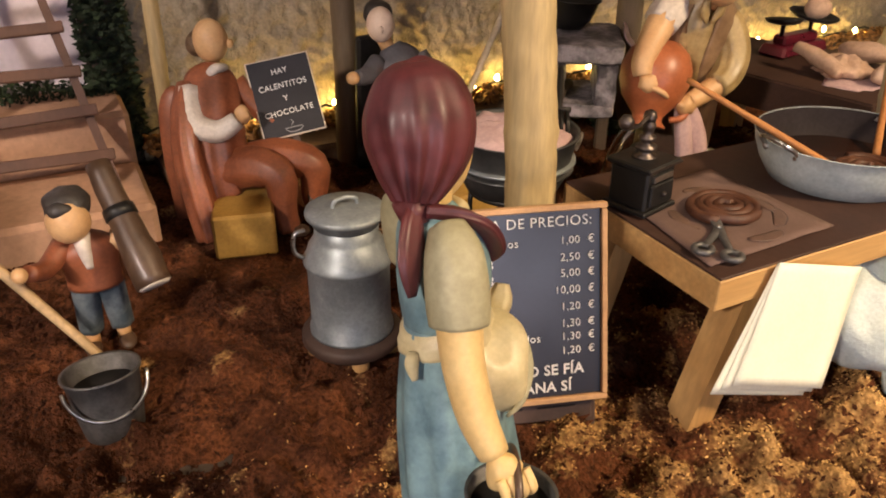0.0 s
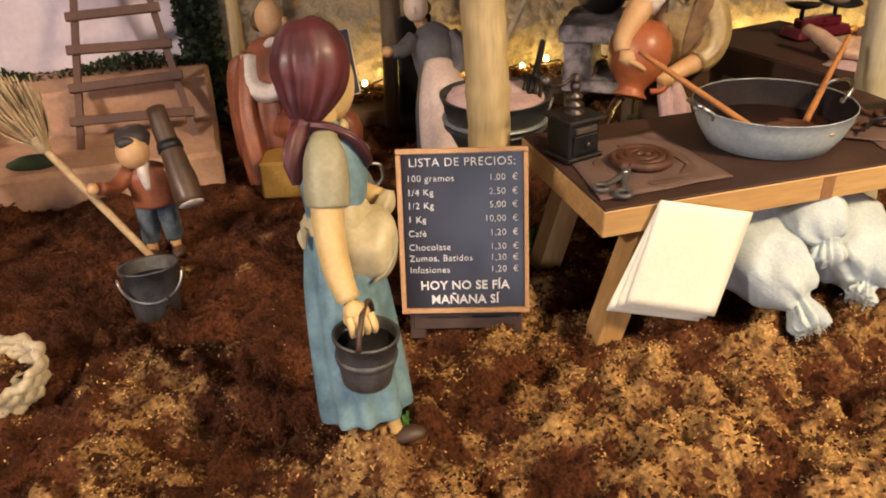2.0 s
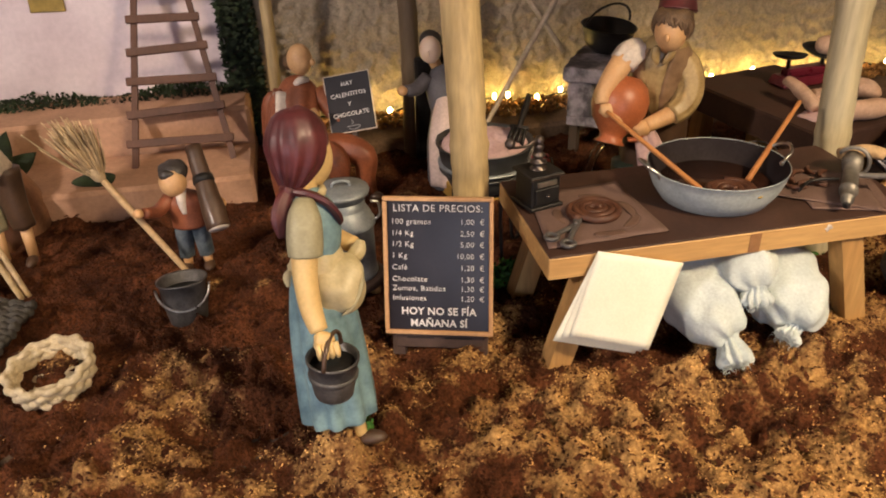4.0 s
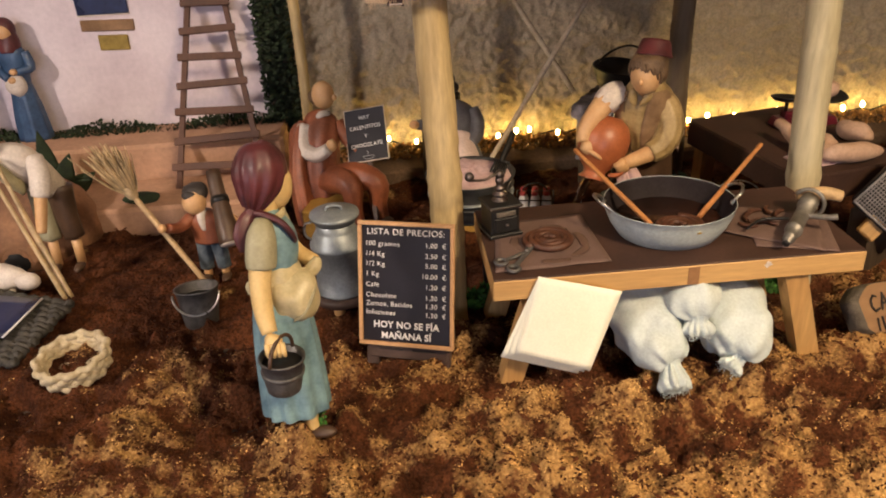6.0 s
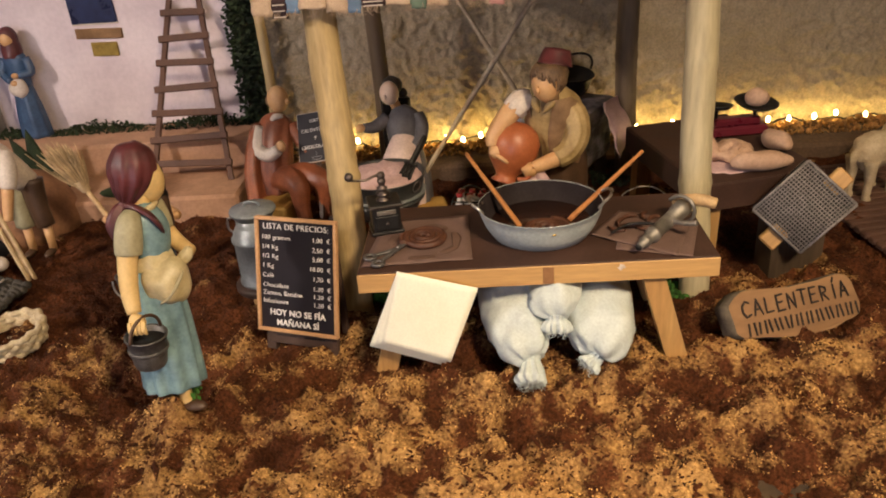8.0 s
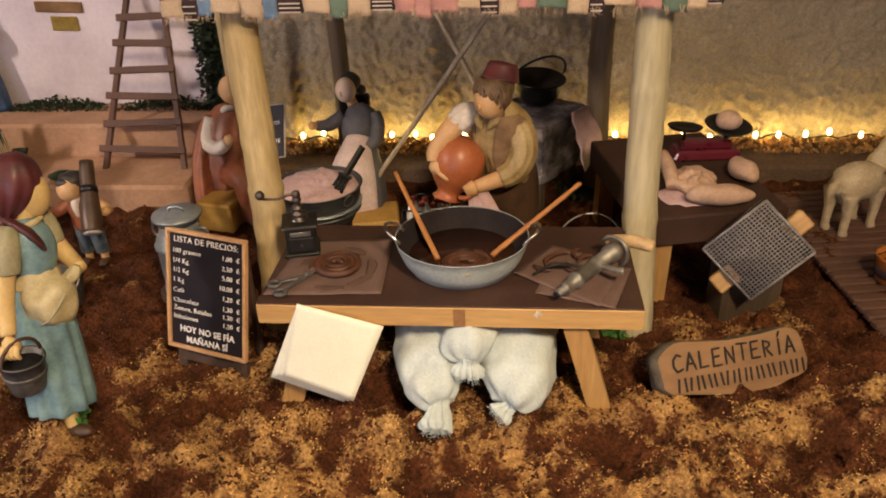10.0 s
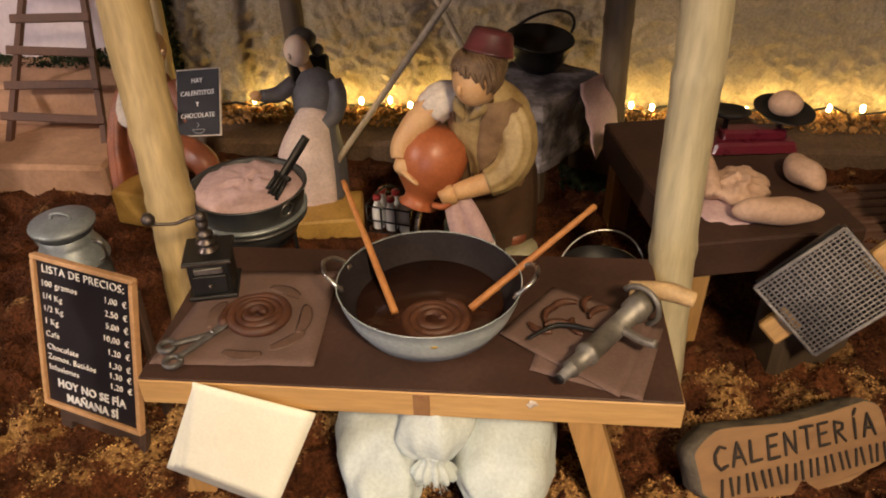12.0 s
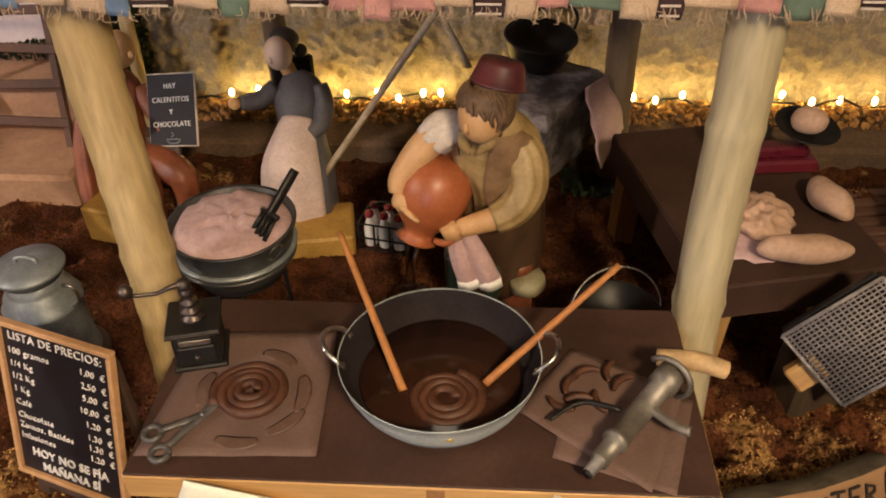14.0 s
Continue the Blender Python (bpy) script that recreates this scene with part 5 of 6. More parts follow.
# ---- the yard on the right ----
def mesh_grill():
    a, b, d = Vector((0.3415, 0.127, 0.073)), Vector((0.3870, 0.133, 0.1145)), Vector((0.3800, 0.107, 0.037))
    x, y = b - a, d - a
    out = x.cross(y).normalized()
    if out.y > 0:
        out = -out
    t = thing("wire_grill", "square wire mesh grill leaning on a block of wood", "grill")
    n = 20
    for i in range(n + 1):
        f = i / n
        thick = 0.0013 if i in (0, n) else 0.00055
        Shape().loft([a + x * f, a + x * f + y], thick, MESH, 5).part("wire", t)
        Shape().loft([a + y * f + out * 0.0006, a + y * f + x + out * 0.0006], thick, MESH, 5).part("wire", t)
    c = a + x * 0.5 + y * 0.5 - out * 0.006
    side = Matrix((x.normalized(), y.normalized(), out)).transposed().to_4x4()
    side.translation = c
    for u in (-1, 1):
        for at, size in (((u * x.length * 0.5, 0, 0), (0.003, y.length * 0.96, 0.007)), ((0, u * y.length * 0.5, 0), (x.length * 0.96, 0.003, 0.007))):
            Shape().box(at, size, IRON).part("tray_side", t, "black tray side").matrix_basis = side
    Shape().box((0, 0, -0.005), (x.length * 0.97, y.length * 0.97, 0.002), IRON).part("tray_bottom", t, "black tray bottom").matrix_basis = side
    for u in (-1, 1):
        h = Shape().box((0.0, 0, 0), (0.020, 0.017, 0.009), PINE, chamfer=0.0015)
        h = h.part("handle_block", t, "orange wooden handle block")
        h.matrix_basis = side @ pose(u * (x.length / 2 + 0.005), 0.004, -0.004)
    solid(Shape().box((0.388, 0.150, 0.026), (0.06, 0.03, 0.06), BARK, (0, 0, 20), 0.004), "wood_block", "dark block of wood propping the wire grill", "wood block")


mesh_grill()


def slab_sign():
    a, b, d = Vector((0.289, 0.027, 0.048)), Vector((0.404, 0.074, 0.038)), Vector((0.2965, 0.002, 0.010))
    x = (b - a).normalized()
    up = a - d
    up = (up - x * up.dot(x)).normalized()
    out = x.cross(up)
    m = Matrix((x, up, out)).transposed().to_4x4()
    m.translation = d + Vector((0, 0, 0))
    t = thing("slab_sign", "split wooden slab with burnt lettering leaning on the soil", "sign")
    t.matrix_world = m
    w, h = 0.132, 0.042
    n = 44
    rim = []
    for k in range(n):
        g = 2 * math.pi * k / n
        u, v = math.cos(g), math.sin(g)
        u, v = math.copysign(abs(u) ** 0.42, u), math.copysign(abs(v) ** 0.5, v)
        p = Vector((w / 2 + u * w / 2, h / 2 + v * h / 2, 0))
        p.y += 0.003 * math.sin(p.x * 55 + 0.6) + 0.0012 * noise.noise(p * 180)
        p.x += 0.004 * noise.noise(p * 60 + Vector((4, 0, 0))) + (p.y - h / 2) * -0.14
        rim.append(p)
    mid = Vector((w / 2, h / 2, 0))
    pts, faces = [], []
    layers = ((-0.020, 0.93), (-0.018, 0.99), (-0.008, 1.02), (-0.001, 1.0), (0.0, 0.985))
    for z, k in layers:
        pts += [mid + (p - mid) * k + Vector((0, 0, z + 0.001 * noise.noise(p * 90))) for p in rim]
    for i in range(len(layers) - 1):
        for k in range(n):
            j = (k + 1) % n
            faces.append((i * n + k, i * n + j, (i + 1) * n + j, (i + 1) * n + k))
    Shape().add(pts, faces + [tuple(range(n - 1, -1, -1))], SLABBARK).part("bark", t, "grey bark edge")
    Shape().add(pts[-n:], [tuple(range(n))], SLAB, False).part("face", t, "pale cut wood face")
    z = 0.0014
    r = random.Random(3)
    strokes = {"C": [(0.9, 0.88, 0.5, 1.0), (0.5, 1.0, 0.1, 0.7), (0.1, 0.7, 0.08, 0.3), (0.08, 0.3, 0.4, 0.0), (0.4, 0.0, 0.95, 0.12)],
               "A": [(0.0, 0.0, 0.45, 1.0), (0.45, 1.0, 0.95, 0.0), (0.2, 0.36, 0.76, 0.36)],
               "L": [(0.1, 1.0, 0.06, 0.0), (0.06, 0.0, 0.85, 0.03)],
               "E": [(0.85, 1.0, 0.1, 0.98), (0.1, 1.0, 0.06, 0.0), (0.06, 0.0, 0.88, 0.02), (0.1, 0.52, 0.7, 0.55)],
               "N": [(0.05, 0.0, 0.08, 1.0), (0.08, 1.0, 0.85, 0.0), (0.85, 0.0, 0.9, 1.0)],
               "T": [(0.0, 1.0, 1.0, 0.96), (0.5, 1.0, 0.47, 0.0)],
               "R": [(0.08, 0.0, 0.08, 1.0), (0.08, 1.0, 0.72, 0.85), (0.72, 0.85, 0.7, 0.6), (0.7, 0.6, 0.1, 0.48), (0.3, 0.48, 0.85, 0.0)],
               "Í": [(0.5, 0.0, 0.52, 0.88), (0.5, 1.05, 0.8, 1.3)]}
    u = 0.011
    for c in "CALENTERÍA":
        wide = 0.0085 if c != "Í" else 0.006
        letter = Shape()
        base, high = 0.0228 + r.uniform(-0.0006, 0.0006), 0.0125 + r.uniform(-0.0005, 0.0008)
        for x0, y0, x1, y1 in strokes[c]:
            a, b = Vector((u + x0 * wide, base + y0 * high, z)), Vector((u + x1 * wide, base + y1 * high, z))
            e = (b - a).normalized() * 0.0005
            letter.loft([a - e, a.lerp(b, 0.5), b + e], [(0.0004, 0.0008), (0.0005, 0.0010), (0.0004, 0.0008)], BLACKINK, 6, hint=(0, 0, 1), jitter=0.25, smooth=False)
        letter.part("letter", t, "burnt black letter")
        u += wide + 0.0030
    u = 0.014
    for k in range(22):
        ob = Shape().box((0, 0, 0), (0.0017, 0.0105 + r.uniform(-0.001, 0.0006), 0.0008), BLACKINK, chamfer=0.0002).part("letter_bar", t)
        ob.matrix_basis = pose(u, 0.0120, z - 0.0003, 0, 0, r.uniform(-9, 9))
        u += 0.0046 if k % 2 else 0.0060


slab_sign()


def sheep(at, turn, label):
    s = Shape()
    s.blob((0, 0, 0.050), (0.034, 0.0185, 0.020), WOOL, 14, 24, 0.22, 120)
    s.loft([(0.026, 0, 0.058), (0.036, 0, 0.074), (0.043, 0, 0.086)], [0.013, 0.0105, 0.009], WOOL, 14, jitter=0.15)
    s.blob((0.049, 0, 0.088), (0.0125, 0.0075, 0.008), WOOL, 10, 14, 0.1, 90, (0, 20, 0))
    for y in (-1, 1):
        s.blob((0.042, y * 0.0095, 0.090), (0.004, 0.006, 0.002), WOOL, 6, 8)
        for x in (-0.021, 0.02):
            s.loft([(x, y * 0.010, 0.045), (x + 0.001, y * 0.0105, 0.022), (x, y * 0.0105, 0.004), (x + 0.002, y * 0.0105, 0.0)], [0.0085, 0.0048, 0.0042, 0.005], WOOL, 10, jitter=0.1)
    s.loft([(-0.033, 0, 0.056), (-0.038, 0, 0.048), (-0.038, 0, 0.038)], [0.004, 0.0045, 0.002], WOOL, 8)
    ob = solid(s, "sheep_figurine", label, "figurine", "sheep")
    ob.matrix_world = pose(*at, 0, 0, turn) @ Matrix.Scale(1.02, 4)


sheep((0.531, 0.300, 0.005), 32, "cream woolly sheep figurine standing on dark slats")


def slatted_floor():
    t = thing("slatted_grate", "dark brown slatted wooden grate lying on the soil", "grate")
    a, u, v = Vector((0.468, 0.375, 0.002)), Vector((0.2, 0.03, 0)), Vector((0.03, -0.28, 0))
    for i in range(22):
        c = a + v * (i / 21) + u * 0.5
        Shape().box(c, (0.21, 0.0105, 0.006), LADDER, (0, 0, 8), 0.0012).part("slat", t)
    for f in (0.1, 0.9):
        c = a + v * 0.5 + u * f - Vector((0, 0, 0.005))
        Shape().box(c, (0.010, 0.285, 0.006), EASEL, (0, 0, 6), 0.0008).part("batten", t)


slatted_floor()
bkt = thing("orange_bucket", "small orange plastic bucket with a dark rim band", "bucket", at=(0.532, 0.190, 0.006))
Shape().lathe((0, 0, 0), [(0.013, 0), (0.0145, 0.001), (0.0175, 0.024), (0.0185, 0.025), (0.0185, 0.027), (0.017, 0.0268), (0.014, 0.003), (0, 0.003)], ORANGE, 26).part("body", bkt)
Shape().loft(arc((0, 0, 0.025), 0.0185, 10, 170, 14, (1, 0, 0), (0, -0.5, 0.8)), 0.0008, WIRE, 6).part("handle", bkt)
Shape().lathe((0, 0, 0.006), [(0.0155, 0), (0.0163, 0.0005), (0.0172, 0.009), (0.0165, 0.0095)], PLUM, 26).part("band", bkt, "dark band")


# ---- the yard on the left ----
def pail(name, at, turn, label, r=0.018, h=0.034, drop=True, m=TIN):
    t = thing(name, label, "bucket", at=at, turn=turn)
    Shape().lathe((0, 0, 0), [(r * (0.74 if drop else 0.58), 0), (r * 0.78, 0.001 if drop else h * 0.12), (r * 0.90, h * 0.45), (r * 0.98, h - 0.001), (r * 1.05, h - 0.001), (r * 1.05, h + 0.0008), (r * 0.95, h), (r * 0.72, 0.003), (0, 0.003)], m, 30).part("body", t)
    return t


p = pail("tin_pail", (-0.257, 0.158, -0.016), (-10, 0, 6), "grey tin pail with hanging wire handle on the soil", 0.0195, 0.037, True, DARKSTEEL)
Shape().loft(arc((0, -0.0085, 0.034), 0.0210, 180, 360, 24, (1, 0, 0), (0, 0.42, 0.90)), 0.0010, WIRE, 8).part("handle", p, "bright wire handle")
# black disc standing in for the shade inside the pail, which is empty
Shape().lathe((0, 0, 0.027), [(0.0, 0.0), (0.0170, 0.0), (0.0172, 0.001), (0.0, 0.0014)], IRON, 30).part("filling", p, "dark disc for the shade inside")


def broom():
    t = thing("broom", "straw broom with a pale wooden stick", "broom")
    a, j, e = Vector((-0.253, 0.193, 0.003)), Vector((-0.313, 0.217, 0.097)), Vector((-0.329, 0.206, 0.150))
    Shape().loft([a, a.lerp(j, 0.5), j, j.lerp(e, 0.2)], [0.0026, 0.0028, 0.0028, 0.002], BROOMWOOD, 10).part("stick", t)
    s = Shape()
    r = random.Random(2)
    d = (e - j).normalized()
    for _ in range(320):
        o = Vector((r.gauss(0, 1), r.gauss(0, 1) * 0.5, r.gauss(0, 0.6)))
        p = j + o * 0.0014
        q = j + d * r.uniform(0.034, 0.050) + o * 0.0085
        s.loft([p, p.lerp(q, 0.4) + o * 0.0008, q], [0.0008, 0.0007, 0.0004], STRAW, 4)
    s.part("bristles", t, "splayed dry straw")
    Shape().loft([j - d * 0.004, j + d * 0.003, j + d * 0.010], [0.0045, 0.0062, 0.0058], STRAW, 12, 6, 0.1).part("binding", t)


broom()


def rope_basket(at):
    t = thing("rope_basket", "round cream basket of woven cord, empty", "basket", at=at, turn=(6, -4, 0))
    n = 22
    for lay in range(4):
        pts, r = [], 0.0245 + 0.0011 * lay
        for i in range(n * 4 + 1):
            g = 2 * math.pi * i / (n * 4)
            w = 0.0017 * math.sin(g * n / 2 * 1.0 + math.pi * lay)
            pts.append(((r + w) * math.cos(g), (r + w) * math.sin(g), 0.003 + 0.0047 * lay + 0.0008 * math.cos(g * n + lay)))
        Shape().loft(pts, 0.0029, CREAMWOVEN, 8, hint=(0, 0, 1)).part("coil", t)
    for i in range(n):
        g = 2 * math.pi * i / n
        u = Vector((math.cos(g), math.sin(g), 0))
        Shape().loft([u * 0.024 + Vector((0, 0, 0.0)), u * 0.0272 + Vector((0, 0, 0.010)), u * 0.0278 + Vector((0, 0, 0.019))], 0.0021, CREAMWOVEN, 7).part("stake", t)
    Shape().lathe((0, 0, 0.001), [(0.0238, 0.0), (0.0258, 0.009), (0.0268, 0.017), (0.0256, 0.017), (0.0244, 0.009), (0.0226, 0.0)], CREAMWOVEN, 40).part("lining", t)
    Shape().lathe((0, 0, 0.0), [(0.0, 0.0), (0.025, 0.0), (0.025, 0.003), (0.0, 0.003)], CREAMWOVEN, 24).part("bottom", t)


rope_basket((-0.341, 0.076, -0.001))


def rug_with_print():
    t = thing("woven_rug", "dark grey woven rug lying on the soil", "rug")
    a, b, c, d = Vector((-0.478, 0.105, 0.006)), Vector((-0.392, 0.082, 0.008)), Vector((-0.374, 0.165, 0.012)), Vector((-0.47, 0.205, 0.012))
    for i in range(13):
        f = i / 12
        p, q = a.lerp(d, f), b.lerp(c, f)
        pts = [p.lerp(q, k / 24) + Vector((0, 0, 0.0018 * math.sin(k * 1.9 + i * 1.6))) for k in range(25)]
        Shape().loft(pts, 0.0042, DARKWEAVE, 8, jitter=0.25).part("cord", t)
    s = Shape()
    s.sheet([(-0.485, 0.120, 0.0165), (-0.412, 0.110, 0.0165), (-0.400, 0.168, 0.019), (-0.475, 0.190, 0.019)], BLUEPRINT, 0.001, 6, 6, 0.001)
    card = thing("picture_card", "dark printed card with white edge lying on the rug", "card")
    s.part("print", card)
    Shape().loft([(-0.4115, 0.109, 0.0175), (-0.3995, 0.168, 0.020)], [(0.0012, 0.0008)] * 2, WHITE, 6).part("edge", card, "white edge")


rug_with_print()
oven = thing("clay_oven", "domed ochre adobe oven behind the stooping man", "oven", at=(-0.468, 0.338, 0))
Shape().lathe((0, 0, -0.004), [(0.066, 0), (0.066, 0.018), (0.063, 0.036), (0.055, 0.054), (0.040, 0.069), (0.020, 0.078), (0.0, 0.080)], ADOBE, 44).part("dome", oven)
Shape().loft(arc((0, -0.062, 0.004), 0.020, 0, 180, 14, (1, 0, 0), (0, 0.12, 1)), 0.005, ADOBE, 10, jitter=0.2).part("mouth_rim", oven)
Shape().blob((0, -0.058, 0.006), (0.018, 0.010, 0.018), IRON, 10, 16).part("mouth", oven, "dark oven mouth")


def agave():
    t = thing("agave_plant", "dark green agave with thick pointed leaves", "plant", at=(-0.463, 0.400, 0.026))
    for a, l, k in ((60, 0.075, 0.9), (110, 0.085, 1.5), (20, 0.06, 0.6), (160, 0.07, 0.7), (85, 0.09, 2.2), (-30, 0.05, 0.5), (200, 0.05, 0.6)):
        u = Vector((math.cos(radians(a)), -abs(math.sin(radians(a))) * 0.4, 0))
        v = (u + Vector((0, 0, k))).normalized() * l
        Shape().loft([(0, 0, 0), v * 0.3, v * 0.7, v], [(0.004, 0.009), (0.003, 0.013), (0.002, 0.009), (0.0004, 0.0006)], MOSS, 8, hint=(0, 1, 0)).part("leaf", t)


agave()
solid(Shape().blob((-0.356, 0.366, 0.032), (0.022, 0.010, 0.007), MOSS, 8, 18, 0.3, 70), "moss_cushion", "flat dark green moss cushion on the low step", "moss")


# ---- figures ----
def bucket_woman():
    """Turned a little from x towards y, her head further; leans back slightly. The right arm hangs with a pail."""
    s = Shape()

    def at(x, y, z):
        return (x - (z - 0.03) * 0.20 * math.sin(radians(-5)) * -1, y + (z - 0.03) * 0.20, z)

    def skin_path(*rows):
        return [at(*r) for r in rows]

    s.loft(skin_path((0, 0, 0.028), (0, 0, 0.032), (0, 0, 0.06), (0, 0, 0.09), (0, 0, 0.112), (0, 0, 0.130)),
           [(0.0215, 0.0215), (0.0222, 0.0220), (0.0215, 0.0205), (0.0198, 0.0190), (0.0165, 0.0165), (0.0125, 0.0135)], TEAL, 64, 10, [0.09, 0.09, 0.07, 0.05, 0.03, 0.0], hint=(1, 0, 0), spin=0.2)
    s.loft(skin_path((0.000, 0, 0.127), (0.002, 0, 0.138), (0.003, 0, 0.150), (0.001, 0, 0.161), (0.000, 0, 0.168)), [(0.0128, 0.0138), (0.0150, 0.0155), (0.0150, 0.0165), (0.0115, 0.0150), (0.0075, 0.0080)], TEAL, 30, hint=(1, 0, 0))
    s.blob(at(0.0095, -0.003, 0.1110), (0.0172, 0.0192, 0.0208), CREAM, 36, 56, 0.20, 70, (0, 6, 0))
    s.loft(skin_path((0.001, 0, 0.121), (0.001, 0, 0.127), (0.0, 0, 0.1315)), [(0.0165, 0.0165), (0.0160, 0.0165), (0.0138, 0.0148)], CREAM, 34, 9, 0.04, hint=(1, 0, 0))
    s.loft(skin_path((0.021, 0.002, 0.122), (0.026, 0.004, 0.126), (0.0285, 0.005, 0.131)), [0.0040, 0.0046, 0.0024], CREAM, 18, 5, 0.14)
    fold = []
    for u in ((0.80, -0.15, 0.60), (0.80, -0.42, 0.38), (0.62, -0.72, 0.10), (0.30, -0.90, -0.22), (-0.05, -0.92, -0.42)):
        u = Vector(u).normalized()
        fold.append(at(0.0095 + u.x * 0.0176, -0.003 + u.y * 0.0196, 0.1110 + u.z * 0.0212))
    s.loft(fold, [(0.0007, 0.0012), (0.0010, 0.0020), (0.0010, 0.0019), (0.0008, 0.0014), (0.0004, 0.0006)], KHAKI, 10)
    s.loft(skin_path((-0.0150, -0.006, 0.1250), (-0.0172, -0.008, 0.1230), (-0.0172, -0.009, 0.1180)), [0.0016, 0.0022, 0.0010], CREAM, 12, 5, 0.1)
    s.loft(skin_path((0.001, 0, 0.163), (0.003, 0, 0.172), (0.004, 0, 0.178)), [0.0068, 0.0058, 0.0062], PALESKIN, 16)
    c, d = math.cos(radians(28)), math.sin(radians(28))

    def head(x, y, z):
        return at((x * c - y * d) * 1.06, (x * d + y * c) * 1.06, 0.174 + (z - 0.1765) * 1.25)

    s.blob(head(0.0070, 0, 0.1850), (0.0134, 0.0118, 0.0192), PALESKIN, 20, 28, 0, 60, (0, -8, 20))
    s.blob(head(0.0182, 0, 0.1842), (0.0022, 0.0018, 0.0030), PALESKIN, 8, 10)
    s.loft([head(0.0030, 0, 0.2065), head(0.0030, 0, 0.2058), head(0.0025, 0, 0.2020), head(0.0015, 0, 0.1945), head(-0.0010, 0, 0.1865), head(-0.0045, 0, 0.1795), head(-0.0072, 0, 0.1742)],
           [(0.0017, 0.0017), (0.0070, 0.0067), (0.0132, 0.0126), (0.0170, 0.0163), (0.0163, 0.0159), (0.0114, 0.0116), (0.0060, 0.0064)], MAROON, 96, 12, [0.0, 0.004, 0.012, 0.022, 0.042, 0.080, 0.14], hint=(1, 0, 0), spin=0.25, parts=8)
    s.loft([head(-0.0105, -0.0045, 0.1738), head(-0.0085, 0.0, 0.1730), head(-0.0060, 0.0050, 0.1735)], [0.0034, 0.0048, 0.0034], MAROON, 20, 6, 0.12)
    s.loft([head(-0.0080, -0.0045, 0.1735), head(-0.0025, -0.0115, 0.1722), head(0.0035, -0.0145, 0.1680), head(0.0085, -0.0140, 0.1610), head(0.0105, -0.0125, 0.1560)], [(0.0022, 0.0030), (0.0024, 0.0048), (0.0022, 0.0070), (0.0018, 0.0066), (0.0008, 0.0022)], MAROON, 30, 7, 0.09, hint=(1, 0, 0.6), parts=6)
    s.loft([head(-0.0095, -0.0015, 0.1735), head(-0.0140, -0.0030, 0.1705), head(-0.0180, -0.0040, 0.1640), head(-0.0195, -0.0040, 0.1560)], [(0.0024, 0.0030), (0.0022, 0.0050), (0.0020, 0.0058), (0.0008, 0.0020)], MAROON, 26, 7, 0.10, parts=6)
    s.loft(skin_path((0.004, -0.012, 0.1655), (0.010, -0.004, 0.1660), (0.011, 0.006, 0.1655)), [0.0018, 0.0024, 0.0018], CREAM, 10)
    s.loft(skin_path((-0.001, -0.0130, 0.166), (-0.003, -0.0185, 0.160), (-0.005, -0.0215, 0.148), (-0.006, -0.0225, 0.141)), [0.0060, 0.0090, 0.0098, 0.0092], KHAKI, 18, 5, 0.04)
    s.loft(skin_path((0.0, 0.0130, 0.166), (0.002, 0.0185, 0.160), (0.004, 0.0215, 0.148), (0.005, 0.0225, 0.140)), [0.0060, 0.0090, 0.0098, 0.0092], KHAKI, 18, 5, 0.04)
    s.loft(skin_path((-0.006, -0.0225, 0.144), (-0.008, -0.0255, 0.130), (-0.008, -0.0300, 0.115), (-0.006, -0.0345, 0.104)), [0.0075, 0.0068, 0.0062, 0.0050], PALESKIN, 16)
    s.blob(at(-0.0045, -0.0365, 0.0985), (0.0060, 0.0052, 0.0068), PALESKIN, 12, 16, 0.22, 220)
    for k in range(4):
        f = -0.0085 + 0.0032 * k
        s.loft(skin_path((f, -0.0405, 0.1000), (f + 0.0004, -0.0430, 0.0955), (f + 0.0006, -0.0405, 0.0915)), [0.0017, 0.0018, 0.0014], PALESKIN, 8)
    s.loft(skin_path((0.005, 0.0225, 0.143), (0.014, 0.024, 0.128), (0.026, 0.014, 0.124)), [0.0072, 0.0062, 0.0050], PALESKIN, 14)
    s.loft([(0.008, -0.010, 0.034), (0.009, -0.011, 0.024), (0.010, -0.012, 0.018)], [0.0058, 0.0052, 0.0052], PALESKIN, 12)
    s.loft([(-0.004, 0.008, 0.034), (-0.005, 0.008, 0.018)], [0.0055, 0.0050], PALESKIN, 12)
    for x, y in ((0.014, -0.015), (-0.001, 0.006)):
        s.blob((x, y, 0.0165), (0.0120, 0.0055, 0.0042), LEATHER, 8, 14, 0, 60, (0, 0, -15))
    ob = solid(s, "woman_figurine", "painted clay peasant woman in teal dress and maroon headscarf", "figurine")
    ob.matrix_world = pose(-0.1445, -0.036, 0.0, 0, 0, 5)
    hand = ob.matrix_world @ Vector(at(-0.0045, -0.0365, 0.0985))
    t = pail("grey_bucket", (hand.x + 0.002, hand.y - 0.001, hand.z - 0.0355), (0, 4, 30), "dark grey bucket hanging from the woman's hand", 0.0143, 0.0245, m=DARKSTEEL)
    Shape().loft(arc((0, 0, 0.0245), 0.0145, 0, 180, 16, (0.8, 0.6, 0), (0, 0, 0.85)), 0.0013, LEATHER, 8).part("handle", t, "dark curved handle")
    Shape().lathe((0, 0, 0.012), [(0.0128, 0), (0.0138, 0.0004), (0.0142, 0.003), (0.0134, 0.0034)], DARKSTEEL, 30).part("hoop", t)
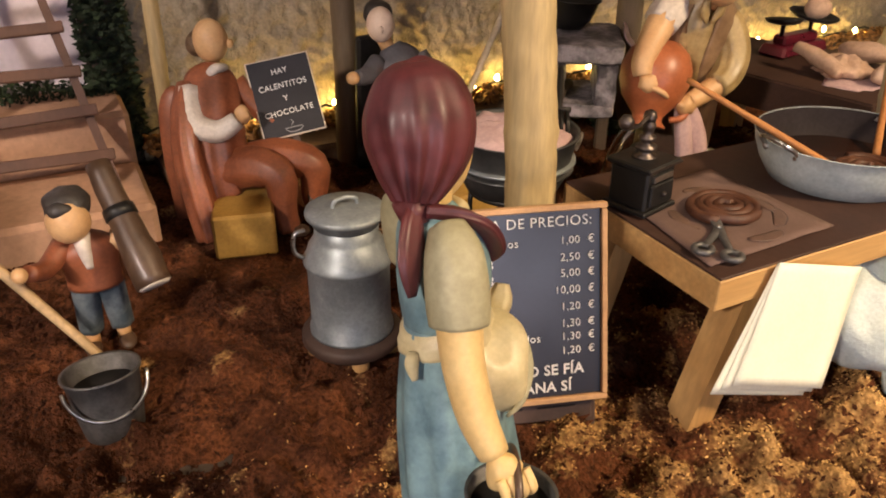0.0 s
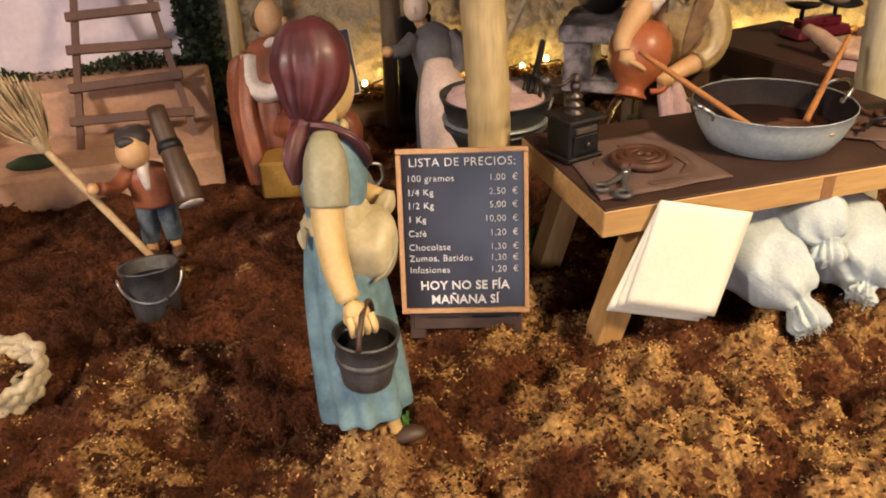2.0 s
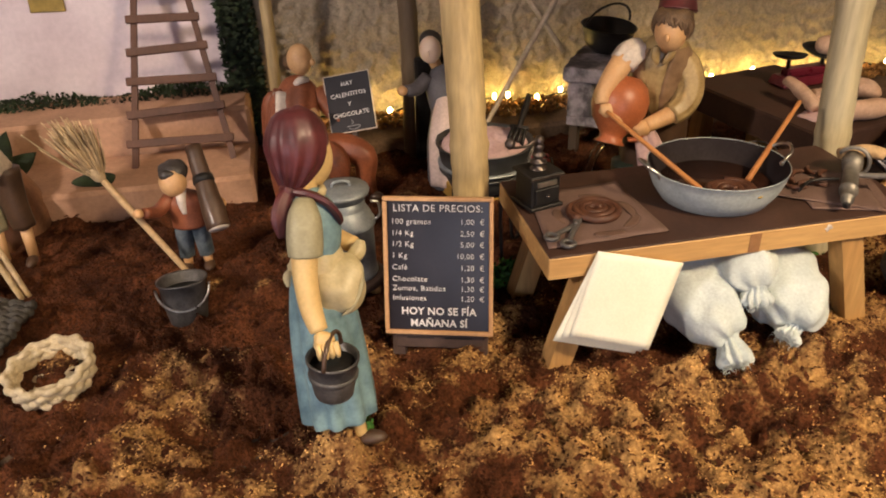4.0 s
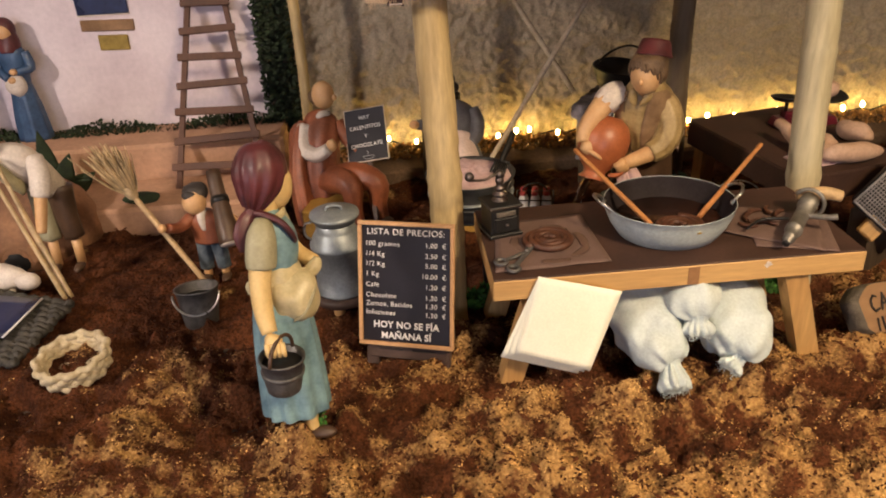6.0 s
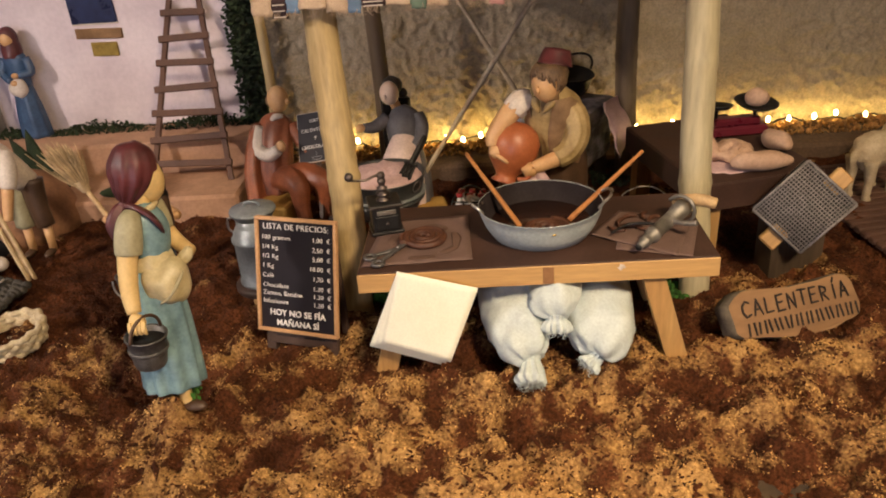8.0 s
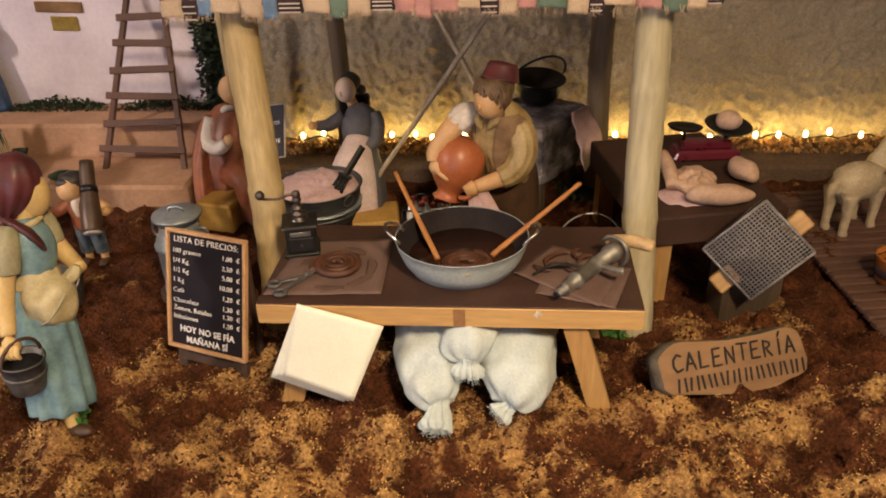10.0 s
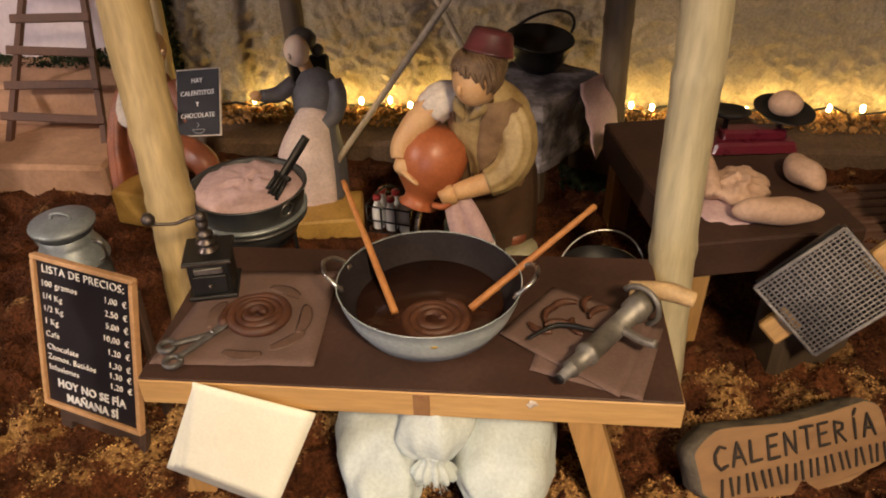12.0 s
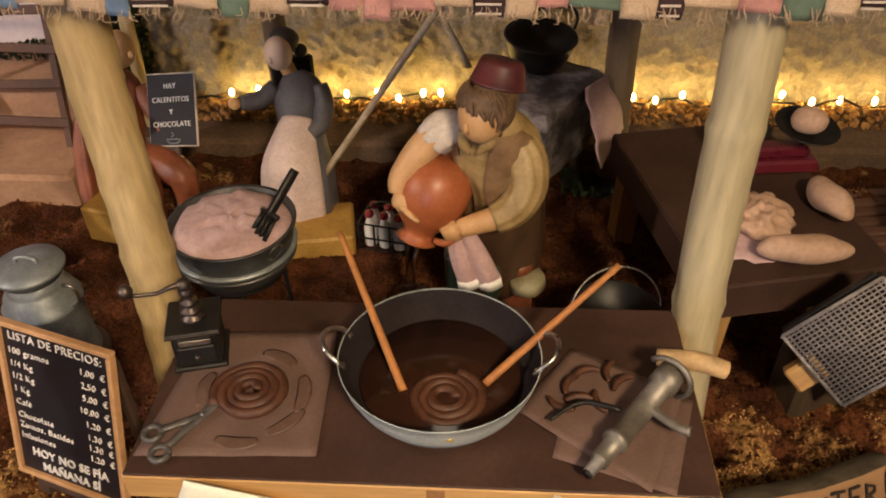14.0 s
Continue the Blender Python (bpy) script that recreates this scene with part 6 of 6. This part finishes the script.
    # another black disc that darkens the bucket's hollow like shade
    Shape().lathe((0, 0, 0.0195), [(0.0, 0.0), (0.0128, 0.0), (0.0128, 0.001), (0.0, 0.001)], IRON, 24).part("filling", t, "dark disc for the shade inside")


bucket_woman()


def jug_man():
    s = Shape()
    s.loft([(0.176, 0.226, 0.030), (0.177, 0.224, 0.06), (0.177, 0.222, 0.095), (0.176, 0.220, 0.112)], [(0.0285, 0.0235), (0.0300, 0.0245), (0.0290, 0.0240), (0.0270, 0.0210)], LEATHER, 36, 8, [0.06, 0.05, 0.04, 0.0], hint=(1, 0, 0))
    s.loft([(0.176, 0.220, 0.100), (0.175, 0.217, 0.118), (0.173, 0.213, 0.138), (0.171, 0.208, 0.156), (0.169, 0.202, 0.168), (0.168, 0.196, 0.174)], [(0.0255, 0.0205), (0.0250, 0.0205), (0.0270, 0.0205), (0.0265, 0.0185), (0.0170, 0.0140), (0.009, 0.009)], OLIVE, 48, 9, [0.05, 0.06, 0.045, 0.02, 0.0, 0.0], hint=(1, 0, 0))
    rows, wide, _ = s.rounder([(0.176, 0.220, 0.098), (0.175, 0.217, 0.118), (0.173, 0.213, 0.138), (0.171, 0.208, 0.156), (0.169, 0.203, 0.167)], [(0.0268, 0.0218), (0.0264, 0.0218), (0.0284, 0.0218), (0.0274, 0.0196), (0.0190, 0.0155)], 0.0, 5)
    pts, faces, n = [], [], 40
    for layer in (0.0, 0.0010):
        for i, (p, (a, b)) in enumerate(zip(rows, wide)):
            gap = radians(5 + 30 * (i / (len(rows) - 1)) ** 1.5)
            for k in range(n + 1):
                g = radians(238) + gap + (2 * math.pi - 2 * gap) * k / n
                w = 1 + 0.025 * math.sin(7 * g + i * 0.3)
                pts.append(p + Vector(((a - layer) * w * math.cos(g), (b - layer) * w * math.sin(g), 0)))
    m, half = n + 1, len(rows) * (n + 1)
    for i in range(len(rows) - 1):
        for k in range(n):
            q = (i * m + k, i * m + k + 1, (i + 1) * m + k + 1, (i + 1) * m + k)
            faces += [q, tuple(half + v for v in q[::-1])]
        for k in (0, n):
            faces.append((i * m + k, (i + 1) * m + k, half + (i + 1) * m + k, half + i * m + k))
    s.add(pts, faces, VEST)
    for k in (-1, 1):
        s.loft([(0.163 + 0.010 * k, 0.190 + 0.003 * k, 0.172), (0.160 + 0.007 * k, 0.1872, 0.164), (0.158 + 0.002 * k, 0.1880, 0.156)], [(0.0016, 0.0030), (0.0016, 0.0042), (0.0012, 0.0012)], OLIVE, 10)
    s.loft([(0.168, 0.196, 0.168), (0.166, 0.190, 0.178)], [0.0085, 0.0080], SKIN, 14)
    s.blob((0.1630, 0.1840, 0.1845), (0.0138, 0.0135, 0.0170), SKIN, 16, 22)
    s.blob((0.1545, 0.1738, 0.1815), (0.0022, 0.0024, 0.0038), SKIN, 8, 10)
    curl = random.Random(8)
    s.blob((0.1690, 0.1910, 0.1925), (0.0150, 0.0150, 0.0150), HAIR, 12, 18)
    for k in range(86):
        g = 2 * math.pi * k / 86 + curl.uniform(-0.05, 0.05)
        front = max(0.0, math.cos(g - radians(222)))
        drop = (0.0108 + 0.012 * (1 - front)) * curl.uniform(0.75, 1.15)
        lock = []
        for q in range(5):
            v = 0.98 - q / 4 * drop / 0.0150
            sway = 0.10 * math.sin(q * 1.6 + k)
            u = Vector((math.cos(g + sway) * math.cos(v), math.sin(g + sway) * math.cos(v), math.sin(v)))
            lock.append(Vector((0.1645, 0.1860, 0.1880)) + Vector((u.x * 0.0158, u.y * 0.0155, u.z * 0.0172)))
        s.loft(lock, [0.0014, 0.0019, 0.0020, 0.0017, 0.0008], HAIR, 7, jitter=0.3)
    s.lathe((0.1715, 0.1935, 0.1985), [(0.0162, 0), (0.0164, 0.0012), (0.0158, 0.0016), (0.0132, 0.0115), (0.0118, 0.0142), (0.004, 0.0152), (0, 0.0153)], MAROON, 36, (-14, 12, 0))
    # arms: one over the jug, one below it
    s.loft([(0.149, 0.210, 0.162), (0.140, 0.208, 0.161), (0.132, 0.206, 0.154)], [0.0105, 0.0125, 0.0115], OFFWHITE, 24, 7, 0.08)
    s.loft([(0.134, 0.206, 0.157), (0.122, 0.201, 0.145), (0.113, 0.197, 0.132), (0.112, 0.194, 0.124)], [0.0105, 0.0092, 0.0078, 0.0066], SKIN, 16)
    s.blob((0.1150, 0.1910, 0.1190), (0.0070, 0.0068, 0.0072), SKIN, 10, 14, 0.3, 250)
    s.loft([(0.180, 0.206, 0.160), (0.189, 0.202, 0.149), (0.192, 0.194, 0.131), (0.184, 0.188, 0.117), (0.172, 0.185, 0.111)], [0.0085, 0.0125, 0.0122, 0.0110, 0.0094], OLIVE, 36, 9, 0.06, spin=0.5)
    for k in range(4):
        s.loft([(0.1135, 0.1870 + 0.003 * k, 0.1180 - 0.001 * k), (0.1205, 0.1815 + 0.003 * k, 0.1140 - 0.001 * k), (0.1250, 0.1815 + 0.003 * k, 0.1105)], [0.0022, 0.0021, 0.0016], SKIN, 8)
    s.loft([(0.178, 0.186, 0.1125), (0.162, 0.187, 0.106), (0.150, 0.186, 0.102)], [0.0082, 0.0072, 0.0062], SKIN, 14)
    s.blob((0.146, 0.184, 0.101), (0.0075, 0.006, 0.0065), SKIN, 10, 14, 0.3, 250)
    for x, y in ((0.150, 0.222), (0.190, 0.216)):
        s.loft([(x, y, 0.055), (x, y, 0.030), (x + 0.001, y - 0.002, 0.010), (x, y - 0.012, 0.004)], [0.0125, 0.0118, 0.0105, 0.0080], BOOT if x < 0.17 else RUST, 14)
    s.loft([(0.172, 0.206, 0.060), (0.173, 0.206, 0.046), (0.173, 0.208, 0.036)], [(0.012, 0.006), (0.014, 0.007), (0.013, 0.006)], BOOT, 14)
    s.loft([(0.196, 0.204, 0.048), (0.197, 0.204, 0.040)], [(0.013, 0.012), (0.0135, 0.0125)], KHAKI, 16, 5, 0.05)
    solid(s, "man_figurine", "painted clay man in olive shirt and dark red cap", "figurine")
    c = Shape()
    for k in (-1, 1):
        c.loft([(0.149 + 0.002 * k, 0.190, 0.102), (0.1535 + 0.0045 * k, 0.188, 0.088), (0.1590 + 0.0065 * k, 0.187, 0.072), (0.1630 + 0.0070 * k, 0.188, 0.059)], [(0.0050, 0.0042), (0.0066, 0.0055), (0.0072, 0.0058), (0.0074, 0.0055)], PINKWHITE, 24, 5, 0.06, hint=(1, 0, 0))
        c.loft([(0.1630 + 0.0070 * k, 0.188, 0.0600), (0.1642 + 0.0072 * k, 0.188, 0.0525)], [(0.0077, 0.0058), (0.0079, 0.0058)], WHITE, 24, 5, 0.06, hint=(1, 0, 0))
    solid(c, "hanging_cloth", "pink cloth with white hem hanging below the jug", "cloth")
    j = thing("clay_jug", "round glossy terracotta jug tipped to pour", "jug", at=(0.1320, 0.204, 0.118), turn=(-14, 18, 0))
    j.scale = (1.08, 1.08, 0.86)
    Shape().lathe((0, 0, 0), [(0.004, 0.0285), (0.012, 0.0280), (0.0190, 0.0205), (0.0228, 0.008), (0.0228, -0.004), (0.0195, -0.017), (0.0130, -0.027), (0.0098, -0.032), (0.0098, -0.036), (0.0130, -0.040), (0.0120, -0.041), (0.0, -0.034)][::-1], CLAY, 36).part("body", j)
    Shape().loft([(0.010, -0.010, -0.033), (0.016, -0.014, -0.030), (0.020, -0.014, -0.020), (0.017, -0.012, -0.012)], 0.0026, CLAY, 10).part("handle", j)
    w = Shape()
    w.loft([(0.124, 0.212, 0.080), (0.118, 0.218, 0.066), (0.113, 0.224, 0.035), (0.112, 0.228, 0.002)], [0.0035, 0.0040, 0.0036, 0.0046], WATER, 14, 4, 0.1)
    solid(w, "water_stream", "clear stream of water poured from the jug", "water")
    solid(Shape().lathe((0.111, 0.230, 0.0005), [(0.018, 0), (0.0185, 0.0008), (0.016, 0.0018), (0.0, 0.0020)], WATER, 30), "water_puddle", "clear round puddle under the poured water", "water")


jug_man()


def seated_woman():
    s = Shape()
    x, y = 0.010, 0.350
    s.loft([(x, y - 0.020, 0.0), (x, y - 0.018, 0.03), (x, y - 0.010, 0.052), (x, y + 0.010, 0.072)], [(0.0290, 0.0210), (0.0290, 0.0230), (0.0270, 0.0250), (0.0190, 0.0165)], GREYBLUE, 34, 7, [0.06, 0.05, 0.03, 0.0], hint=(1, 0, 0))
    s.loft([(x - 0.003, y - 0.028, 0.006), (x - 0.003, y - 0.027, 0.035), (x - 0.003, y - 0.022, 0.056), (x - 0.002, y - 0.004, 0.074), (x - 0.001, y + 0.006, 0.084)], [(0.0260, 0.0170), (0.0270, 0.0190), (0.0250, 0.0210), (0.0180, 0.0140), (0.013, 0.009)], APRON, 32, 8, [0.07, 0.05, 0.03, 0.03, 0.02], hint=(1, 0, 0))
    s.loft([(x, y + 0.014, 0.070), (x - 0.001, y + 0.018, 0.086), (x - 0.002, y + 0.024, 0.102), (x - 0.006, y + 0.029, 0.114)], [(0.0185, 0.0145), (0.0205, 0.0155), (0.0215, 0.0150), (0.0090, 0.0085)], GREYBLUE, 28, hint=(1, 0, 0))
    s.loft([(x - 0.007, y + 0.029, 0.111), (x - 0.013, y + 0.031, 0.124)], [0.0062, 0.0060], SKIN, 12)
    s.blob((x - 0.0150, y + 0.0265, 0.1325), (0.0115, 0.0115, 0.0140), PORCELAIN, 14, 18)
    s.blob((x - 0.0190, y + 0.0158, 0.1310), (0.0020, 0.0024, 0.0030), PORCELAIN, 8, 8)
    s.blob((x - 0.0120, y + 0.0385, 0.1385), (0.0125, 0.0115, 0.0112), DARKHAIR, 14, 20, 0.08, 120)
    s.blob((x - 0.001, y + 0.0440, 0.1270), (0.006, 0.006, 0.006), DARKHAIR, 8, 12)
    s.loft([(x - 0.020, y + 0.022, 0.104), (x - 0.034, y + 0.012, 0.097), (x - 0.046, y + 0.004, 0.099)], [0.0078, 0.0072, 0.0055], GREYBLUE, 14)
    s.blob((x - 0.0500, y + 0.001, 0.100), (0.0055, 0.0052, 0.0050), SKIN, 8, 10)
    s.loft([(x + 0.016, y + 0.022, 0.106), (x + 0.021, y + 0.014, 0.094), (x + 0.019, y + 0.003, 0.082), (x + 0.011, y - 0.008, 0.077)], [0.0080, 0.0084, 0.0075, 0.0058], GREYBLUE, 20, 5, 0.05)
    s.blob((x + 0.009, y - 0.013, 0.074), (0.006, 0.0055, 0.0048), SKIN, 8, 10)
    for k in (-1, 1):
        s.blob((x + 0.012 + k * 0.009, y - 0.040, 0.004), (0.006, 0.009, 0.0045), IRON, 8, 12)
    solid(s, "woman_figurine", "painted clay woman in grey blouse and white apron", "figurine")


seated_woman()
solid(Shape().box((-0.002, 0.404, 0.060), (0.036, 0.008, 0.12), IRON, (4, 0, 10), 0.003), "chair_back", "black chair back behind the aproned woman", "chair")
solid(Shape().box((0.026, 0.305, 0.006), (0.062, 0.052, 0.020), YELLOW, (0, 0, 10), 0.002), "yellow_crate", "low yellow wooden box on the soil", "box")


def seated_man():
    """He sits on a box, turned towards x, his coat hanging behind."""
    s = Shape()
    s.loft([(-0.150, 0.350, 0.026), (-0.151, 0.353, 0.055), (-0.148, 0.362, 0.086), (-0.143, 0.374, 0.108), (-0.141, 0.378, 0.116)], [(0.0225, 0.0210), (0.0225, 0.0190), (0.0225, 0.0165), (0.0185, 0.0130), (0.0075, 0.0080)], RUST, 48, 9, [0.08, 0.08, 0.06, 0.03, 0.0], hint=(1, 0, 0), spin=0.3)
    s.loft([(-0.163, 0.370, 0.106), (-0.169, 0.358, 0.085), (-0.172, 0.345, 0.055), (-0.170, 0.332, 0.025), (-0.168, 0.326, 0.002)], [(0.0060, 0.0090), (0.0095, 0.0150), (0.0110, 0.0180), (0.0110, 0.0180), (0.0100, 0.0170)], RUST, 36, 7, [0.03, 0.07, 0.10, 0.12, 0.12], hint=(1, 0, 0))
    s.loft([(-0.146, 0.364, 0.113), (-0.141, 0.362, 0.117), (-0.133, 0.366, 0.116)], [0.0028, 0.0038, 0.0026], OFFWHITE, 10)
    legs = (((-0.144, 0.346, 0.043), (-0.128, 0.328, 0.051), (-0.115, 0.313, 0.046), (-0.114, 0.312, 0.022), (-0.112, 0.309, 0.003)),
            ((-0.138, 0.352, 0.043), (-0.110, 0.336, 0.051), (-0.087, 0.323, 0.046), (-0.087, 0.322, 0.022), (-0.085, 0.319, 0.003)))
    for row in legs:
        s.loft(list(row), [0.0145, 0.0150, 0.0128, 0.0095, 0.0085], RUST, 26, 7, [0.04, 0.06, 0.04, 0.07, 0.08])
        x, y, _ = row[-1]
        s.blob((x + 0.005, y - 0.005, 0.004), (0.0105, 0.0065, 0.0045), LEATHER, 8, 12, 0, 60, (0, 0, -35))
    s.blob((-0.139, 0.380, 0.1330), (0.0128, 0.0130, 0.0160), SKIN, 16, 20)
    s.blob((-0.1265, 0.3740, 0.1310), (0.0030, 0.0030, 0.0034), SKIN, 8, 8)
    s.blob((-0.1475, 0.3865, 0.1300), (0.0085, 0.0085, 0.0095), HAIR, 12, 16, 0.1, 150)
    s.loft([(-0.161, 0.364, 0.104), (-0.164, 0.348, 0.084), (-0.150, 0.338, 0.078), (-0.136, 0.334, 0.086)], [0.0085, 0.0085, 0.0078, 0.0062], OFFWHITE, 20, 6, 0.07)
    s.blob((-0.1315, 0.3330, 0.0900), (0.0055, 0.0050, 0.0065), SKIN, 10, 14, 0.3, 200)
    s.loft([(-0.127, 0.372, 0.102), (-0.114, 0.362, 0.084), (-0.104, 0.350, 0.074)], [0.0085, 0.0080, 0.0060], RUST, 18, 6, 0.07)
    solid(s, "man_figurine", "painted clay seated man in rust-brown robe", "figurine")
    t = thing("box_seat", "yellow wooden box with curved brown back under the seated man", "seat")
    Shape().box((-0.143, 0.318, 0.013), (0.044, 0.052, 0.034), YELLOW, (0, 0, -14), 0.002).part("box", t, "yellow wooden box")
    Shape().loft([(-0.162, 0.376, 0.0), (-0.163, 0.376, 0.05), (-0.163, 0.378, 0.088), (-0.160, 0.378, 0.098)], [(0.022, 0.009), (0.023, 0.009), (0.020, 0.008), (0.012, 0.005)], RUST, 24, 5, 0.03, hint=(1, 0, 0)).part("backrest", t)


seated_man()


def boy():
    s = Shape()
    x, y = -0.250, 0.218
    for k in (-1, 1):
        s.loft([(x + k * 0.0065, y, 0.046), (x + k * 0.0075, y, 0.028), (x + k * 0.0085, y, 0.013)], [0.0078, 0.0072, 0.0066], DENIM, 20, 5, 0.07)
        s.loft([(x + k * 0.0085, y, 0.014), (x + k * 0.0085, y, 0.004)], [0.0042, 0.0040], SKIN, 10)
        s.blob((x + k * 0.0095, y - 0.005, 0.0035), (0.0050, 0.0092, 0.0036), LEATHER, 8, 12)
    s.loft([(x, y, 0.043), (x, y, 0.055), (x - 0.001, y, 0.067), (x - 0.002, y, 0.074)], [(0.0150, 0.0115), (0.0148, 0.011), (0.0160, 0.011), (0.007, 0.007)], RUST, 24, hint=(1, 0, 0))
    s.loft([(x - 0.001, y - 0.0085, 0.058), (x - 0.002, y - 0.008, 0.070), (x - 0.002, y - 0.003, 0.076)], [(0.003, 0.003), (0.006, 0.004), (0.006, 0.005)], OFFWHITE, 12)
    s.blob((x - 0.0062, y - 0.0055, 0.0860), (0.0114, 0.0112, 0.0124), SKIN, 12, 16)
    s.blob((x - 0.0050, y + 0.0010, 0.0930), (0.0122, 0.0120, 0.0098), DARKHAIR, 14, 22, 0.14, 190)
    s.blob((x - 0.0090, y - 0.0100, 0.0945), (0.0065, 0.0045, 0.0045), DARKHAIR, 10, 14, 0.2, 220)
    s.loft([(x - 0.012, y, 0.070), (x - 0.022, y - 0.012, 0.064), (x - 0.030, y - 0.026, 0.070)], [0.0062, 0.0056, 0.0046], RUST, 12)
    s.blob((x - 0.0335, y - 0.030, 0.072), (0.0042, 0.0046, 0.0042), SKIN, 8, 10)
    s.loft([(x + 0.012, y, 0.070), (x + 0.026, y - 0.002, 0.062), (x + 0.030, y - 0.014, 0.066)], [0.0062, 0.0056, 0.0046], SKIN, 12)
    solid(s, "boy_figurine", "painted clay boy in brown vest and blue trousers", "figurine")
    a, b = Vector((-0.222, 0.178, 0.056)), Vector((-0.236, 0.222, 0.112))
    t = thing("carried_log", "short dark brown log carried on the boy's shoulder", "log")
    Shape().loft([a, a.lerp(b, 0.3), a.lerp(b, 0.55), b], [0.0098, 0.0095, 0.0078, 0.0066], LEATHER, 18, jitter=0.1).part("bark", t)
    Shape().loft([a, a - (b - a).normalized() * 0.001], [0.0088, 0.0080], OFFWHITE, 18).part("cut_end", t, "pale cut end")
    Shape().loft([a.lerp(b, 0.55), a.lerp(b, 0.64)], [0.0086, 0.0082], IRON, 18, 9, 0.06).part("band", t, "black band")


boy()


def stooping_man():
    s = Shape()
    x, y = -0.412, 0.262
    for k in (-1, 1):
        s.loft([(x + k * 0.009, y + 0.012, 0.090), (x + k * 0.010, y + 0.008, 0.060), (x + k * 0.012, y + 0.008, 0.035)], [0.013, 0.011, 0.010], LEATHER if k > 0 else KHAKI, 14, 5, 0.06)
        s.loft([(x + k * 0.012, y + 0.008, 0.036), (x + k * 0.012, y + 0.006, 0.004)], [0.0052, 0.0045], SKIN, 10)
        s.blob((x + k * 0.012, y - 0.002, 0.004), (0.005, 0.011, 0.004), LEATHER, 8, 10)
    s.loft([(x, y + 0.012, 0.088), (x - 0.006, y - 0.002, 0.112), (x - 0.014, y - 0.014, 0.130), (x - 0.024, y - 0.026, 0.140)], [(0.017, 0.014), (0.019, 0.015), (0.0205, 0.015), (0.008, 0.008)], OFFWHITE, 26, 6, 0.04, hint=(1, 0, 0))
    s.loft([(x - 0.010, y - 0.018, 0.100), (x - 0.018, y - 0.028, 0.118), (x - 0.024, y - 0.030, 0.134)], [(0.008, 0.004), (0.009, 0.005), (0.006, 0.004)], KHAKI, 12)
    s.blob((x - 0.034, y - 0.034, 0.143), (0.0120, 0.0115, 0.0125), SKIN, 12, 16)
    s.blob((x - 0.033, y - 0.030, 0.150), (0.0140, 0.0135, 0.0105), HAIR, 12, 20, 0.3, 150)
    s.loft([(x + 0.008, y - 0.018, 0.130), (x + 0.014, y - 0.030, 0.115), (x + 0.012, y - 0.036, 0.098)], [0.0085, 0.0098, 0.0085], OFFWHITE, 14, 5, 0.06)
    s.loft([(x + 0.012, y - 0.036, 0.100), (x + 0.010, y - 0.044, 0.080), (x + 0.008, y - 0.048, 0.066)], [0.0062, 0.0054, 0.0045], SKIN, 12)
    s.loft([(x - 0.034, y - 0.026, 0.126), (x - 0.048, y - 0.044, 0.108), (x - 0.062, y - 0.056, 0.094)], [0.0082, 0.0068, 0.0050], SKIN, 12)
    solid(s, "man_figurine", "painted clay stooping man in white shirt", "figurine")
    for a, b in (((-0.430, 0.222, 0.140), (-0.390, 0.203, 0.0)), ((-0.420, 0.214, 0.115), (-0.398, 0.210, 0.0)), ((-0.436, 0.219, 0.128), (-0.394, 0.199, 0.0))):
        stick(a, b, 0.0024, STRAW, "walking_stick", "rough tan wooden stick held by the stooping man", False)


stooping_man()
pig = Shape()
pig.blob((-0.462, 0.215, 0.022), (0.034, 0.014, 0.014), OFFWHITE, 12, 20, 0.12, 80, (0, 0, -10))
pig.blob((-0.427, 0.205, 0.020), (0.012, 0.008, 0.009), OFFWHITE, 10, 14)
for k in range(4):
    px, py = -0.480 + 0.034 * (k // 2), 0.208 + 0.014 * (k % 2)
    pig.loft([(px, py, 0.016), (px, py, 0.0)], [0.0045, 0.0035], OFFWHITE, 8)
solid(pig, "pig_figurine", "pale pinkish pig figurine beside the stooping man", "figurine")


def apron_woman():
    s = Shape()
    x, y = -0.516, 0.502
    s.loft([(x, y, 0.070), (x, y, 0.100), (x, y, 0.130), (x, y, 0.142)], [(0.020, 0.016), (0.0185, 0.015), (0.0145, 0.012), (0.012, 0.010)], BLUE, 30, 9, [0.09, 0.07, 0.03, 0.0], hint=(1, 0, 0))
    s.loft([(x, y, 0.140), (x, y, 0.160), (x, y, 0.180), (x, y, 0.188)], [(0.0125, 0.0105), (0.0145, 0.0115), (0.0155, 0.011), (0.007, 0.006)], BLUE, 24, hint=(1, 0, 0))
    s.blob((x - 0.001, y - 0.010, 0.140), (0.0125, 0.0075, 0.0140), OFFWHITE, 12, 16, 0.2, 90)
    s.blob((x, y - 0.003, 0.203), (0.0092, 0.0092, 0.0115), SKIN, 12, 16)
    s.blob((x, y + 0.001, 0.206), (0.0120, 0.0110, 0.0140), MAROON, 12, 18)
    s.loft([(x, y, 0.202), (x, y, 0.188), (x, y - 0.002, 0.178)], [(0.0115, 0.010), (0.0135, 0.0115), (0.010, 0.0125)], MAROON, 18, 6, 0.06, hint=(1, 0, 0))
    for k in (-1, 1):
        s.loft([(x + k * 0.014, y, 0.178), (x + k * 0.019, y - 0.004, 0.160), (x + k * 0.006, y - 0.014, 0.158 if k > 0 else 0.150)], [0.006, 0.0058, 0.0045], BLUE, 12)
        s.blob((x + k * 0.002, y - 0.015, 0.158 if k > 0 else 0.148), (0.005, 0.004, 0.004), SKIN, 8, 10)
    solid(s, "woman_figurine", "painted clay woman in blue dress and maroon shawl", "figurine")


apron_woman()
